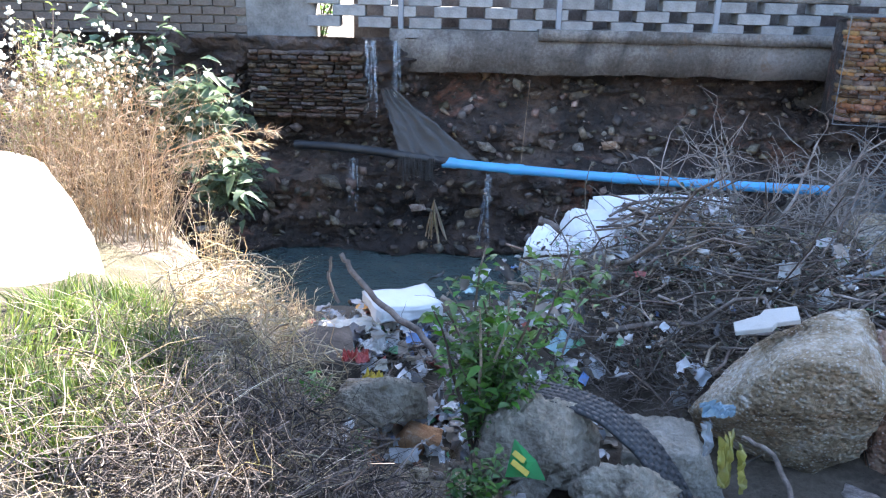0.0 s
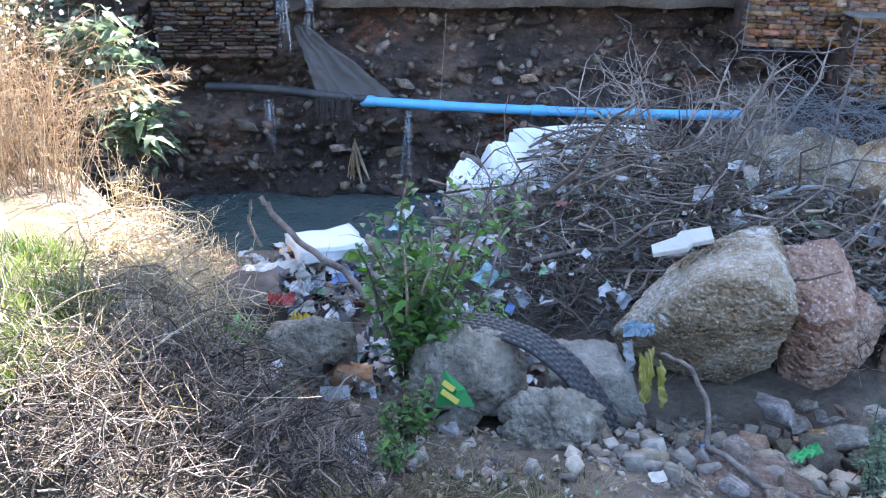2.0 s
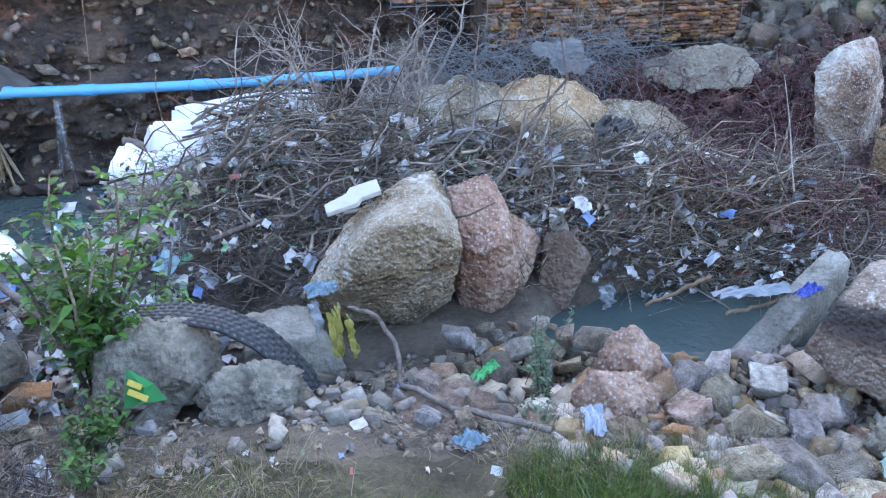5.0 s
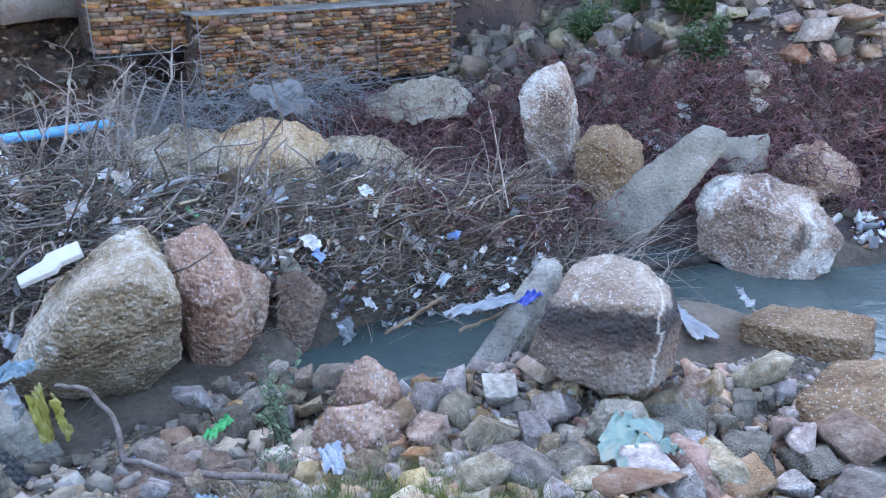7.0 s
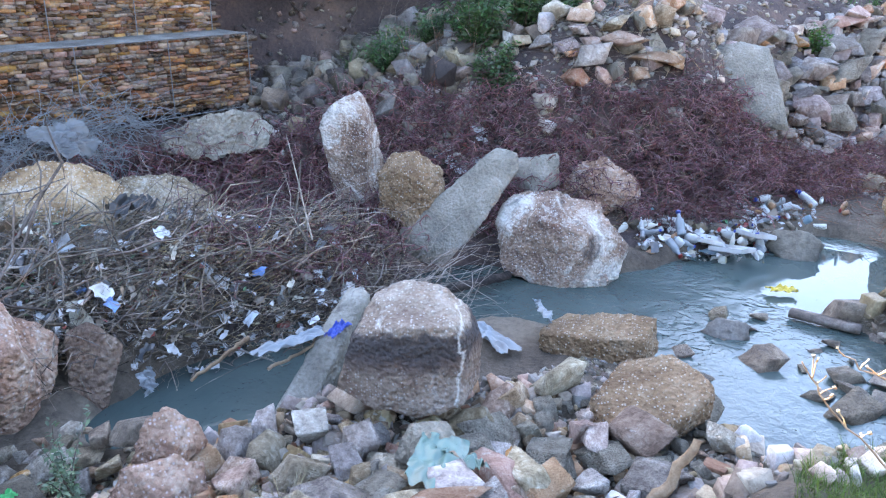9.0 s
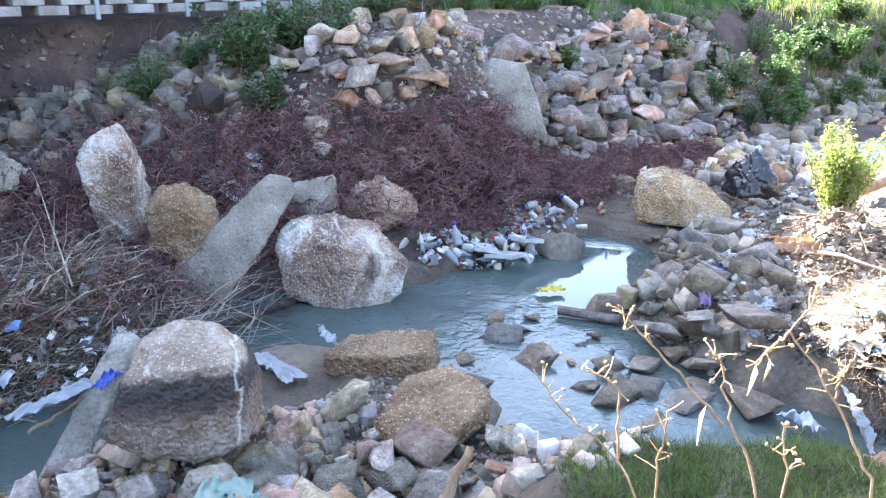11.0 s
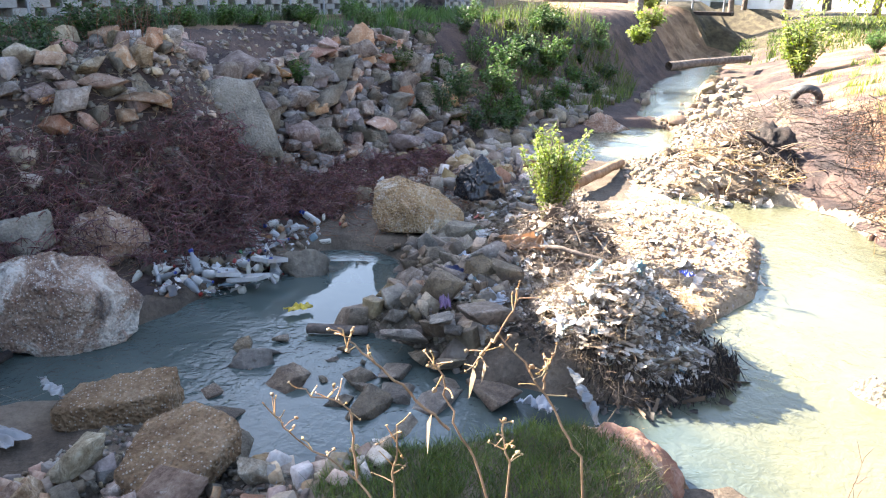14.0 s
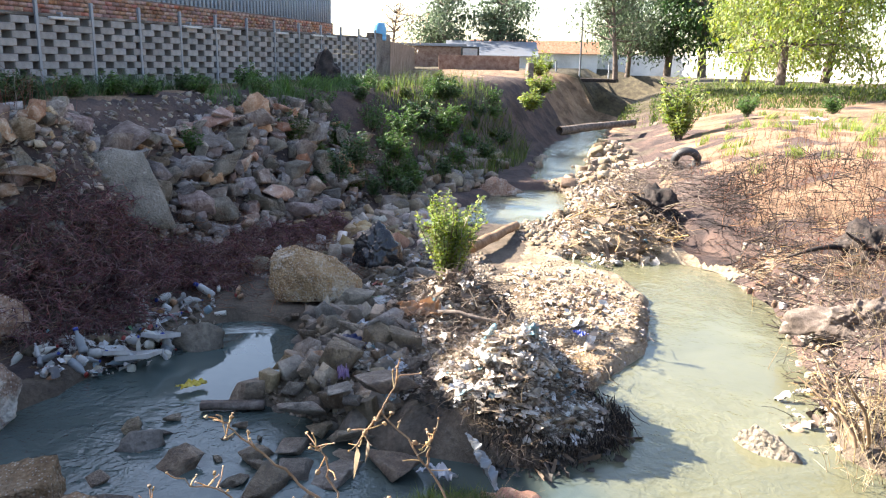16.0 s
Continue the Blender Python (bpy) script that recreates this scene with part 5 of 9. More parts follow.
boulder("red_rock", 2.74, 2.72, 0.22, [(-0.2, 0, 0.08), (-0.1, 0.05, 0.28), (0.02, 0.05, 0.34), (0.18, 0.05, 0.22), (0.22, 0.0, 0.08), (0.0, -0.12, 0.0), (0.05, -0.12, 0.2), (0.1, 0.25, 0.05)], "conglo_red", "jagged reddish rock at the pool's edge", 24, 4, 18, 0.03)
boulder("red_rock", 2.5, 2.5, 0.2, [(-0.25, 0, 0.08), (-0.15, 0.05, 0.26), (0.1, 0.06, 0.27), (0.24, 0.05, 0.18), (0.22, -0.02, 0.02), (-0.1, -0.14, 0.0), (0.05, -0.14, 0.15), (0.1, 0.25, 0.05)], "conglo_red", "blocky reddish rock at the pool's edge", 25, 4, 18, 0.03)
boulder("pale_green_rock", 3.45, 1.58, 0.22, [(-0.17, 0, 0.04), (-0.08, 0.05, 0.24), (0.12, 0.05, 0.26), (0.2, 0.02, 0.12), (0.05, -0.12, 0.0), (0.02, -0.1, 0.16), (0.1, 0.2, 0.05), (-0.1, 0.2, 0.1)], "greystone", "pale greenish rock under a teal rag", 26, 4, 18, 0.02)
boulder("yellow_rock", 3.16, 1.4, 0.2, [(-0.15, 0, 0.02), (-0.12, 0.05, 0.14), (0.12, 0.05, 0.18), (0.16, 0.0, 0.08), (0.0, -0.1, 0.0), (0.1, 0.2, 0.05)], "conglo_yellow", "yellowish angular rock at the rag", 27, 4, 18, 0.02)
boulder("white_stone", 5.72, -4.12, -0.06, [(-0.28, 0.1, 0.05), (-0.12, 0.1, 0.26), (0.02, 0.05, 0.24), (0.26, -0.05, 0.12), (0.3, -0.1, 0.02), (0.0, -0.15, 0.0), (0.1, 0.25, 0.05)], "greystone", "whitish stone standing in the sunlit stream", 28, 4, 16, 0.04)
boulder("orange_rock", 4.82, -2.02, -0.02, [(-0.42, 0.0, 0.1), (-0.38, 0.0, 0.26), (-0.05, 0.05, 0.26), (0.3, 0.0, 0.14), (0.4, -0.05, 0.02), (0.0, -0.14, 0.02), (0.1, -0.12, 0.15), (0.1, 0.22, 0.05), (-0.3, 0.2, 0.1)], "tanrock", "long orange rock at the grassy edge", 29, 5, 16, 0.02, turn=-12)
boulder("dark_rock", 8.5, 0.5, -0.05, [(-0.3, 0, 0.1), (-0.2, 0.05, 0.3), (0.1, 0.05, 0.32), (0.28, 0.05, 0.2), (0.25, -0.05, 0.05), (0.0, -0.15, 0.0), (0.1, 0.3, 0.1)], "wetstone", "dark wet rock at the pond's rim", 30, 4, 16, 0.02)
boulder("stream_rock", 6.35, 0.66, -0.1, [(-0.2, 0, 0.1), (-0.1, 0.05, 0.24), (0.15, 0.05, 0.22), (0.2, 0.0, 0.1), (0.0, -0.12, 0.02), (0.1, 0.2, 0.1)], "gravel", "wet brown rock in the shallow stream", 31, 4, 18, 0.03)
boulder("grey_rock", 11.7, 3.0, 1.0, [(-0.45, 0, 0.1), (-0.1, 0.05, 0.52), (0.1, 0.05, 0.45), (0.42, 0.05, 0.12), (0.1, -0.1, 0.0), (-0.3, -0.05, 0.0), (0.0, 0.4, 0.1)], "slab", "pointed grey rock on the slope", 32, 4, 20, 0.02, turn=0)
boulder("grey_slab", 10.35, 1.25, 0.9, [(-0.67, 0.35, 0.83), (-0.37, 0.44, 0.9), (-0.06, 0.42, 0.84), (0.16, 0.25, 0.38), (0.31, 0.0, -0.05), (-0.2, 0.0, -0.05), (-0.65, 0.08, 0.15), (-0.65, 0.5, 0.8), (-0.34, 0.58, 0.85), (-0.04, 0.56, 0.8), (0.3, 0.16, -0.05), (-0.62, 0.24, 0.1)],
        "slab", "big flat grey concrete slab leaning on the slope", 33, 5, 34, 0.007)
boulder("grey_rock", 9.45, 2.55, 1.48, [(-0.2, 0.0, 0.12), (0.04, 0.1, 0.42), (0.21, 0.1, 0.47), (0.47, 0.05, 0.12), (0.42, -0.1, -0.1), (-0.2, -0.1, -0.1), (0.1, -0.18, 0.1), (0.35, 0.4, 0.1), (-0.1, 0.4, 0.1)], "greystone", "broad grey block on the rubble slope", 36, 5, 26, 0.012)
boulder("spit_rock", 4.5, -1.8, 0.12, [(-0.18, 0.12, 0.31), (-0.11, 0.18, 0.36), (0.09, 0.2, 0.3), (0.3, 0.15, 0.22), (0.39, 0.05, 0.16), (0.39, 0, 0.07), (-0.12, -0.12, 0.35), (0.06, -0.18, 0.38), (0.25, -0.15, 0.26), (-0.14, -0.1, 0.11), (0.15, -0.2, 0.09), (0.37, -0.05, -0.05), (-0.08, 0.2, -0.23), (0.33, 0.2, -0.15)], "redstone", "reddish-brown rock at the tip of the grassy spit", 36, 4, 18, 0.03)
boulder("red_stone", 15.2, 0.45, 1.9, [(-0.16, 0.0, -0.35), (-0.1, 0.0, 0.12), (0.1, 0.02, 0.36), (0.24, 0.05, 0.42), (0.42, 0.05, 0.24), (0.48, 0.0, -0.35), (0.15, -0.2, -0.2), (0.15, -0.12, 0.2), (0.15, 0.35, -0.1)], "redstone", "upright orange-red stone on the heap", 34, 4, 26, 0.02)
boulder("far_rock", 17.6, -4.75, -0.05, [(-0.6, 0, 0.1), (-0.1, 0.1, 0.45), (0.1, 0.1, 0.42), (0.65, 0.0, 0.12), (0, -0.2, 0.0), (0.2, 0.5, 0.1)], "conglo_red", "low red-brown rock by the far pool", 35, 4, 14, 0.03)


def beam(name, p, q, wide, thick, roll, material, label, category="concrete beam", seed=1, cuts=14, rough=0.012):
    """A broken beam from p to q."""
    p, q = Vector(p), Vector(q)
    L = (q - p).length
    bm = bmesh.new()
    bmesh.ops.create_cube(bm, size=1.0, matrix=Matrix.Diagonal((L, wide, thick, 1)))
    bmesh.ops.bevel(bm, geom=bm.edges[:], offset=min(wide, thick) * 0.09, segments=2, affect="EDGES")
    bmesh.ops.subdivide_edges(bm, edges=[e for e in bm.edges if e.calc_length() > 0.08], cuts=cuts, use_grid_fill=True)
    bmesh.ops.triangulate(bm, faces=[f for f in bm.faces if len(f.verts) > 4])
    for v in bm.verts:
        n = noise.fractal(v.co * 5 + Vector((seed, 0, 0)), 0.9, 2, 4)
        end = 1 + 1.0 * (abs(v.co.x) > L * 0.46)
        v.co += v.co.normalized() * n * rough * end
    quat = (q - p).to_track_quat("X", "Z")
    m = Matrix.Translation((p + q) / 2) @ quat.to_matrix().to_4x4() @ pose(0, 0, 0, roll)
    return thing(name, bm, M[material], label, category, m)


boulder("leaning_slab", 6.5, 3.0, 0.3, [(0.2, 0.1, 0.85), (0.4, 0.05, 0.8), (0.42, 0.0, 0.67), (0.09, -0.1, 0.16), (-0.22, -0.15, -0.2), (-0.62, -0.1, -0.22), (-0.68, 0.0, 0.06), (0.22, 0.28, 0.8), (0.42, 0.22, 0.68), (-0.64, 0.2, 0.02), (-0.2, 0.1, -0.2)],
        "slab", "long grey concrete slab leaning against a boulder", 41, 5, 34, 0.014)["category"] = "concrete slab"
boulder("kerb_slab", 4.1, 2.8, 0.0, [(0.2, 0.45, 0.56), (0.35, 0.4, 0.56), (0.31, 0.3, 0.36), (0.1, 0.0, 0.14), (-0.1, -0.42, -0.12), (-0.36, -0.48, -0.1), (-0.34, -0.45, 0.02), (-0.1, -0.38, 0.02), (-0.09, 0.0, 0.26), (0.2, 0.5, 0.3), (0.36, 0.45, 0.3), (-0.15, 0.1, -0.1), (0.12, 0.1, -0.1)],
        "slab", "tilted concrete kerb running into the pool", 42, 5, 34, 0.014)["category"] = "concrete kerb"
boulder("stone_beam", 5.28, 1.32, 0.1, [(-0.41, 0.0, 0.17), (-0.25, 0.3, 0.2), (0.4, 0.18, 0.31), (0.44, 0.15, 0.04), (0.33, -0.13, 0.25), (0.35, -0.12, -0.02), (-0.15, -0.08, 0.0), (-0.4, 0.0, 0.0), (-0.05, -0.1, 0.2), (-0.25, 0.3, 0.0)],
        "tanrock", "squared tan stone beam lying by the stream", 43, 5, 34, 0.012)["category"] = "stone beam"
boulder("stone_slab", 4.63, 0.58, 0.1, [(-0.5, -0.14, 0.2), (-0.39, 0.35, 0.25), (-0.09, 0.38, 0.35), (0.15, 0.2, 0.32), (0.21, 0.08, 0.29), (-0.06, -0.28, 0.17), (-0.3, -0.3, 0.14), (-0.47, -0.16, 0.02), (-0.28, -0.28, -0.03), (-0.08, -0.24, 0.0), (0.19, 0.06, 0.12), (-0.34, 0.34, 0.05), (0.12, 0.25, 0.1)],
        "tanrock", "thick flat stone slab by the stream", 44, 5, 36, 0.007)["category"] = "stone slab"
beam("fence_plank", (6.98, 0.29, 0.05), (6.93, -0.24, 0.05), 0.09, 0.06, 0, "bark", "grey wooden post lying in the pond", "post", seed=6, cuts=6, rough=0.004)


# ---- loose stones ----
STONE = {}
for key_ in ("rubble", "redstone", "greystone", "heapstone", "wetstone"):
    STONE[key_] = [dress(mesh_fast("stone", *stone_mesh(100 + 17 * len(STONE) + k, 3, 0.64, 7)), M[key_], False) for k in range(9)]


SLAB_AT = (9.95, 1.45)   # kept free for the big grey slab


def on_heap(x, y):
    """Below the crest of the rubble heap and clear of the grey slab."""
    px, py = x - WALL_A[0], y - WALL_A[1]
    s, u = px * WALL_N[0] + py * WALL_N[1], px * WALL_D[0] + py * WALL_D[1]
    return (s > np.interp(u, [6.5, 8.0, 9.5, 10.6, 12.4, 15.8], [2.4, 2.9, 2.45, 2.2, 2.1, 1.85])) & ((x - SLAB_AT[0]) ** 2 + (y - SLAB_AT[1]) ** 2 > 0.6)


def stones(n, cx, cy, rx, ry, lo, hi, label, group, turn=0.0, seed=1, mats=("rubble",), sink=0.3, lift=0.0, avoid=0.8, name="stone", thin=1.0):
    """Single stones lying on the ground within an ellipse, the large ones first and none inside another."""
    g = np.random.default_rng(seed)
    P = spots(n * 4, cx, cy, rx, ry, turn, g)
    size = np.sort(lo + (hi - lo) * g.power(0.55, n * 4) ** 1.6)[::-1]
    size = np.concatenate([size[: n * 4 : 4]])
    put, k = [], 0
    for (x, y, z) in P:
        if k >= n:
            break
        s = size[k]
        if name == "heap_block" and not on_heap(x, y):
            continue
        if any((x - a) ** 2 + (y - b_) ** 2 < (avoid * 0.5 * (s + c)) ** 2 for a, b_, c in put):
            continue
        put.append((x, y, s))
        key = mats[int(g.integers(0, len(mats)))]
        ob = new(name, STONE[key][int(g.integers(0, 9))])
        fl = g.uniform(0.75, 1.15) * thin
        ob.matrix_world = pose(x, y, z + s * 0.36 * fl * (1 - sink) + lift, g.normal(0, 14 * thin), g.normal(0, 14 * thin), g.uniform(0, 360)) @ Matrix.Diagonal((s, s * g.uniform(0.7, 1.0), s * fl, 1))
        tagged(ob, label, "stone", group)
        k += 1


def stone_field(name, n, cx, cy, rx, ry, lo, hi, label, turn=0.0, seed=1, lift=0.0, mat="gravel", sub=2):
    """Uncounted stones, joined."""
    g = np.random.default_rng(seed)
    var = [stone_mesh(700 + k, sub, 0.72, 8) for k in range(7)]
    P = spots(n, cx, cy, rx, ry, turn, g)
    if mat == "heaprest":
        P = P[on_heap(P[:, 0], P[:, 1])]
        n = len(P)
    s = (lo + (hi - lo) * g.power(0.5, n))[:, None] * g.uniform(0.7, 1.1, (n, 3))
    P[:, 2] += s[:, 2] * 0.2 + lift * g.uniform(0, 1, n)
    stuff(name, scatter_mesh(var, P, s, 0.35, g), M[mat], label, "rubble", False)


NEAR = "loose angular rubble stone on the near bank"
stones(120, 3.3, 1.85, 1.05, 0.75, 0.08, 0.34, NEAR, "rubble below the bank", -35, 5, ("rubble", "rubble", "rubble", "redstone"), 0.2, 0.03, 0.65)
stones(60, 2.15, 2.9, 0.75, 0.5, 0.06, 0.2, "ochre and grey stone on the trodden bank", "rubble below the bank", -25, 6, ("rubble", "redstone"), 0.25, 0.0, 0.65)
stones(75, 4.2, 1.0, 0.85, 0.6, 0.08, 0.4, NEAR, "rubble below the bank", -40, 7, ("rubble", "rubble", "greystone"), 0.2, 0.02, 0.65)
stones(22, 3.6, 1.25, 0.7, 0.4, 0.24, 0.42, "large angular rubble stone on the near bank", "rubble below the bank", -35, 71, ("rubble", "greystone", "redstone"), 0.2, 0.02, 0.6)
stones(24, 0.0, 3.9, 0.6, 0.5, 0.08, 0.3, "stone among the litter", "stones among the litter", 0, 8, ("rubble", "redstone"))
stones(60, 7.2, -0.8, 0.85, 0.75, 0.1, 0.5, "wet stone between the stream and the litter", "stones round the pond", 0, 13, ("wetstone", "wetstone", "rubble"), 0.25, 0.0, 0.65, name="wet_stone")
stones(26, 8.9, -0.65, 0.9, 0.55, 0.12, 0.42, "stone at the pond's rim", "stones round the pond", 0, 14, ("wetstone",), 0.25, 0.0, 0.65, name="wet_stone")
stones(34, 6.05, -0.7, 0.7, 0.55, 0.14, 0.55, "flat wet stone in the shallow stream", "stones in the stream", 0, 15, ("wetstone",), 0.3, 0.27, 0.7, "wet_stone", 0.55)
stones(12, 6.2, 0.4, 0.7, 0.8, 0.1, 0.34, "wet stone in the shallow stream", "stones in the stream", 0, 16, ("wetstone",), 0.3, 0.28, 0.8, "wet_stone", 0.6)
stones(230, 14.5, 0.1, 3.6, 1.1, 0.2, 0.62, "large tumbled stone of the rubble heap", "rubble heap on the slope", -29, 9, ("heapstone", "heapstone", "greystone", "redstone"), 0.0, 0.05, 0.52, name="heap_block")
stones(70, 10.0, 2.35, 1.6, 0.6, 0.16, 0.45, "tumbled stone at the thin end of the rubble heap", "rubble heap on the slope", -42, 92, ("heapstone", "greystone", "redstone", "rubble"), 0.0, 0.03, 0.6, name="heap_block")
stones(14, 9.2, 2.9, 0.9, 0.6, 0.25, 0.55, "stone lying on the weedy slope", "rubble heap on the slope", -28, 91, ("rubble", "redstone"), 0.0, 0.05, 0.6)
stone_field("rubble", 760, 13.9, 0.4, 4.2, 1.1, 0.1, 0.34, "tumbled grey and reddish stones of the heap", -30, 10, 0.08, "heaprest")
stone_field("rubble", 60, 10.0, 2.6, 1.9, 0.9, 0.12, 0.38, "stones scattered on the slope", -28, 12, 0.05, "rubblerest")
stone_field("rubble", 45, 9.2, -3.5, 2.0, 0.9, 0.04, 0.17, "dusty stones on the silt bar", -25, 17, 0.0, "palerest")
stone_field("rubble", 100, 15.5, -6.4, 4.0, 1.0, 0.08, 0.32, "pale stones along the sunlit stream", -28, 18, 0.0, "palerest")
stone_field("rubble", 200, 23.0, -8.6, 5.5, 1.4, 0.15, 0.5, "pale stones along the far stream", -24, 19, 0.0, "palerest")
stone_field("rubble", 220, 18.5, -3.9, 4.5, 0.7, 0.12, 0.5, "stones at the foot of the cut bank", -28, 55, 0.0, "wetrest")
stone_field("rubble", 200, 13.6, -2.2, 2.6, 0.8, 0.12, 0.45, "stones below the grassy bank", -25, 20, 0.0, "rubblerest")
stone_field("rubble", 420, 7.7, -0.9, 1.7, 0.75, 0.07, 0.3, "wet stones round the pond", -10, 22, 0.0, "wetrest")
stone_field("rubble", 1100, 3.4, 1.75, 1.6, 0.95, 0.05, 0.2, "broken stones of the near bank", -35, 23, 0.0, "rubblerest")
stone_field("rubble", 90, 8.0, -5.6, 2.6, 0.5, 0.05, 0.2, "stones and clods along the burnt bank", -25, 24, 0.0, "rubblerest")
stone_field("rubble", 160, 0.4, 3.4, 1.0, 0.6, 0.04, 0.14, "stones under the grassy rim", 0, 25, 0.0, "gravel")

gr = [stone_mesh(300 + k, 1, 0.7, 6) for k in range(6)]


def gravel(name, n, cx, cy, rx, ry, lo, hi, turn, seed, label, mat="gravel"):
    g = np.random.default_rng(seed)
    P = spots(n, cx, cy, rx, ry, turn, g)
    s = lo + (hi - lo) * g.power(0.5, n)[:, None] * np.array([[1, 1, 1]]) * g.uniform(0.7, 1.2, (n, 3))
    stuff(name, scatter_mesh(gr, P, s, 0.4, g), M[mat], label, "gravel", False)


gravel("gravel", 900, 8.3, -3.7, 1.6, 0.9, 0.02, 0.09, -25, 55, "brown clods and wet pebbles on the silt bar", "rubblerest")
gravel("gravel", 2600, 3.2, 2.1, 1.5, 0.9, 0.02, 0.09, -35, 31, "broken gravel and stone chips on the near bank")
gravel("gravel", 1200, 1.9, 3.0, 1.0, 0.6, 0.02, 0.07, -20, 32, "small wet stones by the split boulder", "wetrest")
gravel("gravel", 1800, 7.6, -0.8, 1.7, 0.8, 0.02, 0.1, -10, 33, "small stones round the pond", "wetrest")
gravel("gravel", 1500, 9.2, -3.4, 2.2, 1.1, 0.015, 0.055, -25, 34, "pale pebbles and silt crumbs on the bar", "palerest")
gravel("gravel", 1800, 14.0, 0.3, 4.2, 1.4, 0.03, 0.14, -28, 35, "stone chips between the rubble")
gravel("gravel", 2200, 17.0, -7.0, 6.0, 1.5, 0.04, 0.16, -27, 36, "pale pebbles along the sunlit stream", "palerest")

gravel("gravel", 1500, 8.4, -5.9, 3.0, 0.7, 0.02, 0.09, -25, 37, "crumbled earth along the burnt bank", "gravel")
gravel("gravel", 1600, 4.6, 0.9, 1.0, 0.7, 0.02, 0.08, -40, 38, "stone chips by the stream")
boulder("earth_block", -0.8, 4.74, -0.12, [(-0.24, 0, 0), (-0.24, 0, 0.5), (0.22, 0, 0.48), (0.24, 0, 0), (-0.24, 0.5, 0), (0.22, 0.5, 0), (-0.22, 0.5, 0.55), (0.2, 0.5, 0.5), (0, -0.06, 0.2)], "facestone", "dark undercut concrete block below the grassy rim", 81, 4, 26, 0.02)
boulder("rim_rock", -0.42, 4.2, 0.2, [(-0.3, 0, 0.05), (-0.25, 0, 0.28), (0.05, 0, 0.36), (0.28, 0, 0.3), (0.3, 0, 0.05), (0, -0.14, 0.1), (0.2, 0.3, 0.1), (-0.2, 0.3, 0.2)], "greystone", "grey rock below the grassy rim", 82, 4, 18, 0.03)

gravel("gravel", 2400, 9.6, 2.9, 3.0, 1.0, 0.03, 0.13, -28, 39, "stone chips and clods on the weedy slope")
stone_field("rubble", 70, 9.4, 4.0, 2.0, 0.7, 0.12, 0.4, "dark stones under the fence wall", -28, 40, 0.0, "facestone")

gravel("gravel", 2200, 12.6, -1.1, 2.2, 0.9, 0.03, 0.14, -26, 41, "stone chips below the rubble heap")
stone_field("rubble", 160, 12.8, -0.9, 2.2, 0.7, 0.1, 0.36, "stones rolled down from the heap", -26, 42, 0.0, "rubblerest")

stone_field("rubble", 30, 8.1, -4.55, 1.7, 0.28, 0.05, 0.16, "crumbling stones along the silt bar's edge", -26, 43, 0.0, "palerest")
stone_field("rubble", 16, 6.9, -3.5, 0.5, 0.9, 0.05, 0.16, "pale stones at the tip of the silt bar", -20, 44, 0.0, "palerest")

stone_field("rubble", 130, 4.35, 0.0, 0.6, 0.5, 0.05, 0.22, "wet stones between the slab and the spit", -30, 45, 0.0, "rubblerest")

stone_field("rubble", 220, 10.6, -1.9, 1.5, 0.65, 0.05, 0.26, "stones beside the black bag", -25, 46, 0.0, "wetrest")
gravel("gravel", 1800, 10.6, -2.1, 1.8, 0.9, 0.02, 0.09, -25, 47, "gravel and clods beside the black bag")
stone_field("rubble", 110, 1.6, 3.15, 0.7, 0.4, 0.05, 0.2, "wet stones below the concrete lump", -20, 48, 0.0, "wetrest")
stones(34, 2.45, 3.3, 0.5, 0.3, 0.08, 0.26, "brown stone at the foot of the split boulder", "stones under the split boulder", -25, 93, ("wetstone", "redstone", "rubble"), 0.2, 0.06, 0.6, "wet_stone")

stone_field("rubble", 90, 7.9, 5.2, 1.7, 0.8, 0.12, 0.42, "dark stones and broken masonry beside the gabions", -28, 49, 0.05, "facestone")
stone_field("rubble", 40, 8.6, 4.9, 1.6, 0.6, 0.1, 0.4, "stones on the earth beside the gabions", -28, 50, 0.05, "facestone")
gravel("gravel", 2200, 7.9, 5.2, 2.0, 1.1, 0.03, 0.12, -28, 51, "clods and chips beside the gabions")

stone_field("rubble", 110, 8.3, 6.5, 2.2, 0.45, 0.1, 0.45, "stones and broken masonry in the dark earth bank", -28, 52, 0.05, "facestone")
stone_field("rubble", 40, 8.6, 6.0, 2.0, 0.5, 0.1, 0.42, "dark stones on the earth bank", -28, 53, 0.05, "facestone")
gravel("gravel", 2200, 8.5, 6.2, 2.4, 0.7, 0.03, 0.13, -28, 54, "clods and chips of the earth bank", "facestone")

# ---- pipe, outfall and cloth ----
def tube_thing(name, pts, radius, material, label, category, sides=14, rings=None):
    V, F = tubes([(np.array(pts, float), np.full(len(pts), radius))], sides)
    n = len(pts)
    ob = thing(name, (V, F), M[material], label, category)
    return ob


def bez(p, q, n, sag=0.0):
    t = np.linspace(0, 1, n)[:, None]
    P = np.array(p) * (1 - t) + np.array(q) * t
    P[:, 2] -= sag * (4 * t * (1 - t))[:, 0]
    return P


pipe = tube_thing("water_pipe", bez((0.02, 7.95, 0.95), (3.5, 7.1, 0.97), 24, 0.03), 0.047, "pipe", "bright blue plastic pipe crossing the gully", "pipe", 18)
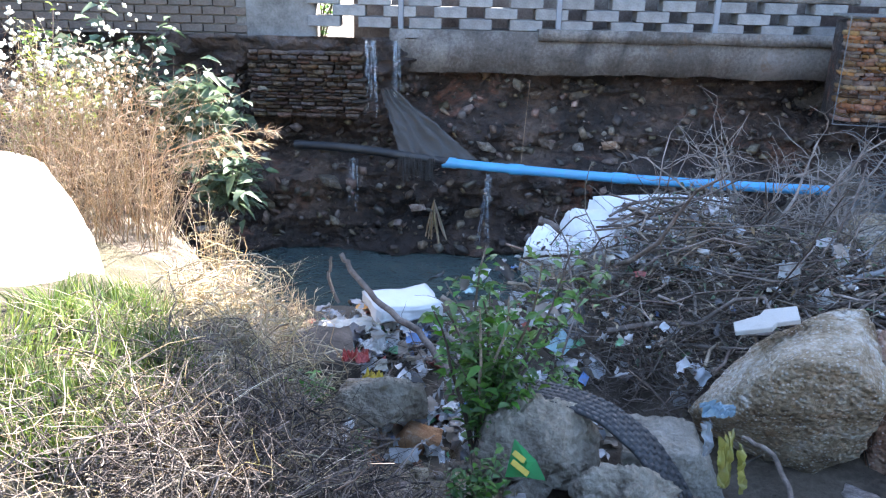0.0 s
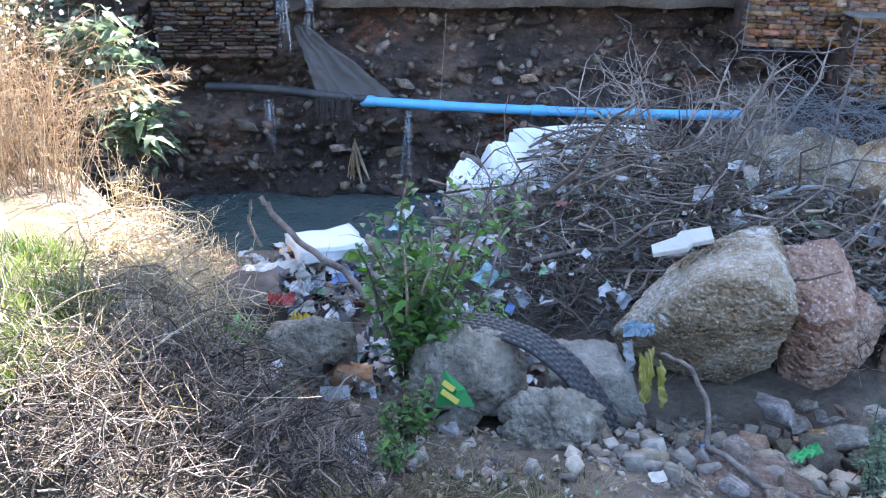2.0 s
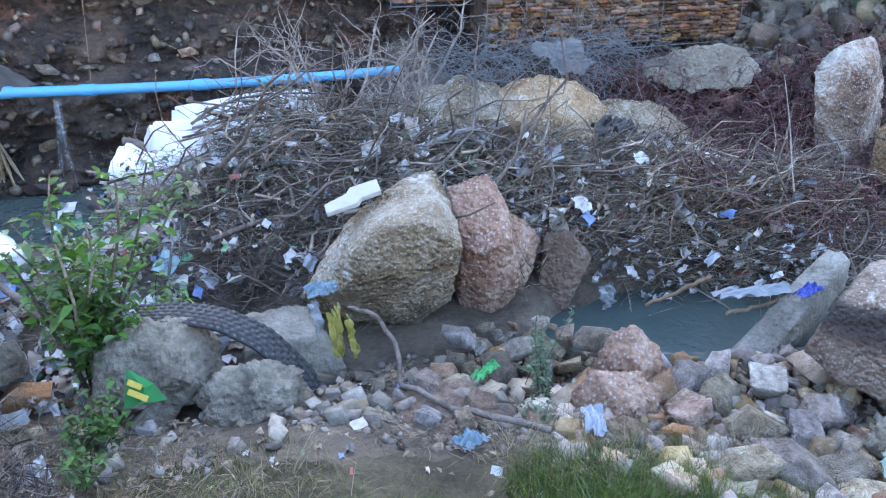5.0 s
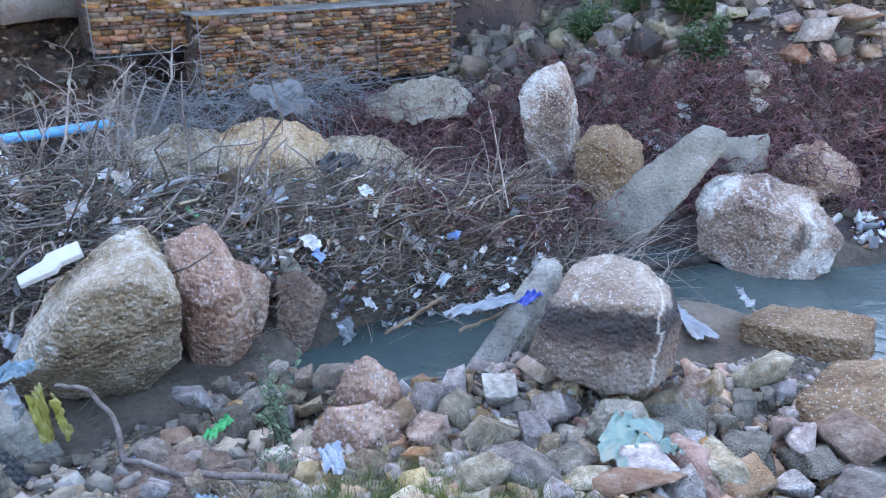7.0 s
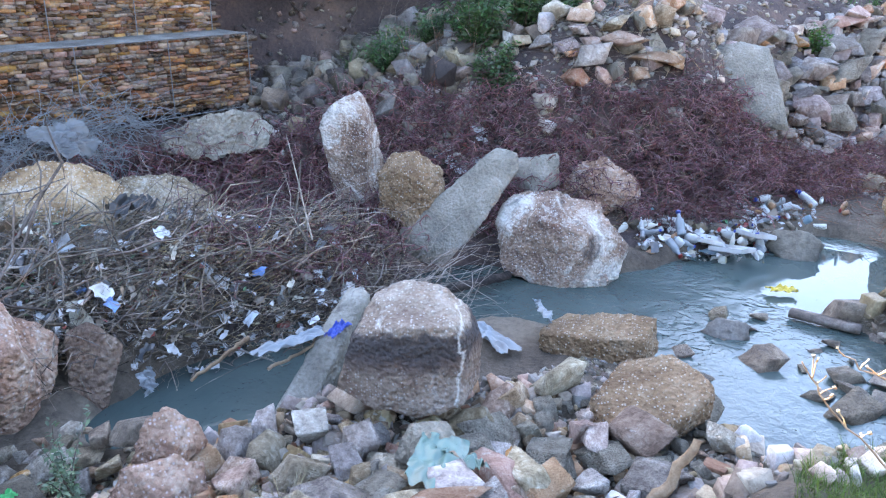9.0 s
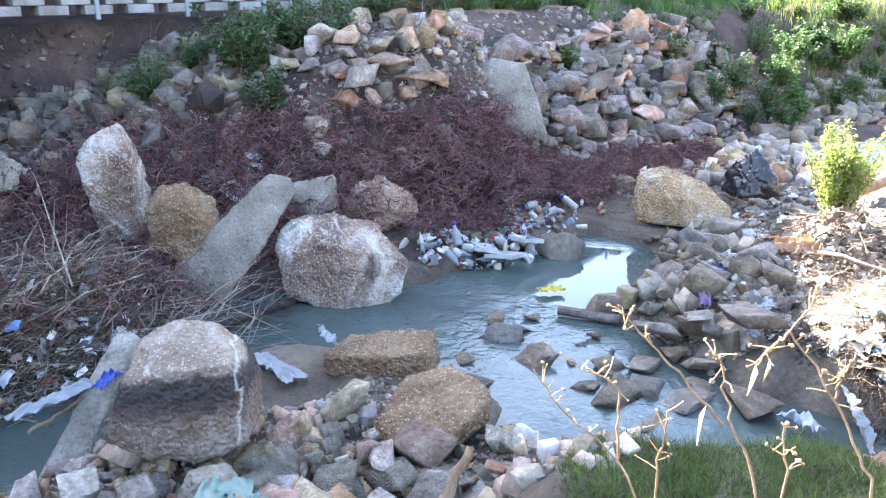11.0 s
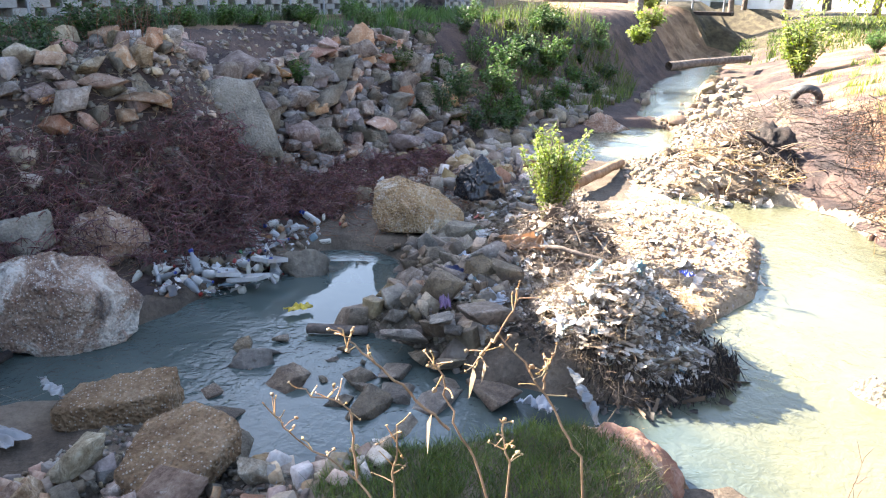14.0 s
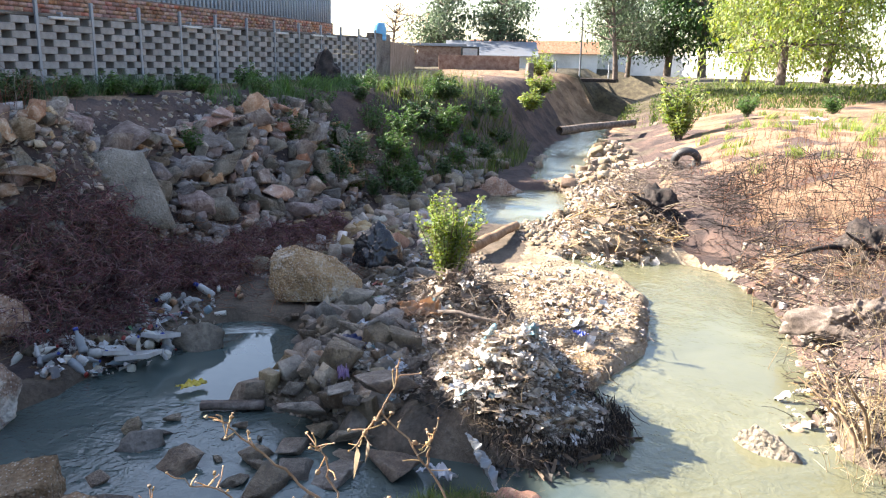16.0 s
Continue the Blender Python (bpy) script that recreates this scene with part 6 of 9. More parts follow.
for f_ in (0.0, 0.19, 0.47, 0.72):
    c_ = np.array((0.02, 7.95, 0.95)) * (1 - f_) + np.array((3.5, 7.1, 0.97)) * f_ - np.array((0, 0, 0.12 * f_ * (1 - f_)))
    d_ = np.array((3.48, -0.85, 0.02)) / 3.58
    part("coupling", tubes([(np.array([c_ - d_ * 0.07, c_ + d_ * 0.07]), np.array([0.055, 0.055]))], 18), M["pipe"], pipe, "blue pipe coupling")
tube_thing("black_hose", np.concatenate([bez((-1.55, 8.05, 1.08), (-0.5, 7.95, 1.02), 8, -0.02), bez((-0.35, 7.95, 1.0), (0.1, 7.95, 0.95), 5)]), 0.045, "hdpe", "black plastic pipe feeding the blue one", "pipe")
tube_thing("grey_conduit", np.array([[2.62, 5.02, 0.84], [2.75, 5.04, 0.92], [2.95, 5.05, 0.97], [3.15, 5.06, 0.97], [3.25, 5.0, 0.82]]), 0.022, "conduit", "bent grey conduit sticking from the dam", "conduit", 10)

g7 = np.random.default_rng(77)


def strands(n, p0, p1, fall, spread, r, gen):
    out = []
    for k in range(n):
        f = gen.uniform(0, 1)
        a = np.array(p0) * (1 - f) + np.array(p1) * f + gen.normal(0, spread, 3) * np.array([1, 0.6, 0.2])
        L = fall * gen.uniform(0.3, 1.15)
        P = wander(a, (gen.normal(0, 0.02), gen.normal(-0.03, 0.02), -1), L, 6, 0.03, 0.0, gen)
        out.append((P, np.full(6, r) * gen.uniform(0.5, 1.3)))
    return out


def water_fall_mat():
    m, t, b = nodes_of("falling_water")
    b.inputs["Base Color"].default_value = (0.7, 0.75, 0.8, 1)
    b.inputs["Roughness"].default_value = 0.12
    b.inputs["Alpha"].default_value = 0.3
    return m


M["fall"] = water_fall_mat()
stuff("waterfall", tubes(strands(22, (-0.84, 8.3, 2.1), (-0.74, 8.3, 2.1), 0.7, 0.015, 0.002, g7) + strands(18, (-0.58, 8.3, 2.1), (-0.5, 8.3, 2.1), 0.5, 0.015, 0.0014, g7), 4), M["fall"], "thin white stream of water spilling from the outfall", "waterfall")
stuff("waterfall", tubes(strands(12, (-0.98, 8.0, 0.97), (-0.93, 7.98, 0.97), 0.5, 0.012, 0.0016, g7), 5), M["fall"], "thin trickle of water below the black pipe", "waterfall")
stuff("waterfall", tubes(strands(14, (0.4, 7.9, 0.86), (0.44, 7.88, 0.86), 0.75, 0.012, 0.0016, g7), 5), M["fall"], "thin trickle of water below the blue pipe", "waterfall")


def drape(name, corners, n, seed, wave, material, label, category, hang=0.0, thick=0.006):
    """A cloth spanned between four corners, with folds."""
    a, b_, c, d = (np.array(v, float) for v in corners)
    u, v = np.meshgrid(np.linspace(0, 1, n), np.linspace(0, 1, n))
    u, v = u.ravel()[:, None], v.ravel()[:, None]
    P = a * (1 - u) * (1 - v) + b_ * u * (1 - v) + c * u * v + d * (1 - u) * v
    nz_ = lump(np.concatenate([u * 2.2, v * 2.2, 0 * u], 1), seed, 1.5, 4)
    nrm = np.cross(b_ - a, d - a)
    nrm /= np.linalg.norm(nrm) + 1e-9
    folds = np.sin(u[:, 0] * 26 + 3 * nz_)
    P = P + nrm * (wave * (nz_ + 0.35 * folds))[:, None]
    P[:, 2] -= hang * (4 * u * (1 - u) * v)[:, 0]
    P[:, :2] += np.random.default_rng(seed).normal(0, wave * 0.12, (n * n, 2))
    i = (np.arange(n - 1)[:, None] * n + np.arange(n - 1)[None]).ravel()
    F = np.stack([i, i + 1, i + n + 1, i + n], 1)
    ob = thing(name, (P, F), M[material], label, category)
    return ob


drape("hanging_cloth", [(-0.7, 8.3, 1.62), (-0.55, 8.3, 1.62), (0.3, 7.95, 1.0), (-0.45, 7.9, 0.95)], 26, 5, 0.05, "cloth", "grey matted cloth draped from the outfall over the pipe", "cloth")
stuff("hanging_fringe", tubes(strands(90, (-0.5, 7.92, 1.0), (-0.15, 7.9, 1.0), 0.22, 0.05, 0.004, g7), 3), M["cloth"], "frayed fringe of the matted cloth", "cloth")
stuff("root_tuft", tubes([(wander((-0.13, 7.98, 0.55), (0.1 * g7.normal(), 0.05 * g7.normal(), -1), 0.5, 6, 0.05, 0, g7), np.linspace(0.004, 0.01, 6)) for _ in range(26)], 4), M["twigpale"], "pale tuft of roots hanging over the pool", "roots")
drape("stretched_string", [(0.82, 8.3, 1.75), (0.826, 8.3, 1.75), (0.73, 7.85, 0.98), (0.724, 7.85, 0.98)], 4, 3, 0.0, "twigpale", "thin pale string hanging to the pipe", "string")

# stones lodged in the face
for k_, (x_, z_, w_) in enumerate([(0.4, 1.02, 0.2), (0.75, 0.98, 0.16), (1.05, 1.03, 0.26), (1.4, 1.0, 0.18), (1.75, 1.02, 0.24), (2.2, 1.0, 0.2), (0.95, 1.5, 0.2), (-0.1, 1.86, 0.22), (1.5, 1.62, 0.22), (-1.2, 0.7, 0.24), (-1.7, 0.5, 0.2), (-2.2, 1.0, 0.3), (-1.9, 1.62, 0.34), (-0.3, 0.45, 0.2), (0.3, 0.35, 0.24)]):
    ob_ = new("ledge_stone", STONE["rubble"][k_ % 9])
    yy_ = float(fy[int((z_ + 0.4) / 2.52 * (nz - 1)), int((x_ + 6.0) / 10.9 * (nx - 1))]) - 0.03
    ob_.matrix_world = pose(x_, yy_, z_ + 0.02, 10 * (k_ % 3), 8, 40 * k_) @ Matrix.Diagonal((w_, w_ * 0.8, w_ * 0.75, 1))
    tagged(ob_, "stone lodged in the eroded rock face", "stone", "stones in the rock face")
g8 = np.random.default_rng(5)
n_ = 2000
fxs, fzs = g8.uniform(-4.5, 4.2, n_), g8.uniform(0.05, 1.75, n_)
fys = np.array([fy[int((b + 0.4) / 2.52 * (nz - 1)), int((a + 6.0) / 10.9 * (nx - 1))] for a, b in zip(fxs, fzs)])
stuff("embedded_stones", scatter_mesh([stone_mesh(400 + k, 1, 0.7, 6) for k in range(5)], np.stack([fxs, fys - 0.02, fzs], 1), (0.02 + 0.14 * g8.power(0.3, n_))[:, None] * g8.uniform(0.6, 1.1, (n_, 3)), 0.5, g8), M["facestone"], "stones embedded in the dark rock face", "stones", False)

# ---- polystyrene ----
def foam(name, x, y, z, sx, sy, sz, rx, ry, rz, label, seed):
    bm = bmesh.new()
    bmesh.ops.create_cube(bm, size=1.0, matrix=Matrix.Diagonal((sx, sy, sz, 1)))
    bmesh.ops.bevel(bm, geom=bm.edges[:], offset=min(sx, sy, sz) * 0.12, segments=2, affect="EDGES")
    bmesh.ops.subdivide_edges(bm, edges=[e for e in bm.edges if e.calc_length() > 0.06], cuts=9, use_grid_fill=True)
    for v in bm.verts:
        v.co += v.co.normalized() * 0.03 * noise.fractal(v.co * 6 + Vector((seed, 0, 0)), 0.9, 2, 4)
        v.co.z += 0.05 * noise.noise(v.co * 2.2 + Vector((0, seed, 0)))
    return thing(name, bm, M["foam"], label, "polystyrene", pose(x, y, z, rx, ry, rz), "polystyrene blocks in the dam")


foam("foam_block", 1.72, 6.3, 0.8, 1.15, 0.55, 0.3, 42, -4, -14, "long white polystyrene block lodged in branches", 1)
foam("foam_block", 1.22, 5.95, 0.8, 0.6, 0.5, 0.28, 25, 10, 10, "broken white polystyrene block in the dam", 2)
foam("foam_block", 0.81, 5.8, 0.72, 0.46, 0.34, 0.34, 24, 14, -30, "chunky white polystyrene lump by the pool", 3)
foam("foam_block", -0.35, 5.6, 0.42, 0.5, 0.4, 0.12, 4, 3, 20, "flat white polystyrene sheet in the sun", 4)
fb = bmesh.new()
vs_ = [fb.verts.new(c) for c in ((-0.2, -0.1, 0), (0.02, -0.12, 0), (0.06, -0.07, 0), (0.2, -0.08, 0), (0.22, 0.1, 0), (0.02, 0.12, 0), (-0.02, 0.06, 0), (-0.19, 0.02, 0))]
face_ = fb.faces.new(vs_)
ext_ = bmesh.ops.extrude_face_region(fb, geom=[face_])
bmesh.ops.translate(fb, verts=[v for v in ext_["geom"] if isinstance(v, bmesh.types.BMVert)], vec=(0, 0, 0.035))
bmesh.ops.bevel(fb, geom=fb.edges[:], offset=0.005, segments=1, affect="EDGES")
thing("foam_board", fb, M["foamdirty"], "broken white polystyrene board resting on the boulder", "polystyrene", pose(1.72, 4.08, 1.0, 5, -16, facing(1.66, 3.95) + 8) @ Matrix.Scale(0.86, 4), smooth=False)

# ---- strip of tyre tread ----
def tread_strip():
    """A peeled tread: an arched strip with rows of lugs."""
    t = np.linspace(0, 1, 60)
    k = np.linspace(0, 1, 7)
    path = np.stack([np.interp(t, k, v) for v in ([0.43, 0.63, 0.84, 1.02, 1.15, 1.215, 1.25], [3.98, 3.92, 3.82, 3.66, 3.5, 3.38, 3.3], [0.62, 0.61, 0.565, 0.47, 0.3, 0.14, 0.0])], 1)
    for _ in range(6):
        path[1:-1] = 0.25 * path[:-2] + 0.5 * path[1:-1] + 0.25 * path[2:]
    T = np.gradient(path, axis=0)
    T /= np.linalg.norm(T, axis=1, keepdims=True)
    S = np.stack([0.45 + 0.2 * t, 0.85 - 0.3 * t, 0.1 + 0.45 * t], 1)
    S -= (S * T).sum(1, keepdims=True) * T
    S /= np.linalg.norm(S, axis=1, keepdims=True)
    N = np.cross(T, S)
    N *= np.sign(N[:, 2:3] + 1e-6)
    return path, T, S, N


path_, T_, S_, N_ = tread_strip()
tread = tagged(new("tyre_tread"), "black peeled strip of truck tyre tread draped over stones", "tyre tread")
sec = [(-0.085, -0.006), (-0.08, 0.008), (0.08, 0.008), (0.085, -0.006)]
V_ = np.stack([path_ + S_ * a + N_ * b_ for a, b_ in sec], 1).reshape(-1, 3)
i_ = np.arange(59)[:, None] * 4
part("carcass", (V_, np.concatenate([i_ + np.array([[k, (k + 1) % 4, 4 + (k + 1) % 4, 4 + k]]) for k in range(4)])), M["rubber"], tread, smooth=False)
lug = []
for k in range(0, 58, 2):
    for row, a in enumerate((-0.07, -0.042, -0.014, 0.014, 0.042, 0.07)):
        f = k + (1.0 if row % 2 else 0)
        j = min(58, int(f))
        c = path_[j] + (f - j) * (path_[min(59, j + 1)] - path_[j]) + S_[j] * a + N_[j] * 0.011
        m = Matrix((T_[j], S_[j], N_[j])).transposed()
        P = CV * np.array([0.034, 0.024, 0.003]) - np.array([0, 0, 0.0035])
        sk = P.copy()
        sk[:, 0] += P[:, 1] * (0.25 if row % 2 else -0.25)
        lug.append((sk @ np.array(m).T + c, CF))
part("tread_pattern", join(lug), M["rubber"], tread, "worn rubber tread lugs", False)["kind"] = "stuff"

# ---- rags, bags and bottles ----
SHEETS = [sheet(900 + k, 25, 1.0, 0.8, 0.17, 3.4) for k in range(8)]


def scrap(name, x, y, z, w, d, h, color, label, category="litter", yaw=0.0, pitch=0.0, roll=0.0, k=0, group=""):
    """A crumpled piece of film or cloth."""
    A, F = SHEETS[k % 8]
    me = mesh_fast(name, A * np.array([w, d, h]), F)
    return thing(name, me, M["lit_" + color] if "lit_" + color in M else M[color], label, category, pose(x, y, z, pitch, roll, yaw), group)


scrap("teal_rag", 3.3, 1.42, 0.4, 0.46, 0.32, 0.2, "teal", "crumpled teal plastic netting draped over rocks", "rag", 20, 12, 0, 0)
scrap("teal_rag", 3.42, 1.36, 0.36, 0.26, 0.2, 0.3, "teal", "torn end of a teal plastic net", "rag", 80, 25, 0, 3)
scrap("blue_rag", 4.2, 2.74, 0.4, 0.24, 0.12, 0.22, "blue", "bright blue plastic rag on a kerb", "rag", 10, 0, 0, 1)
scrap("grey_rag", 3.95, 2.95, 0.36, 0.5, 0.14, 0.2, "clear", "dirty grey twisted plastic strip", "rag", -15, 0, 0, 2)
scrap("clear_sheet", 5.4, 1.78, 0.28, 0.42, 0.3, 0.3, "clear", "stiff translucent plastic sheet by the stone beam", "plastic sheet", 30, 50, 10, 4)
scrap("clear_sheet", 5.1, 2.05, 0.16, 0.5, 0.22, 0.2, "clear", "translucent plastic sheet lying in the shallows", "plastic sheet", 60, 5, 0, 5)
boulder("black_bag", 10.6, -1.5, 0.3, [(-0.35, 0, 0), (-0.3, 0.05, 0.3), (0.02, 0.05, 0.62), (0.12, 0.05, 0.5), (0.4, 0.0, 0.0), (0.0, -0.25, 0.0), (0.0, 0.3, 0.1), (0.3, -0.1, 0.25)], "blackbag", "shiny black rubbish bag on the bank", 70, 5, 7, 0.03, 3.0)["category"] = "rubbish bag"
scrap("brown_sacking", 8.0, -1.72, 0.5, 0.55, 0.3, 0.5, "brown", "brown sacking caught on the driftwood", "sack", -60, 25, 10, 1)
scrap("yellow_bag", 7.45, 0.42, 0.04, 0.26, 0.14, 0.24, "yellow", "yellow plastic bag trailing in the pond", "plastic bag", 120, 0, 0, 0)
scrap("purple_bag", 6.82, -0.9, 0.32, 0.15, 0.12, 0.5, "purple", "small crumpled purple bag among stones", "plastic bag", 0, 0, 0, 3)
scrap("blue_rag", 1.3, 3.5, 0.78, 0.16, 0.1, 0.3, "paleblue", "pale blue rag hanging at the boulder's foot", "rag", 0, 30, 0, 5, "rags at the boulder")
scrap("white_rag", 1.24, 3.46, 0.66, 0.1, 0.26, 0.2, "clear", "whitish strip of film hanging at the boulder", "rag", 40, 80, 0, 4, "rags at the boulder")
scrap("olive_rag", 1.33, 3.42, 0.56, 0.08, 0.34, 0.2, "olive", "olive green strip of cloth hanging down", "rag", 20, 82, 0, 2, "rags at the boulder")
scrap("olive_rag", 1.4, 3.4, 0.52, 0.08, 0.32, 0.2, "olive", "second olive strip of cloth hanging down", "rag", 60, 80, 0, 6, "rags at the boulder")
scrap("green_strap", 2.0, 2.98, 0.36, 0.2, 0.08, 0.2, "green", "green and white torn packet on a flat rock", "packet", 20, 0, 0, 3)
scrap("white_bag", -0.52, 3.1, gz(-0.52, 3.1) + 0.06, 0.26, 0.08, 0.35, "white", "white twisted plastic strip in the grass", "plastic bag", 70, 0, 0, 5)
scrap("white_bag", -0.22, 2.87, gz(-0.22, 2.87) + 0.05, 0.2, 0.16, 0.3, "clear", "pale plastic bag in the grass", "plastic bag", 10, 0, 0, 1)
scrap("white_bag", -0.15, 3.08, gz(-0.15, 3.08) + 0.1, 0.1, 0.2, 0.35, "white", "crumpled white wrapper in the grass", "plastic bag", 20, 50, 0, 2)
scrap("blue_bag", 1.62, 2.5, 0.38, 0.18, 0.14, 0.3, "paleblue", "pale blue wrapper on the bank", "plastic bag", 10, 0, 0, 4)
scrap("grey_bag", 2.2, 2.32, 0.4, 0.22, 0.14, 0.3, "grey", "grey film scrap at a branch", "plastic bag", 60, 0, 0, 6)
scrap("hanging_bag", -0.5, 4.85, 0.5, 0.12, 0.3, 0.35, "white", "white plastic bag hanging from a branch", "plastic bag", 60, 80, 0, 7)
scrap("red_cloth", -0.62, 4.75, 0.38, 0.18, 0.14, 0.4, "red", "red cloth under the branches", "cloth", 0, 0, 0, 0)
scrap("yellow_wrapper", -0.5, 4.62, 0.3, 0.12, 0.1, 0.4, "yellow", "yellow and blue wrapper in the litter", "wrapper", 0, 0, 0, 2)
scrap("black_cloth", 4.3, 4.82, 0.86, 0.42, 0.3, 0.5, "black", "black crumpled cloth on the dam", "cloth", 0, 15, 0, 6)
scrap("pale_bag", 4.5, 4.6, 0.74, 0.4, 0.24, 0.35, "clear", "pale torn bag below the black cloth", "plastic bag", 40, 20, 0, 1)
scrap("pool_bag", 3.3, 3.58, 0.2, 0.12, 0.2, 0.3, "clear", "greyish bag hanging into the pool", "plastic bag", 10, 70, 0, 3)
scrap("blue_scrap", 7.75, -3.3, 0.28, 0.14, 0.12, 0.2, "blue", "bright blue plastic scrap on the silt bar", "plastic scrap", 20, 0, 0, 3)
scrap("white_sack", 5.3, -1.75, 0.3, 0.36, 0.36, 0.4, "clear", "grey round film sack beside the orange rock", "plastic bag", 0, 60, 0, 5)
scrap("grey_film", 5.5, -1.5, 0.1, 0.3, 0.3, 0.4, "grey", "dark wet film in the shallows", "plastic sheet", 50, 20, 0, 4)

# crisp packet: yellow and green, with plain bars for its print
cp = tagged(new("crisp_packet"), "green and yellow crisp packet caught in dry grass", "packet")
cp.matrix_world = pose(0.36, 3.36, 0.56, 55, 0, facing(0.36, 3.36) - 20)
cb = bmesh.new()
cv_ = [cb.verts.new(c) for c in ((-0.1, -0.09, 0.0), (0.1, -0.06, 0.015), (0.0, 0.0, 0.03), (-0.09, 0.1, 0.0), (0.04, 0.02, 0.02), (-0.02, -0.07, 0.02))]
for f in ((0, 5, 2, 3), (5, 1, 4, 2), (2, 4, 3)):
    cb.faces.new([cv_[i] for i in f])
bmesh.ops.solidify(cb, geom=cb.faces[:], thickness=0.004)
part("film", cb, M["lit_green"], cp, "glossy green film", False)
for k_, (a_, b_, w_) in enumerate(((-0.045, 0.02, 0.07), (-0.03, -0.03, 0.1))):
    part("print_bar", box_bm(w_, 0.028, 0.003, 0.001), M["lit_yellow"], cp, "yellow printed bar", False, pose(a_, b_, 0.03, 0, 0, -25))


def bottle_mesh(r, h, neck):
    prof = [(0.0, 0.0), (r * 0.9, 0.0), (r, 0.02), (r, h * 0.2), (r * 0.94, h * 0.22), (r, h * 0.25), (r, h * 0.6), (neck, h * 0.84), (neck, h * 0.97), (0.0, h * 0.97)]
    n = 14
    a = np.linspace(0, 2 * np.pi, n, endpoint=False)
    V = np.concatenate([np.stack([p * np.cos(a), p * np.sin(a), np.full(n, z)], 1) for p, z in prof])
    i = np.arange(len(prof) - 1)[:, None] * n
    j = np.arange(n)[None]
    return V, np.stack([i + j, i + (j + 1) % n, i + n + (j + 1) % n, i + n + j], -1).reshape(-1, 4)


BOTTLE = {k: mesh_fast("bottle", *bottle_mesh(*v)) for k, v in {"soda": (0.034, 0.22, 0.013), "milk": (0.052, 0.24, 0.022), "tub": (0.05, 0.1, 0.046), "can": (0.033, 0.115, 0.028)}.items()}
CAPM = mesh_fast("cap", *bottle_mesh(0.017, 0.02, 0.016))


gb = np.random.default_rng(21)


def bottle(kind, x, y, z, rx, rz, color, label, cap="blue"):
    key = kind + color
    if key not in BOTTLE:
        BOTTLE[key] = BOTTLE[kind].copy()
        BOTTLE[key].materials.append(M["lit_" + color])
        BOTTLE[key].polygons.foreach_set("use_smooth", np.ones(len(BOTTLE[key].polygons), bool))
    ob = tagged(new("plastic_bottle" if kind in ("soda", "milk") else "plastic_tub"), "", "bottle" if kind in ("soda", "milk") else "tub", "bottles washed against the bank")
    ob["label"] = label
    ob.matrix_world = pose(x, y, z, rx, 0, rz)
    squash = float(gb.uniform(0.55, 1.0))
    ob.matrix_world = ob.matrix_world @ Matrix.Diagonal((0.85 * squash, 0.85, float(gb.uniform(0.6, 1.0)), 1))
    o = new("body", BOTTLE[key])
    o.parent = ob
    if kind in ("soda", "milk"):
        h, r = (0.22, 0.013) if kind == "soda" else (0.24, 0.022)
        key2 = "cap" + cap
        if key2 not in BOTTLE:
            BOTTLE[key2] = CAPM.copy()
            BOTTLE[key2].materials.append(M["lit_" + cap])
        c = new("cap", BOTTLE[key2])
        c.parent = ob
        c.matrix_local = Matrix.Translation((0, 0, h * 0.95)) @ Matrix.Scale(r / 0.013, 4)
    return ob


ARC = np.array([(7.85, 2.05), (7.95, 1.6), (8.05, 1.2), (8.35, 0.92), (9.0, 0.85), (9.6, 0.7), (9.75, 0.2)])
for k_ in range(72):
    f = gb.uniform(0, 1) * 6
    x_, y_ = (float(np.interp(f, range(7), ARC[:, i])) + gb.normal(0, 0.16) for i in (0, 1))
    kind_ = ("soda", "milk", "tub", "can", "soda")[int(gb.integers(0, 5))]
    col_ = ("white", "offwhite", "clear", "white", "paleblue", "offwhite", "white", "brown", "offwhite")[int(gb.integers(0, 9))]
    word = {"soda": "crushed {} plastic drinks bottle in the litter line", "milk": "dented {} plastic milk bottle in the litter line", "tub": "{} plastic tub in the litter line", "can": "{} drinks can in the litter line"}[kind_]
    nice = {"white": "white", "clear": "clear", "paleblue": "pale blue", "offwhite": "off-white", "green": "green", "grey": "grey", "brown": "brown"}[col_]
    bottle(kind_, x_, y_, max(gz(x_, y_), -0.01) + gb.uniform(0.03, 0.1), 90 + gb.normal(0, 32), gb.uniform(0, 360), col_, word.format(nice), ("blue", "red", "white")[k_ % 3])


def tray(x, y, z, rz, label):
    bm = bmesh.new()
    bmesh.ops.create_cube(bm, size=1.0, matrix=Matrix.Diagonal((0.36, 0.24, 0.05, 1)))
    top = [f for f in bm.faces if f.normal.z > 0.9]
    r = bmesh.ops.inset_region(bm, faces=top, thickness=0.02)
    bmesh.ops.translate(bm, verts=top[0].verts[:], vec=(0, 0, -0.035))
    bmesh.ops.bevel(bm, geom=bm.edges[:], offset=0.006, segments=1, affect="EDGES")
    return thing("food_tray", bm, M["lit_white"], label, "tray", pose(x, y, z, 8, 10, rz), "food trays in the litter line", smooth=False)


tray(8.1, 1.22, 0.16, 20, "white foam food tray among bottles")
tray(8.0, 0.98, 0.14, 70, "upturned white foam food tray")
tray(8.45, 0.85, 0.18, 40, "cracked white foam food tray by the pond")

# crumpled scraps too many to count, on the dam, the mounds and the litter line
SC = [sheet(40 + k, 5, 1.0, 0.8, 0.35) for k in range(7)]


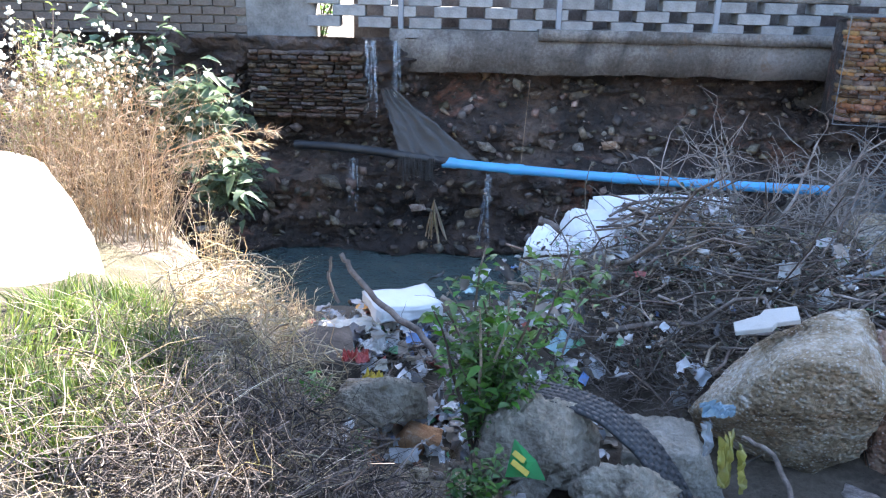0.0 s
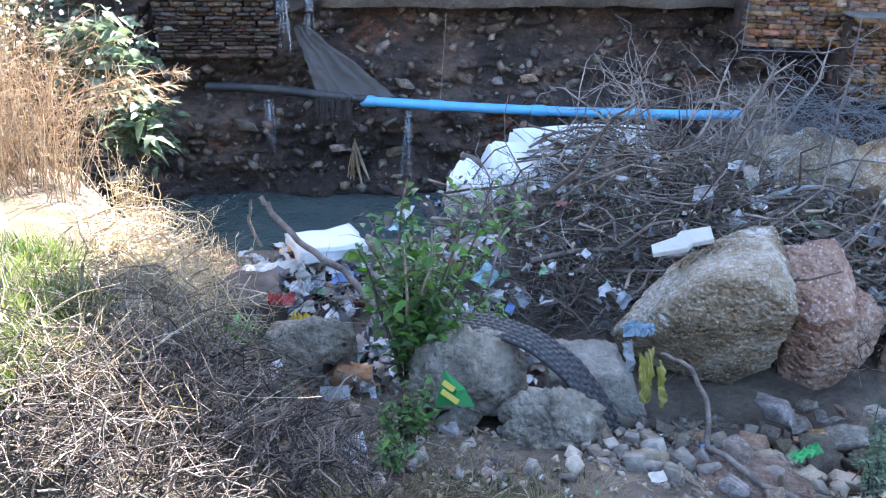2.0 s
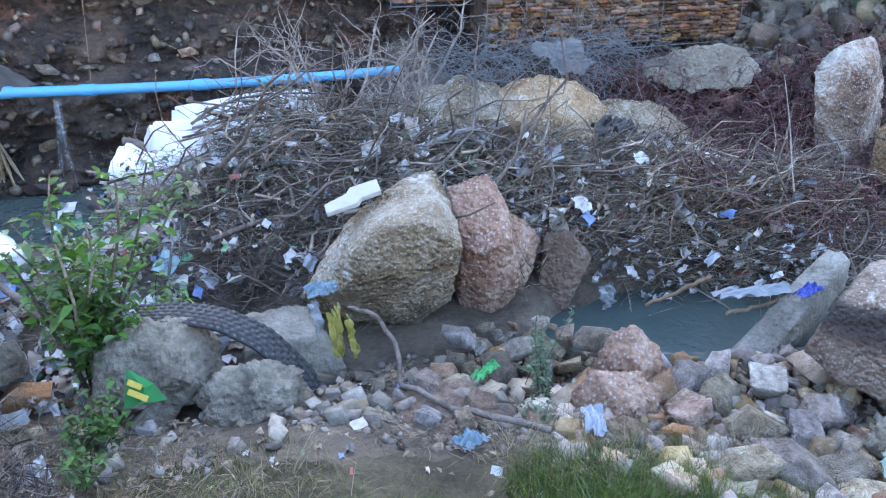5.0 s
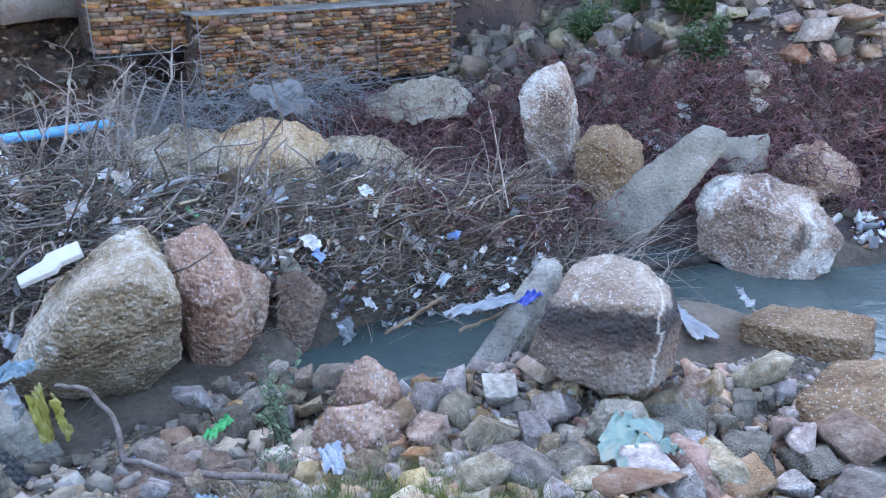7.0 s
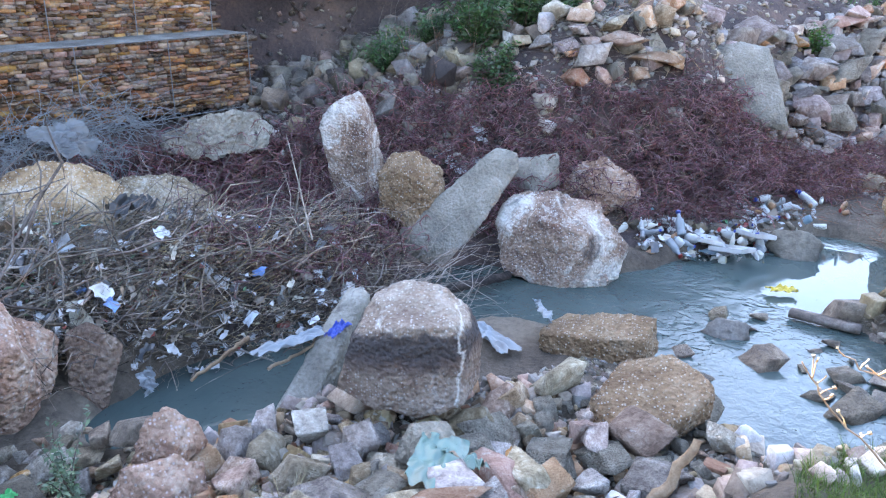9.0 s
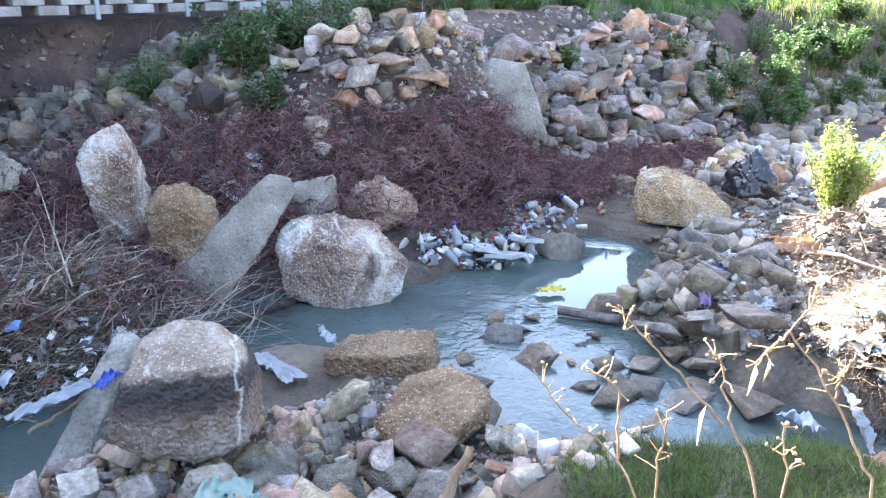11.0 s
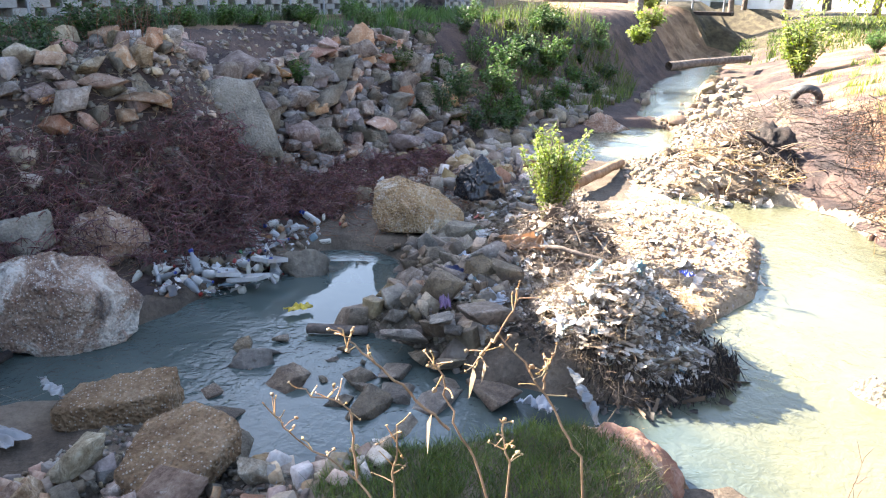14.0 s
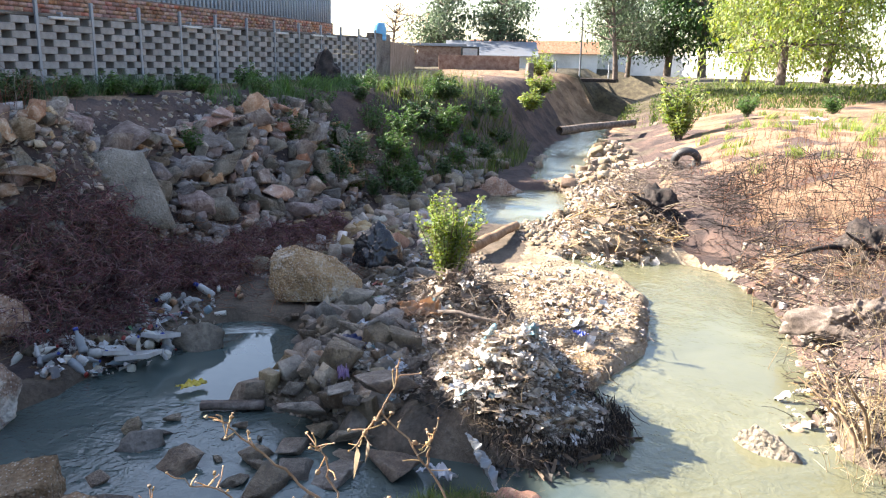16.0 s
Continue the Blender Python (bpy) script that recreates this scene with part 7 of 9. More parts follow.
def scraps(name, n, cx, cy, rx, ry, lo, hi, turn, seed, label, lift=0.05, tilt=0.7, mat="litter", slim=1.0):
    g = np.random.default_rng(seed)
    P = spots(n, cx, cy, rx, ry, turn, g)
    P[:, 2] = np.maximum(P[:, 2], 0.0) + g.uniform(0.0, lift, n)
    s = (lo + (hi - lo) * g.power(0.5, n))[:, None] * g.uniform(0.5, 1.2, (n, 3)) * np.array([[1.0, slim, slim]])
    stuff(name, scatter_mesh(SC, P, s, tilt, g), M[mat], label, "litter")


scraps("litter", 720, 2.1, 5.15, 2.3, 0.95, 0.04, 0.17, -18, 1, "small film scraps and wrappers in the driftwood dam", 0.42)
scraps("litter", 380, 0.1, 4.9, 0.9, 0.6, 0.04, 0.18, 0, 2, "wrappers and film scraps under the branches", 0.12)
scraps("litter", 420, 4.3, 4.0, 1.3, 0.65, 0.04, 0.15, -25, 3, "film scraps in the brushwood by the pool", 0.4)
scraps("litter", 130, 8.6, 1.15, 1.2, 0.5, 0.04, 0.13, -30, 4, "white film scraps in the litter line", 0.08, 0.5)
scraps("litter", 500, 6.5, -2.3, 0.66, 0.64, 0.04, 0.15, 0, 5, "torn film matted over the litter heap", 0.14, 0.5, "heaplitter")


def wad(seed):
    """A wadded rag or bag, about one unit across."""
    V, F = ico(3)
    n1, n2 = lump(V, seed, 1.5, 3), lump(V, seed + 9, 4.0, 2)
    g = np.random.default_rng(seed)
    return V * (0.4 + 0.3 * np.abs(n1) - 0.3 * np.abs(n2))[:, None] * np.array([g.uniform(0.9, 1.4), g.uniform(0.45, 0.9), 0.4]), F


WADS = [wad(500 + k) for k in range(8)]


def wads(name, n, cx, cy, rx, ry, lo, hi, turn, seed, label, lift, mat="heaplitter"):
    g = np.random.default_rng(seed)
    P = spots(n, cx, cy, rx, ry, turn, g)
    P[:, 2] = np.maximum(P[:, 2], 0.02) + g.uniform(0.0, lift, n)
    sz = (lo + (hi - lo) * g.power(0.5, n))[:, None] * g.uniform(0.6, 1.3, (n, 3))
    stuff(name, scatter_mesh(WADS, P, sz, 0.6, g), M[mat], label, "litter")


wads("litter", 170, 6.48, -2.32, 0.6, 0.6, 0.06, 0.2, 0, 26, "wadded mud-caked rags and bags of the litter heap", 0.14)
wads("litter", 60, 7.5, -1.55, 0.9, 0.55, 0.06, 0.22, -20, 27, "wadded rags and bags between the stones", 0.05)
wads("litter", 50, 8.6, -2.2, 0.75, 0.6, 0.06, 0.22, 0, 28, "wadded rags round the sapling", 0.1)
wads("litter", 45, 12.9, -5.7, 1.7, 0.9, 0.08, 0.3, -25, 29, "wadded rags on the debris bar", 0.08)
scraps("rags", 300, 6.36, -2.36, 0.88, 0.88, 0.04, 0.16, 0, 25, "dark rotten rags matted into the litter heap", 0.05, 0.8, "cloth")
scraps("litter", 420, 7.6, -1.4, 1.0, 0.6, 0.04, 0.18, -20, 6, "film scraps between the stones", 0.06, 0.7, "heaplitter")
scraps("litter", 160, 8.6, -2.2, 0.7, 0.6, 0.05, 0.2, 0, 7, "matted film round the sapling", 0.08, 0.8, "heaplitter")
scraps("litter", 110, 12.6, -5.6, 1.6, 0.9, 0.06, 0.22, -25, 8, "film and rags on the debris bar", 0.08, 0.6, "heaplitter")
scraps("litter", 130, 4.4, 5.4, 1.0, 0.5, 0.05, 0.22, -20, 9, "pale film over the boulder's edge", 0.1)
scraps("litter", 70, 1.8, 2.7, 1.2, 0.7, 0.03, 0.1, -20, 10, "small scraps on the near bank", 0.02, 0.3)
scraps("litter", 240, -0.55, 5.55, 0.55, 0.4, 0.05, 0.2, -10, 31, "pale film and wrappers in the sun by the pool", 0.16, 0.35, "litter")
for k_, (x_, y_, w_, c_, lab_) in enumerate(((-0.75, 5.5, 0.32, "offwhite", "sunlit cream sheet of packaging by the pool"), (-0.45, 5.65, 0.36, "offwhite", "crumpled cream paper on the litter tip"), (-0.3, 5.4, 0.24, "white", "white tray lid on the litter tip"),
                                             (-0.62, 5.8, 0.2, "orange", "orange wrapper at the pool's edge"), (-0.15, 5.7, 0.26, "white", "white film sheet by the pool"), (-0.55, 5.2, 0.2, "white", "white cup half buried in litter"))):
    scrap("wrapper", x_, y_, gz(x_, y_) + 0.16, w_, w_ * 0.8, w_ * 0.6, c_, lab_, "packaging", 60 * k_, 10, -6, k_ + 2)
# torn shade net over the boulder
stuff("shade_net", tubes([(wander((4.0 + g8.uniform(-0.6, 1.5), 6.1 + g8.normal(0, 0.22), 1.2 + g8.normal(0, 0.08)), (g8.normal(), g8.normal() * 0.5, g8.normal() * 0.2), g8.uniform(0.3, 0.9), 8, 0.5, 0.05, g8), np.full(8, 0.003)) for _ in range(420)], 3), M["net"], "tangled grey netting and wire over the boulder", "netting")
drape("white_cloth", [(4.3, 6.1, 1.33), (4.75, 6.0, 1.36), (4.8, 5.75, 1.17), (4.35, 5.8, 1.2)], 26, 9, 0.05, "net", "greyish torn cloth snagged in the netting", "cloth", 0.1)

scraps("litter", 160, 7.2, 3.9, 0.9, 0.35, 0.05, 0.18, -20, 11, "white film scraps in the withered weeds", 0.1, 0.5)
scraps("litter", 220, 9.0, -3.3, 1.8, 0.9, 0.04, 0.16, -25, 12, "trodden film scraps on the silt bar", 0.03, 0.3, "heaplitter")
scraps("litter", 130, 15.0, -6.2, 3.0, 1.0, 0.06, 0.22, -27, 13, "rags and film along the sunlit stream", 0.08, 0.5, "heaplitter")
scraps("litter", 50, 6.2, -4.9, 0.7, 0.4, 0.04, 0.16, -30, 14, "film scraps at the edge of the burnt bank", 0.05, 0.5, "heaplitter")

scraps("litter", 2400, 6.48, -2.33, 0.72, 0.72, 0.04, 0.22, 0, 41, "shredded mud-caked plastic and cloth matted over the litter heap", 0.14, 0.25, "heaplitter", 0.4)
scraps("rags", 260, 6.4, -2.4, 0.85, 0.85, 0.06, 0.22, 0, 42, "brown rotten shreds hanging round the litter heap", 0.1, 0.8, "ragbrown", 0.25)
scraps("litter", 420, 7.5, -1.6, 0.9, 0.6, 0.06, 0.26, -20, 43, "torn strips of film between the stones", 0.07, 0.5, "heaplitter", 0.35)
scraps("rags", 380, 8.1, -2.0, 1.0, 0.7, 0.08, 0.3, -20, 44, "brown rotten shreds round the sapling", 0.12, 0.7, "ragbrown", 0.3)
scraps("litter", 260, 9.2, -3.4, 2.0, 1.0, 0.03, 0.12, -25, 45, "trodden strips of rag on the silt bar", 0.02, 0.2, "heaplitter", 0.4)
scraps("litter", 260, 13.2, -5.7, 2.2, 0.9, 0.06, 0.26, -25, 46, "long rags and film caught on the debris bar", 0.12, 0.3, "heaplitter", 0.35)
scraps("rags", 260, 13.2, -5.9, 1.8, 0.8, 0.1, 0.4, -25, 47, "dark brown rags on the debris bar", 0.2, 0.7, "ragbrown", 0.35)
scraps("litter", 40, 6.45, -2.3, 0.6, 0.6, 0.12, 0.26, 0, 15, "long mud-caked rags over the litter heap", 0.1, 0.45, "heaplitter")
for k_, (x_, y_, w_, c_, lab_) in enumerate(((6.2, -2.0, 0.36, "offwhite", "crumpled off-white bag on the litter heap"), (6.5, -2.4, 0.3, "white", "torn white bag on the litter heap"), (6.1, -2.6, 0.34, "offwhite", "off-white mud-streaked bag on the litter heap"),
                                             (6.75, -2.05, 0.38, "offwhite", "off-white rag matted into the litter heap"), (7.05, -1.35, 0.34, "grey", "crumpled grey sheet between the stones"), (7.5, -1.05, 0.28, "navy", "dark blue bag between the stones"),
                                             (6.75, -1.35, 0.26, "white", "white wrapper between the stones"), (6.55, -1.25, 0.22, "paleblue", "pale blue wrapper between the stones"), (8.2, -1.3, 0.4, "grey", "grey torn sheet by the pond"))):
    scrap("crumpled_bag", x_, y_, gz(x_, y_) + 0.1, w_, w_ * 0.8, w_, c_, lab_, "plastic bag", 50 * k_, 15, 10, k_)

scraps("litter", 200, 10.4, -1.9, 1.4, 0.6, 0.05, 0.2, -25, 16, "film scraps beside the black bag", 0.05, 0.4)

scraps("litter", 200, 0.3, 4.3, 0.8, 0.4, 0.04, 0.16, 0, 17, "wrappers and film scraps round the green bush", 0.1)

# ---- driftwood dam ----
gd = np.random.default_rng(99)


def brush(name, n, cx, cy, rx, ry, turn, lo, hi, r0, r1, lift, seed, label, mat="twig", flat=0.25, along=None, spread=1.2, droop=0.03, bend=0.22):
    """Dead twigs lying across one another."""
    g = np.random.default_rng(seed)
    P = spots(n, cx, cy, rx, ry, turn, g)
    lines = []
    for p in P:
        L = lo + (hi - lo) * g.power(0.6)
        a = g.normal(math.radians(along), spread) if along is not None else g.uniform(0, 6.28)
        d = (math.cos(a), math.sin(a), g.normal(0.05, flat))
        p = p + np.array([-d[0] * L / 2, -d[1] * L / 2, g.uniform(0.0, lift)])
        k = 6 if L > 0.35 else 4
        q = wander(p, d, L, k, bend, droop, g)
        r = r0 + (r1 - r0) * g.power(0.35)
        lines.append((q, np.linspace(r, r * 0.35, k)))
    return stuff(name, tubes(lines, 4 if r1 > 0.006 else 3), M[mat], label, "brushwood")


brush("driftwood", 1100, 2.7, 5.0, 2.1, 0.85, -18, 0.3, 1.2, 0.003, 0.016, 0.36, 1, "tangle of dead grey-brown branches forming a dam", along=-20, spread=1.1, bend=0.32)
brush("driftwood", 4200, 2.7, 4.95, 2.2, 0.95, -18, 0.15, 0.6, 0.002, 0.005, 0.4, 2, "fine dead twigs packed in the dam", bend=0.35)
brush("driftwood", 900, 4.6, 3.95, 1.5, 0.6, -27, 0.3, 1.2, 0.003, 0.012, 0.45, 3, "flood-combed dry brushwood by the pool", along=-20, spread=0.9, bend=0.35)
brush("driftwood", 2600, 4.5, 4.0, 1.5, 0.65, -27, 0.12, 0.5, 0.0015, 0.0045, 0.45, 4, "fine flood-combed twigs by the pool", along=-15, spread=1.2, bend=0.4)
brush("driftwood", 700, 1.5, 4.75, 0.75, 0.4, -10, 0.12, 0.6, 0.0015, 0.008, 0.16, 90, "dark rotten twigs between the dam and the boulder", "bark", bend=0.45)
brush("driftwood", 90, 2.6, 5.2, 1.6, 0.7, -18, 0.7, 1.7, 0.008, 0.024, 0.45, 91, "long dark branches lying over the dam", "bark", along=-25, spread=0.8, flat=0.35, bend=0.35)
brush("driftwood", 260, 5.5, 3.2, 0.8, 0.4, -20, 0.5, 1.3, 0.002, 0.006, 0.5, 5, "thin bare twigs over the leaning slab", along=-10, spread=0.4, flat=0.15)
brush("driftwood", 240, 0.0, 5.0, 0.8, 0.5, 0, 0.2, 0.7, 0.002, 0.007, 0.2, 6, "broken twigs on the litter", along=-40, spread=1.0)
brush("pale_stalks", 900, 4.7, 4.0, 1.1, 0.5, -20, 0.2, 0.7, 0.0015, 0.004, 0.35, 7, "pale dry reed stalks in the brushwood", "twigpale", along=-15, spread=0.6)
brush("matted_strings", 2600, 6.45, -2.35, 0.8, 0.8, 0, 0.06, 0.35, 0.001, 0.0035, 0.2, 98, "pale strings and straw matted into the litter heap", "dulltwig", bend=0.5)
brush("dead_twigs", 1500, 6.4, -2.38, 0.85, 0.85, 0, 0.1, 0.4, 0.0015, 0.005, 0.12, 8, "dead twigs and roots matted into the litter heap", "bark")
brush("dead_twigs", 800, 7.4, -1.9, 1.1, 0.7, -20, 0.12, 0.55, 0.0015, 0.006, 0.18, 88, "dead twigs and straw caught between the stones", "bark", bend=0.45)
brush("matted_strings", 1400, 6.42, -2.36, 0.82, 0.82, 0, 0.06, 0.3, 0.001, 0.004, 0.2, 97, "dark brown roots and straw over the litter heap", "bark", bend=0.55)
brush("dead_twigs", 420, 8.3, -3.5, 1.4, 0.8, -25, 0.1, 0.4, 0.0015, 0.006, 0.05, 96, "dark twigs strewn over the silt bar", "bark", bend=0.45)
brush("dead_twigs", 500, 12.9, -5.8, 2.0, 0.9, -25, 0.15, 0.7, 0.002, 0.009, 0.25, 95, "dark roots tangled in the debris bar", "bark", bend=0.5)
brush("dead_twigs", 260, 7.0, -2.9, 0.5, 0.5, 0, 0.12, 0.5, 0.0015, 0.006, 0.15, 89, "pale dead twigs over the edge of the silt bar", "twigpale", bend=0.45)
brush("dead_twigs", 500, 8.5, -2.1, 0.8, 0.7, 0, 0.15, 0.6, 0.002, 0.008, 0.2, 9, "roots and twigs round the sapling")
brush("dead_twigs", 380, 12.8, -5.8, 1.6, 1.0, -25, 0.2, 0.9, 0.004, 0.014, 0.25, 10, "pale driftwood on the debris bar", "twigpale")
# hanging roots on the stream side of the heap
hang = []
for k in range(900):
    a = gd.uniform(2.2, 5.6)
    rr = gd.uniform(0.44, 0.68)
    hx_, hy_ = 6.35 + rr * math.cos(a), -2.45 + 1.15 * rr * math.sin(a)
    p = np.array((hx_, hy_, max(gz(hx_, hy_), 0.05) + gd.uniform(0.02, 0.12)))
    hang.append((wander(p, (0.2 * math.cos(a) + gd.normal(0, 0.25), 0.2 * math.sin(a) + gd.normal(0, 0.25), -1), gd.uniform(0.08, 0.3), 5, 0.3, 0.12, gd), np.linspace(0.004, 0.0015, 5) * gd.uniform(0.4, 1.8)))
stuff("hanging_roots", tubes(hang, 3), M["char"], "dark matted roots hanging from the litter heap", "roots")


def branch(name, pts, r0, r1, material, label, category="branch"):
    P = np.array(pts, float)
    t = np.linspace(0, 1, len(P))
    s = np.linspace(0, 1, 4 * len(P))
    Q = np.stack([np.interp(s, t, P[:, i]) for i in range(3)], 1)
    Q[1:-1] += gd.normal(0, 0.006, (len(Q) - 2, 3))
    return thing(name, tubes([(Q, np.linspace(r0, r1, len(Q)))], 8), M[material], label, category)


branch("crooked_branch", [(-0.78, 5.4, 0.88), (-0.72, 5.38, 0.78), (-0.5, 5.2, 0.6), (-0.2, 4.9, 0.52), (0.0, 4.6, 0.36)], 0.018, 0.026, "bark", "crooked grey branch over the litter")
branch("crooked_branch", [(-0.86, 5.5, 0.82), (-0.88, 5.45, 0.66), (-0.8, 5.4, 0.5)], 0.01, 0.014, "bark", "short grey branch stub over the litter")
branch("bent_branch", [(1.47, 3.56, 0.6), (1.55, 3.4, 0.62), (1.6, 3.25, 0.5), (1.56, 3.1, 0.36), (1.7, 2.75, 0.38), (1.96, 2.33, 0.44)], 0.011, 0.017, "bark", "long bent branch lying over the flat rock")
branch("log", [(0.8, 6.7, 0.75), (1.15, 6.35, 0.68), (1.55, 6.05, 0.62)], 0.035, 0.028, "bark", "weathered log end in the dam", "log")
branch("log", [(1.05, 6.2, 0.68), (1.02, 6.0, 0.55), (1.12, 5.8, 0.35)], 0.04, 0.035, "bark", "upright broken stump by the polystyrene", "log")
branch("dark_log", [(3.0, 5.05, 0.6), (3.5, 4.95, 0.62), (4.1, 4.7, 0.62), (4.5, 4.45, 0.55)], 0.045, 0.03, "char", "long dark log lying in the dam", "log")
branch("dark_log", [(5.3, 3.05, 0.1), (5.9, 2.75, 0.1), (6.4, 2.55, 0.08)], 0.05, 0.04, "char", "dark wet log in the stream", "log")
branch("pale_stick", [(3.55, 3.45, 0.12), (3.75, 3.3, 0.28), (3.9, 3.25, 0.34)], 0.012, 0.016, "twigpale", "pale stick leaning in the pool", "stick")
branch("pale_stick", [(3.75, 2.95, 0.26), (3.95, 2.9, 0.28), (4.25, 2.85, 0.33)], 0.012, 0.01, "twigpale", "pale stick at the kerb", "stick")
branch("dead_stump", [(3.42, 0.42, 0.4), (3.5, 0.34, 0.55), (3.62, 0.26, 0.76)], 0.035, 0.02, "twigpale", "pale broken stump in the grass", "stump")
branch("far_log", [(27.3, -9.2, 0.55), (28.3, -10.8, 0.62), (29.4, -12.8, 0.7)], 0.16, 0.12, "bark", "fallen log across the far stream", "log")
branch("driftlog", [(8.2, -1.7, 0.42), (7.9, -2.05, 0.5), (7.7, -2.5, 0.42)], 0.03, 0.02, "bark", "driftwood log on the litter", "log")
branch("pale_timber", [(11.4, -2.9, 0.3), (12.3, -3.5, 0.28), (13.4, -4.1, 0.2)], 0.09, 0.07, "twigpale", "pale timber beside the sapling", "timber")


def dry_leaves(name, n, cx, cy, rx, ry, turn, lift, seed, label, mat="dulltwig", size=0.05):
    """Withered leaves caught among the twigs."""
    g = np.random.default_rng(seed)
    P = spots(n, cx, cy, rx, ry, turn, g)
    P[:, 2] += g.uniform(0, lift, n)
    L = size * g.uniform(0.5, 1.3, n)
    stuff(name, leaves(P, g.normal(0, 1, (n, 3)) * np.array([1, 1, 0.6]), L, L * g.uniform(0.25, 0.5, n), g), M[mat], label, "dead leaves")


dry_leaves("dead_leaves", 2600, 2.6, 5.0, 2.2, 0.9, -18, 0.45, 1, "withered leaves caught in the driftwood dam")
dry_leaves("dead_leaves", 1400, 4.5, 4.0, 1.5, 0.65, -27, 0.45, 2, "withered leaves in the brushwood")
dry_leaves("dead_leaves", 900, 2.5, 5.1, 2.0, 0.8, -18, 0.5, 3, "grey-green weed leaves in the driftwood dam", "greyleaf")
dry_leaves("dead_leaves", 900, 2.6, 2.3, 1.8, 0.8, -35, 0.04, 4, "dead leaves between the near stones", size=0.04)
dry_leaves("dead_leaves", 1200, -0.6, 3.2, 1.2, 0.9, 0, 0.06, 5, "dead leaves and straw on the grassy bank")


def bare_shrub(name, x, y, z, height, stems, seed, label, material="greybark", sub=5, spread=0.45):
    """A leafless shrub: stems as parts, the fine twigs as one more."""
    g = np.random.default_rng(seed)
    ob = tagged(new(name), label, "shrub")
    twigs = []
    for k in range(stems):
        a = g.uniform(0, 6.28)
        H = height * g.uniform(0.6, 1.0)
        P = wander((x + g.normal(0, 0.06), y + g.normal(0, 0.06), z), (spread * math.cos(a), spread * math.sin(a), 1), H, 9, 0.2, 0, g)
        part("stem", tubes([(P, np.linspace(0.02, 0.006, 9) * g.uniform(0.6, 1.3))], 6), M[material], ob)
        for _ in range(sub * 2):
            i = int(g.integers(3, 9))
            q = wander(P[i], g.normal(0, 1, 3) * np.array([1, 1, 0.5]) + np.array([0, 0, 0.6]), H * g.uniform(0.15, 0.5), 6, 0.3, 0, g)
            twigs.append((q, np.linspace(0.005, 0.0015, 6)))
            for _ in range(2):
                w = wander(q[int(g.integers(2, 6))], g.normal(0, 1, 3) + np.array([0, 0, 0.4]), H * g.uniform(0.08, 0.22), 5, 0.3, 0, g)
                twigs.append((w, np.linspace(0.0028, 0.001, 5)))
    part("twig_tangle", tubes(twigs, 4), M[material], ob)["kind"] = "stuff"
    return ob


bare_shrub("bare_shrub", 2.15, 5.75, 0.62, 1.25, 8, 3, "leafless grey shrub growing from the driftwood dam", sub=6)
bare_shrub("bare_shrub", 2.7, 5.6, 0.6, 0.9, 6, 4, "leafless twiggy shrub beside the polystyrene", sub=6)
bare_shrub("bare_shrub", 3.4, 6.6, 0.8, 1.0, 5, 6, "leafless shrub under the concrete beam", sub=6)
bare_shrub("bleached_shrub", 5.5, -4.75, 0.15, 0.85, 5, 8, "bleached white branching shrub at the sunlit edge", "twigpale", sub=3, spread=0.5)
bare_shrub("bare_shrub", 1.6, 5.4, 0.5, 0.6, 6, 5, "low leafless shrub in the dam", sub=6)


def leafy(name, x, y, z, height, width, stems, per, leaf, seed, label, mat="leaf", category="bush", up=0.5, start=0.25, stem_mat="twig"):
    """A leafy bush: stems and crown as parts."""
    g = np.random.default_rng(seed)
    z = max(z, gz(x, y) - 0.03)
    ob = tagged(new(name), label, category)
    lines, P, D = [], [], []
    for k in range(stems):
        a = g.uniform(0, 6.28)
        s = width / 2 / height * math.sqrt(g.uniform(0.0, 1.0))
        H = height * g.uniform(0.55, 1.0) * (1 - 0.35 * (s * height / (width / 2)) ** 2)
        q = wander((x + g.normal(0, 0.03), y + g.normal(0, 0.03), z), (s * math.cos(a), s * math.sin(a), 1), H, 9, 0.09, 0, g)
        lines.append((q, np.linspace(0.009, 0.0025, 9) * max(0.4, min(2.5, height))))
        for j in range(per):
            f = g.uniform(start, 1.0)
            i = f * 8
            p = q[int(i)] + (i - int(i)) * (q[min(8, int(i) + 1)] - q[int(i)])
            aa = g.uniform(0, 6.28)
            P.append(p + g.normal(0, leaf * 0.35, 3))
            D.append((math.cos(aa), math.sin(aa), g.normal(up, 0.4)))
    n = len(P)
    part("stem_cluster", tubes(lines, 5), M[stem_mat], ob)["kind"] = "stuff"
    L = leaf * g.uniform(0.55, 1.2, n)
    part("crown", leaves(np.array(P), np.array(D), L, L * g.uniform(0.38, 0.55, n), g), M[mat], ob)["kind"] = "stuff"
    return ob


leafy("green_bush", 0.19, 4.0, 0.2, 1.8, 0.42, 14, 60, 0.09, 1, "bright green leafy bush among the litter", "bushleaf", start=0.15)
leafy("green_bush", 0.24, 4.02, 0.2, 0.95, 0.6, 12, 40, 0.085, 47, "lower shoots of the bright green bush", "bushleaf", start=0.15)
leafy("green_bush", 0.62, 4.15, 0.3, 0.5, 0.55, 10, 20, 0.075, 2, "low green side shoots of the bush", "bushleaf", up=0.3)
leafy("yard_bush", -1.5, 9.5, 1.9, 1.3, 0.9, 12, 40, 0.09, 49, "leafy bush behind the end of the yard wall", "bushleaf", start=0.1)
leafy("seedling", 0.1, 3.3, 0.3, 0.42, 0.34, 10, 26, 0.055, 3, "small green nettle-like plant in the grass", category="plant")
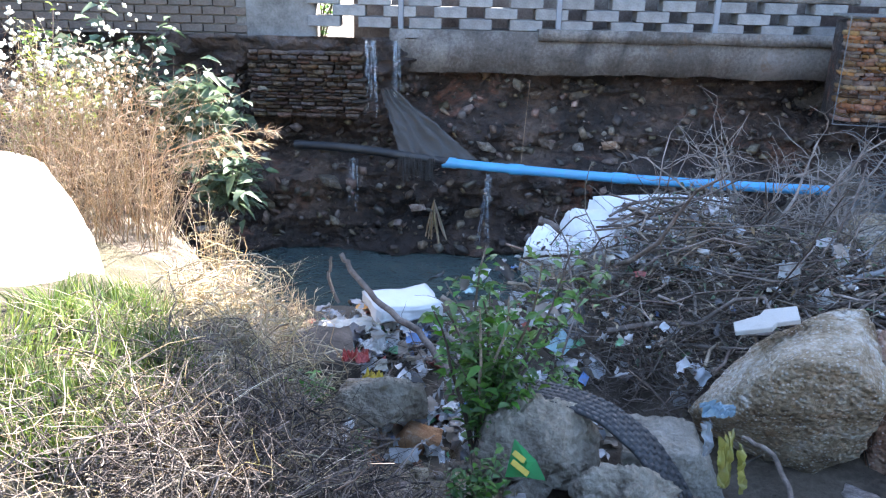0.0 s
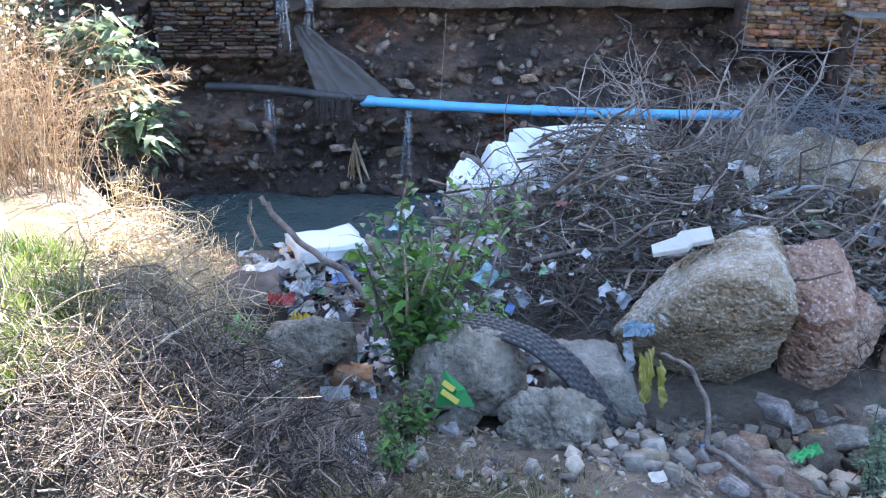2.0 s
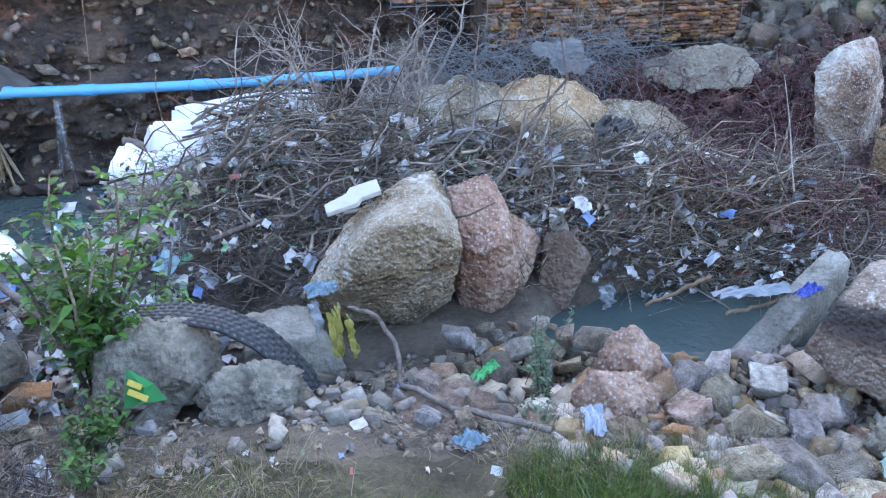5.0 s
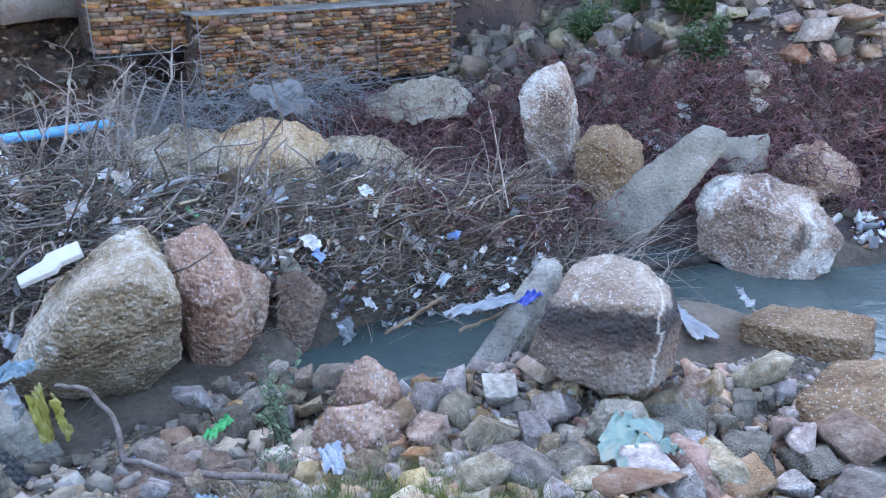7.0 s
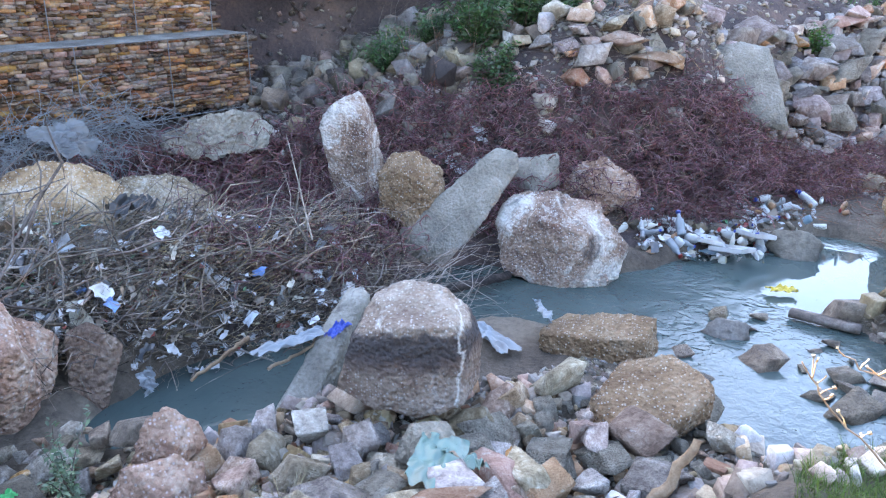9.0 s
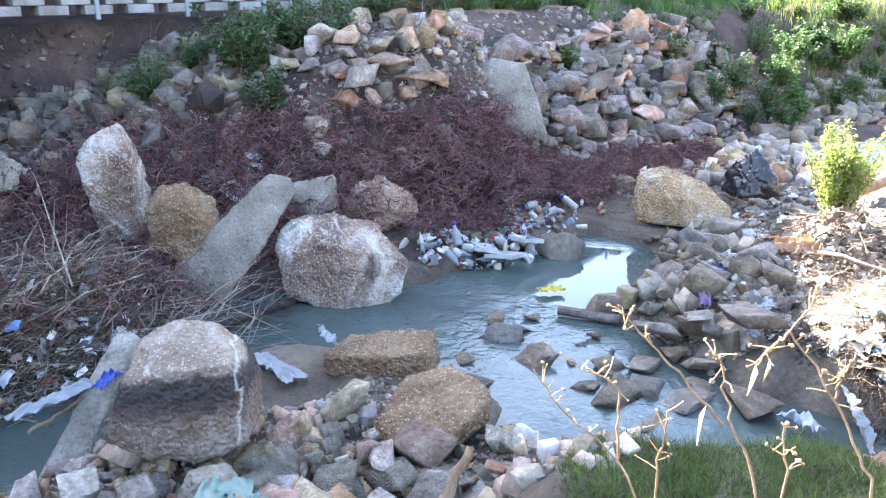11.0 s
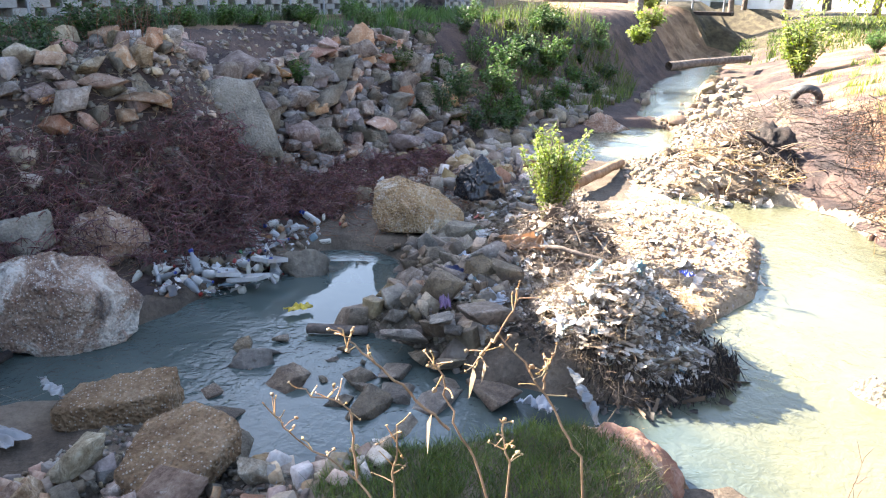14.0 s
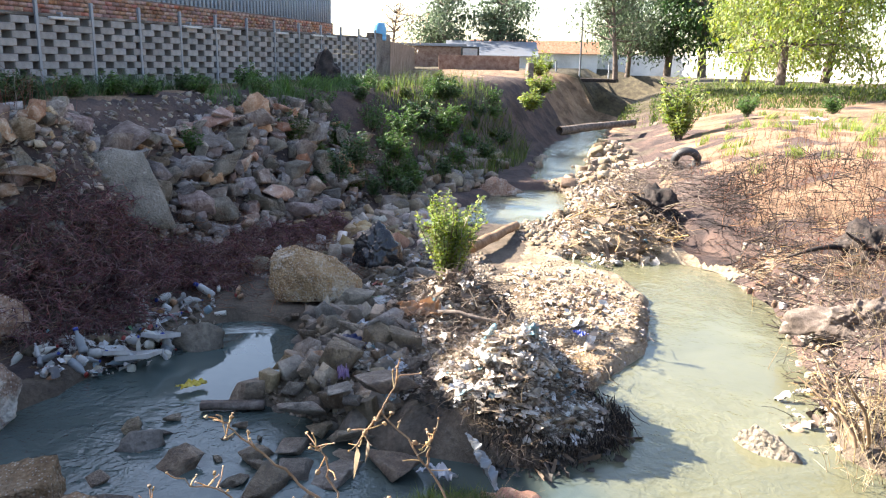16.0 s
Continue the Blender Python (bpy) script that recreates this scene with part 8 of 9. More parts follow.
leafy("seedling", 0.0, 3.0, 0.4, 0.22, 0.26, 7, 18, 0.05, 4, "small green seedling in the grass", category="plant")
leafy("seedling", -0.72, 3.5, gz(-0.72, 3.5) - 0.02, 0.3, 0.34, 8, 22, 0.06, 5, "small green broad-leaved plant in dry grass", category="plant")
leafy("seedling", -0.5, 3.4, gz(-0.5, 3.4) - 0.02, 0.22, 0.3, 7, 18, 0.055, 6, "small green broad-leaved plant beside stones", category="plant")
leafy("fern_seedling", 2.25, 2.8, 0.2, 0.68, 0.36, 9, 70, 0.035, 7, "feathery grey-green seedling by the pool", "greyleaf", "plant", 0.5, 0.1)
leafy("fern_seedling", 2.08, 2.62, 0.22, 0.26, 0.24, 6, 30, 0.035, 8, "small feathery seedling between stones", "greyleaf", "plant", 0.5, 0.1)
leafy("sapling", 8.85, -2.15, 0.4, 1.3, 0.6, 56, 170, 0.055, 9, "bright yellow-green sapling on the litter heap", "limeleaf", "sapling", 0.9, 0.12)
leafy("dark_bush", 8.7, 4.2, 0.8, 0.95, 1.4, 36, 60, 0.08, 10, "dark green bush on the weedy slope", "darkleaf")
leafy("dark_bush", 9.3, 3.9, 0.9, 0.8, 1.1, 28, 50, 0.08, 11, "dark green bush beside the rubble", "darkleaf")
leafy("dark_bush", 8.35, 3.75, 0.6, 0.75, 1.0, 34, 60, 0.06, 46, "dark green bush among the withered weeds", "darkleaf")
leafy("wall_bush", 10.6, 3.2, 1.9, 0.7, 1.1, 28, 50, 0.08, 12, "green bush on the bank below the wall", "darkleaf")
leafy("wall_bush", 12.0, 3.1, 2.0, 0.65, 1.1, 28, 50, 0.08, 13, "green bush against the honeycomb wall", "darkleaf")
leafy("slope_plant", 16.3, -2.2, 0.3, 1.0, 0.9, 24, 50, 0.07, 14, "green weed below the rubble heap", "leaf", "plant")
leafy("slope_plant", 13.2, 1.15, 1.2, 0.5, 0.5, 12, 30, 0.07, 15, "green weed growing through the rubble", "leaf", "plant")
leafy("slope_plant", 17.2, -2.7, 0.3, 1.0, 1.0, 26, 50, 0.07, 16, "green weed at the foot of the heap", "leaf", "plant")
# broad-leaved shrub and blooms on the left bank, in front of the brick wall
leafy("broad_leaf_shrub", -2.2, 7.0, 1.0, 1.25, 1.5, 22, 26, 0.2, 20, "broad-leaved grey-green shrub over the gully", "greyleaf", "shrub", 0.2, 0.3)
leafy("broad_leaf_shrub", -1.85, 6.6, 0.75, 0.75, 0.8, 12, 24, 0.17, 21, "drooping broad-leaved shrub at the gully's edge", "greyleaf", "shrub", 0.1, 0.3)
leafy("broad_leaf_shrub", -3.0, 7.4, 1.3, 1.3, 1.6, 22, 26, 0.18, 22, "broad-leaved shrub below the brick wall", "greyleaf", "shrub", 0.2, 0.3)
leafy("flowering_shrub", -3.1, 6.2, 1.2, 1.35, 1.5, 30, 34, 0.07, 23, "bright green shrub with white flower heads", "limeleaf", "shrub", 0.5, 0.3)
bl = np.random.default_rng(24)
Pb = np.stack([-3.0 + bl.normal(0, 0.45, 520), 6.1 + bl.normal(0, 0.35, 520), 2.15 + bl.normal(0, 0.24, 520) - 0.15], 1)
stuff("white_blooms", scatter_mesh([stone_mesh(800 + k, 1, 0.8, 5) for k in range(4)], Pb, (0.02 + 0.035 * bl.power(0.6, 520))[:, None] * bl.uniform(0.7, 1.2, (520, 3)), 1.0, bl), M["whitebloom"], "fluffy white flower heads of the shrub", "flowers")


def dry_weed(name, n, cx, cy, rx, ry, turn, lo, hi, seed, label, mat="drystalk", r=0.0022, side=7, fluff=0.6, lean=0.25):
    """Dry upright stalks with side shoots."""
    g = np.random.default_rng(seed)
    P = spots(n, cx, cy, rx, ry, turn, g)
    lines = []
    for p in P:
        H = g.uniform(lo, hi)
        q = wander(p - np.array([0, 0, 0.03]), (g.normal(0, lean), g.normal(0, lean), 1), H, 7, 0.1, 0, g)
        lines.append((q, np.linspace(r * 1.5, r * 0.5, 7)))
        for _ in range(side):
            i = int(g.integers(2, 7))
            w = wander(q[i], g.normal(0, 1, 3) * np.array([1, 1, 0.5]) + np.array([0, 0, fluff]), H * g.uniform(0.08, 0.25), 4, 0.25, 0.02, g)
            lines.append((w, np.linspace(r * 0.7, r * 0.35, 4)))
    return stuff(name, tubes(lines, 3), M[mat], label, "dry weeds")


dry_weed("dry_weeds", 270, -2.45, 5.5, 0.6, 0.5, -60, 0.5, 1.25, 1, "tall brown dry weeds glowing in the sun", side=9)
dry_weed("dry_weeds", 170, -2.75, 5.4, 0.7, 0.6, -60, 0.6, 1.3, 2, "tall brown dry weeds behind the white boulder", side=9)
dry_weed("dry_weeds", 160, -1.35, 5.2, 0.5, 0.4, -60, 0.25, 0.6, 3, "pale dry weeds at the gully's rim", "straw", side=8)
dry_weed("dry_weeds", 240, 10.5, -8.4, 3.0, 1.6, -25, 0.1, 0.4, 4, "burnt reddish weed stubble on the bank", "burntweed", 0.003, 5)
dry_weed("dry_weeds", 320, 15.5, -10.5, 4.5, 2.2, -25, 0.1, 0.4, 5, "burnt reddish weed stubble on the far bank", "burntweed", 0.004, 5)
dry_weed("dry_weeds", 90, 5.3, -4.85, 0.55, 0.35, -20, 0.3, 0.8, 6, "bleached dry stalks at the sunlit edge", "straw", 0.003, 6)
dry_weed("dry_weeds", 60, 3.9, -3.1, 0.4, 0.3, -20, 0.2, 0.55, 7, "dry brown weeds on the near edge", "burntweed", 0.0025, 6)
# plume
pl = []
for k in range(3):
    c0 = np.array((-2.35 + 0.1 * k, 6.0, 1.25))
    P_ = np.stack([np.linspace(c0[0], c0[0] + 0.8, 12), np.linspace(6.0, 6.1, 12), c0[2] + 0.1 * k + np.linspace(0, 0.32, 12) - np.linspace(0, 0.4, 12) ** 2], 1)
    pl.append((P_, np.linspace(0.005, 0.002, 12)))
    for j in range(140):
        i = int(bl.integers(2, 12))
        pl.append((wander(P_[i], (bl.normal(0.6, 0.5), bl.normal(0, 0.6), bl.normal(0.1, 0.5)), bl.uniform(0.04, 0.13), 3, 0.2, 0.05, bl), np.full(3, 0.0016)))
stuff("dry_plumes", tubes(pl, 3), M["drystalk"], "golden dry seed plumes leaning over the gully", "plumes")


# ---- grasses ----
def grass(name, n, cx, cy, rx, ry, turn, lo, hi, w, seed, label, mat, lean=0.35, bend=0.6, clump=0):
    g = np.random.default_rng(seed)
    if clump:
        C = spots(clump, cx, cy, rx, ry, turn, g)
        P = C[g.integers(0, clump, n)] + np.concatenate([g.normal(0, 0.085, (n, 2)), np.zeros((n, 1))], 1)
        P[:, 2] = ground_at(P[:, 0], P[:, 1])
    else:
        P = spots(n, cx, cy, rx, ry, turn, g)
    P[:, 2] -= 0.01
    ok = P[:, 2] > 0.02
    base = np.zeros((n, 2))
    if clump:
        key = np.argmin(((P[:, None, :2] - C[None, :, :2]) ** 2).sum(2), 1)
        base = g.normal(0, 0.8 * lean, (clump, 2))[key]
    P, base = P[ok], base[ok]
    n = len(P)
    stuff(name, blades(P, g.uniform(lo, hi, n), np.full(n, w) * g.uniform(0.6, 1.3, n), base + g.normal(0, lean * (0.45 if clump else 1.0), (n, 2)), bend, 3, g), M[mat], label, "grass")


grass("green_grass", 5200, -1.7, 3.2, 0.55, 0.9, 20, 0.06, 0.22, 0.008, 1, "fresh green grass on the sunlit bank", "grass", clump=80)
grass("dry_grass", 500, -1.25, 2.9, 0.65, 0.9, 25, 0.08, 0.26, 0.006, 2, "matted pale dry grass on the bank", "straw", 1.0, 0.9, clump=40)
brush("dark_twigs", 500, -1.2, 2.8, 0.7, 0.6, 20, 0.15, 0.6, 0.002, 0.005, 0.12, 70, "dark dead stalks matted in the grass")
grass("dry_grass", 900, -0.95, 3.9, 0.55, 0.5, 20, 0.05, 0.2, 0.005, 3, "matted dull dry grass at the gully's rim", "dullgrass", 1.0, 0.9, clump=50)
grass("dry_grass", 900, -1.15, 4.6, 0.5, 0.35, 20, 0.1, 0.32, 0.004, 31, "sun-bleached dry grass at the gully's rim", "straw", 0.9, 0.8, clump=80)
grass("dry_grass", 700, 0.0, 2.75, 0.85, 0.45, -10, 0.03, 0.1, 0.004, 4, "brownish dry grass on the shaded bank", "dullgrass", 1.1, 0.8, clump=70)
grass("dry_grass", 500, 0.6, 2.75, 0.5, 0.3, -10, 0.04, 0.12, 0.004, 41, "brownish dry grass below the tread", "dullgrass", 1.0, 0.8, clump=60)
grass("green_grass", 1200, 0.1, 2.85, 0.8, 0.4, 0, 0.03, 0.09, 0.004, 5, "thin green grass on the shaded bank", "grass", clump=60)
grass("green_grass", 9000, 2.2, 1.7, 0.75, 0.38, -35, 0.06, 0.17, 0.005, 6, "short green grass on the near bank", "grass", 0.45)
grass("dry_grass", 2200, 2.35, 1.95, 0.8, 0.3, -35, 0.05, 0.2, 0.004, 7, "dry matted grass at the bank's edge", "dullgrass", 0.9, 0.8, clump=90)
grass("green_grass", 8000, 4.0, -1.15, 0.95, 0.5, -12, 0.04, 0.12, 0.005, 8, "short green grass on the near spit", "grass", 0.5)
grass("dry_grass", 900, 4.05, -1.6, 0.6, 0.35, -12, 0.04, 0.12, 0.004, 9, "yellowing grass on the sunlit spit", "dullgrass", 0.6)
grass("green_grass", 3500, 4.1, -1.5, 0.55, 0.4, -12, 0.03, 0.09, 0.004, 20, "sunlit short grass at the tip of the spit", "grass", 0.5)
grass("green_grass", 500, 3.2, 0.7, 0.6, 0.8, 0, 0.04, 0.12, 0.005, 10, "green grass between the near stones", "grass", 0.45)
grass("bank_grass", 3000, 18.2, -0.6, 3.6, 0.6, -28, 0.12, 0.4, 0.012, 11, "tall green grass on the bank below the wall", "leaf", 0.4, clump=70)
grass("bank_grass", 2600, 22.0, -4.8, 5.0, 1.5, -28, 0.2, 0.6, 0.018, 12, "sunlit green grass on the far bank", "grass", 0.3)
grass("bank_grass", 4200, 12.2, 3.7, 4.5, 0.5, -28, 0.1, 0.4, 0.011, 13, "green weeds along the foot of the wall", "darkleaf", 0.4)
grass("bank_grass", 2200, 19.0, -13.5, 7.0, 3.0, -28, 0.1, 0.35, 0.02, 14, "patchy green grass on the opposite bank", "limeleaf", 0.4, clump=60)
grass("bank_grass", 9000, 42.0, -24.0, 16.0, 7.0, -28, 0.1, 0.3, 0.05, 15, "sunlit lawn under the far trees", "grass", 0.3)

grass("green_grass", 1400, 0.9, 1.95, 0.7, 0.3, -20, 0.03, 0.1, 0.004, 21, "short shaded grass at the foot of the trodden edge", "grass", 0.5, clump=90)
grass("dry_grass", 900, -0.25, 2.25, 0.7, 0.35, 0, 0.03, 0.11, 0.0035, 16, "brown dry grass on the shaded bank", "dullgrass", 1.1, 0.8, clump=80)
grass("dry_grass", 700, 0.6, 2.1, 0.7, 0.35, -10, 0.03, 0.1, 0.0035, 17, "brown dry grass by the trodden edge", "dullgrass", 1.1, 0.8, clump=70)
grass("green_grass", 1500, 0.3, 2.3, 0.9, 0.4, -10, 0.03, 0.1, 0.004, 18, "thin green grass by the trodden edge", "grass", 0.5, clump=80)
grass("green_grass", 3500, 3.9, -0.5, 0.5, 0.35, -12, 0.04, 0.12, 0.005, 19, "short mossy grass at the spit's edge", "grass", 0.5)
leafy("slope_plant", 13.7, -1.15, 0.9, 0.7, 0.9, 24, 50, 0.06, 31, "green weed beside the rubble heap", "darkleaf", "plant")
leafy("slope_plant", 14.6, -1.5, 1.0, 0.8, 1.1, 26, 50, 0.07, 32, "dark green weed on the cut bank", "darkleaf", "plant")
leafy("slope_plant", 15.8, -2.3, 0.9, 0.9, 1.3, 30, 50, 0.07, 33, "dense green weed on the cut bank", "leaf", "plant")
leafy("slope_plant", 17.4, -2.6, 1.2, 0.9, 1.5, 34, 50, 0.08, 34, "tall green weed on the bank", "leaf", "plant")
leafy("slope_plant", 19.4, -3.9, 1.1, 0.9, 1.5, 34, 50, 0.09, 35, "sunlit green weed on the far bank", "leaf", "plant")
leafy("slope_plant", 9.6, 3.4, 1.3, 0.6, 1.0, 26, 50, 0.06, 36, "dark green bush above the withered weeds", "darkleaf", "plant")

leafy("wall_bush", 8.3, 5.2, 1.0, 0.7, 1.1, 26, 50, 0.06, 41, "green bush beside the gabions", "darkleaf")
leafy("wall_bush", 9.5, 4.7, 1.7, 0.5, 1.0, 26, 50, 0.06, 42, "green bush under the fence wall", "darkleaf")
leafy("wall_bush", 14.0, 2.4, 2.1, 0.5, 1.3, 26, 50, 0.06, 43, "green weeds along the fence wall", "leaf")
leafy("wall_bush", 15.8, 1.5, 2.1, 0.5, 1.4, 26, 50, 0.06, 44, "green weeds along the fence wall", "darkleaf")
leafy("wall_bush", 17.5, 0.6, 2.1, 0.6, 1.4, 26, 50, 0.07, 45, "green weeds by the burnt stump", "leaf")
for k_, (u_k, s_k, h_k, w_k) in enumerate(((6.3, 1.0, 0.55, 0.9), (7.4, 0.8, 0.45, 1.0), (8.3, 1.3, 0.5, 0.9), (9.4, 1.2, 0.55, 1.0), (10.9, 1.1, 0.5, 1.2), (12.3, 1.3, 0.45, 1.2), (13.6, 1.4, 0.5, 1.1), (15.2, 1.6, 0.6, 1.3), (16.6, 2.2, 0.8, 1.3), (17.6, 2.9, 0.9, 1.4), (18.6, 2.3, 0.7, 1.4))):
    x_, y_ = (float(v) for v in WALL_A + WALL_D * u_k + WALL_N * s_k)
    leafy("bank_bush", x_, y_, 0.4, h_k, w_k, 26, 46, 0.055, 180 + k_, "low green bush on the earth below the wall", "leaf" if k_ > 3 else "darkleaf", "bush")
for k_ in range(22):
    x_, y_ = (float(v) for v in WALL_A + WALL_D * float(gd.uniform(14.5, 25.0)) + WALL_N * float(gd.uniform(2.2, 4.0)))
    leafy("bank_weed", x_, y_, 0.3, float(gd.uniform(0.3, 0.7)), float(gd.uniform(0.6, 1.3)), 18, 36, 0.07, 220 + k_, "green leafy weed clump on the earth bank", ("leaf", "darkleaf", "grass")[k_ % 3], "plant")
dry_weed("dry_weeds", 160, 10.0, 3.6, 2.6, 0.6, -28, 0.2, 0.6, 51, "dry weeds under the fence wall", "burntweed", 0.003, 6)
dry_weed("dry_weeds", 160, 7.6, -6.6, 1.6, 0.6, -25, 0.15, 0.6, 52, "dry branching weeds on the burnt bank", "dulltwig", 0.003, 6)
dry_weed("dry_weeds", 200, 12.5, -8.6, 3.0, 1.2, -25, 0.2, 0.6, 53, "blackened weed stems on the burnt bank", "char", 0.004, 4)
brush("bank_twigs", 900, 12.5, -8.4, 4.0, 1.6, -25, 0.2, 0.8, 0.003, 0.01, 0.12, 88, "burnt sticks strewn over the bank", "char")
brush("bank_twigs", 700, 16.0, -7.6, 4.0, 1.0, -25, 0.3, 1.2, 0.004, 0.014, 0.2, 89, "driftwood along the sunlit stream", "bark")

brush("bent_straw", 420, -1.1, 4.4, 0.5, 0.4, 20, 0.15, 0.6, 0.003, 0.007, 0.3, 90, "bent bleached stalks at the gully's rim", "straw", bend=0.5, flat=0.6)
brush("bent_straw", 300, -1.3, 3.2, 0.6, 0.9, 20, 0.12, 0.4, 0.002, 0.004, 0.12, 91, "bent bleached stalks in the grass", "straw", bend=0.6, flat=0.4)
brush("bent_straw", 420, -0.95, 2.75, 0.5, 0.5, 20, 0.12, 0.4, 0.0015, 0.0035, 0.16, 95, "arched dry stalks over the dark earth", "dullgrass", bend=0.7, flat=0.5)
# charcoal colour here paints the shadow beneath the arched stalks
brush("dark_twigs", 700, -0.95, 2.7, 0.6, 0.6, 20, 0.08, 0.35, 0.0015, 0.004, 0.1, 96, "near-black stalks standing in for shade under the arched straw", "char", bend=0.5)
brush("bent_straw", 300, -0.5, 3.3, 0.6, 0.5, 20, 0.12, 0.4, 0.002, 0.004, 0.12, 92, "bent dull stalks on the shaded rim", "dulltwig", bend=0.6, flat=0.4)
for k_ in range(12):
    x_, y_ = 15.2 + 0.95 * k_ + float(gd.normal(0, 0.2)), -2.5 - 0.42 * k_ + float(gd.normal(0, 0.5))
    leafy("bank_weed", x_, y_, 0.4, 0.45 + 0.03 * k_, 1.1, 18, 40, 0.08, 140 + k_, "green leafy weed clump on the earth bank", "leaf" if k_ % 3 else "darkleaf", "plant")

brush("bare_twigs", 90, 5.5, 2.75, 0.6, 0.3, -20, 0.6, 1.5, 0.002, 0.006, 0.7, 93, "long bare twigs reaching over the stream", "greybark", along=-12, spread=0.35, flat=0.25, bend=0.15)
brush("bank_twigs", 500, 10.6, -1.9, 1.6, 0.7, -25, 0.1, 0.5, 0.002, 0.008, 0.1, 94, "dead twigs beside the black bag")

# ---- withered purple weed on the slope ----
gw = np.random.default_rng(55)
wl = []
for k in range(6200):
    uu, ss = gw.uniform(2.2, 13.2), 0.0
    ss = gw.uniform(float(np.interp(uu, [2.0, 5.0, 6.0, 7.2, 9.2, 11.5, 13.2], [1.4, 1.4, 2.3, 3.15, 3.7, 3.75, 4.0])), 4.1 + 0.9 * sm(3.0, 8.0, np.array(uu)) + 0.2 * sm(9.5, 11.0, np.array(uu)))
    x_, y_ = WALL_A + WALL_D * uu + WALL_N * float(ss)
    if seg_dist(np.array(x_), np.array(y_), [(*p, 0) for p in ARC]) < 0.38 or land(x_, y_) < 0.13:
        continue
    wl.append((x_, y_))
WP = np.array(wl)
WZ = ground_at(WP[:, 0], WP[:, 1])
lines_ = []
for (x_, y_), z_ in zip(WP, WZ):
    L = gw.uniform(0.2, 0.55) * (1.0 if (x_ - WALL_A[0]) * WALL_D[0] + (y_ - WALL_A[1]) * WALL_D[1] < 8.6 else 0.6)
    q = wander((x_, y_, z_ + gw.uniform(0.0, 0.1)), (WALL_N[0] * 0.6 + gw.normal(0, 0.6), WALL_N[1] * 0.6 + gw.normal(0, 0.6), gw.uniform(0.5, 1.5)), L, 6, 0.22, 0.16, gw)
    lines_.append((q, np.linspace(0.006, 0.003, 6)))
    for _ in range(12):
        i = int(gw.integers(1, 6))
        lines_.append((wander(q[i], (gw.normal(0, 1), gw.normal(0, 1), gw.normal(0.0, 0.5)), gw.uniform(0.05, 0.15), 4, 0.3, 0.22, gw), np.linspace(0.0055, 0.0025, 4)))
stuff("withered_weeds", tubes(lines_, 3), M["purpleweed"], "mat of withered purple-brown weeds on the slope", "dead weeds")
brush("weed_stalks", 520, 8.2, 3.2, 2.8, 0.9, -28, 0.3, 0.9, 0.002, 0.005, 0.15, 60, "bare stalks lying in the withered weeds", "twig", along=-28, spread=0.8)
brush("weed_stalks", 500, 8.5, 6.0, 2.2, 0.8, -28, 0.2, 0.8, 0.002, 0.007, 0.2, 63, "roots and dead stalks on the dark earth bank", "bark", flat=0.5, bend=0.4)
brush("weed_stalks", 420, 7.8, 3.0, 2.6, 0.9, -28, 0.2, 0.6, 0.0015, 0.004, 0.16, 61, "pale dry stalks in the withered weeds", "twigpale", along=-28, spread=0.9)
brush("weed_stalks", 1500, 11.4, 0.25, 2.0, 0.75, -40, 0.12, 0.5, 0.002, 0.006, 0.25, 64, "matted red-brown bracken below the rubble", "burntweed", bend=0.5)
brush("weed_stalks", 500, 8.7, 1.7, 0.9, 0.6, -40, 0.12, 0.5, 0.002, 0.006, 0.15, 65, "dark dead stalks beside the bottles", "bark", bend=0.5)
stone_field("rubble", 130, 8.75, 1.3, 1.0, 0.6, 0.05, 0.2, "small stones among the bottles", -40, 66, 0.0, "wetrest")
scraps("litter", 170, 8.9, 1.3, 0.9, 0.5, 0.05, 0.18, -40, 48, "white and grey film among the bottles", 0.06, 0.5)
brush("weed_stalks", 260, 11.6, 0.0, 1.6, 0.6, -28, 0.2, 0.7, 0.002, 0.006, 0.2, 62, "reddish dead bracken below the rubble", "burntweed")

brush("bank_twigs", 700, -0.3, 3.0, 1.0, 0.6, 0, 0.06, 0.3, 0.0015, 0.004, 0.08, 80, "dead stalks and straw on the shaded bank", "dulltwig", bend=0.5)
brush("bank_twigs", 700, -1.3, 3.0, 0.8, 0.9, 0, 0.1, 0.45, 0.002, 0.006, 0.12, 81, "dark dead stalks matted in the sunlit grass", "bark", bend=0.5)
brush("bank_twigs", 1000, -0.7, 2.5, 0.6, 0.6, 0, 0.08, 0.4, 0.0015, 0.006, 0.2, 92, "dead stalks matted on the rim of the bank", "bark", bend=0.5)
# dark brown stalks, coloured as charcoal to add the shade missing on this rim
brush("bank_twigs", 1500, -0.65, 2.45, 0.6, 0.6, 0, 0.08, 0.4, 0.0015, 0.006, 0.18, 94, "dark dead stalks on the bank's rim, shade put into their colour", "char", bend=0.5)
brush("bank_twigs", 420, 2.3, 2.2, 1.1, 0.45, -35, 0.08, 0.35, 0.0015, 0.004, 0.06, 82, "dead stalks between the near stones", "dulltwig")
brush("bank_twigs", 700, 8.2, -6.0, 2.8, 0.6, -25, 0.15, 0.7, 0.003, 0.012, 0.2, 83, "charred sticks and roots on the cut bank", "char")
brush("bank_twigs", 1100, 11.5, -8.2, 3.6, 1.3, -25, 0.12, 0.6, 0.002, 0.007, 0.15, 88, "reddish dead stalks on the burnt bank", "burntweed", bend=0.45)
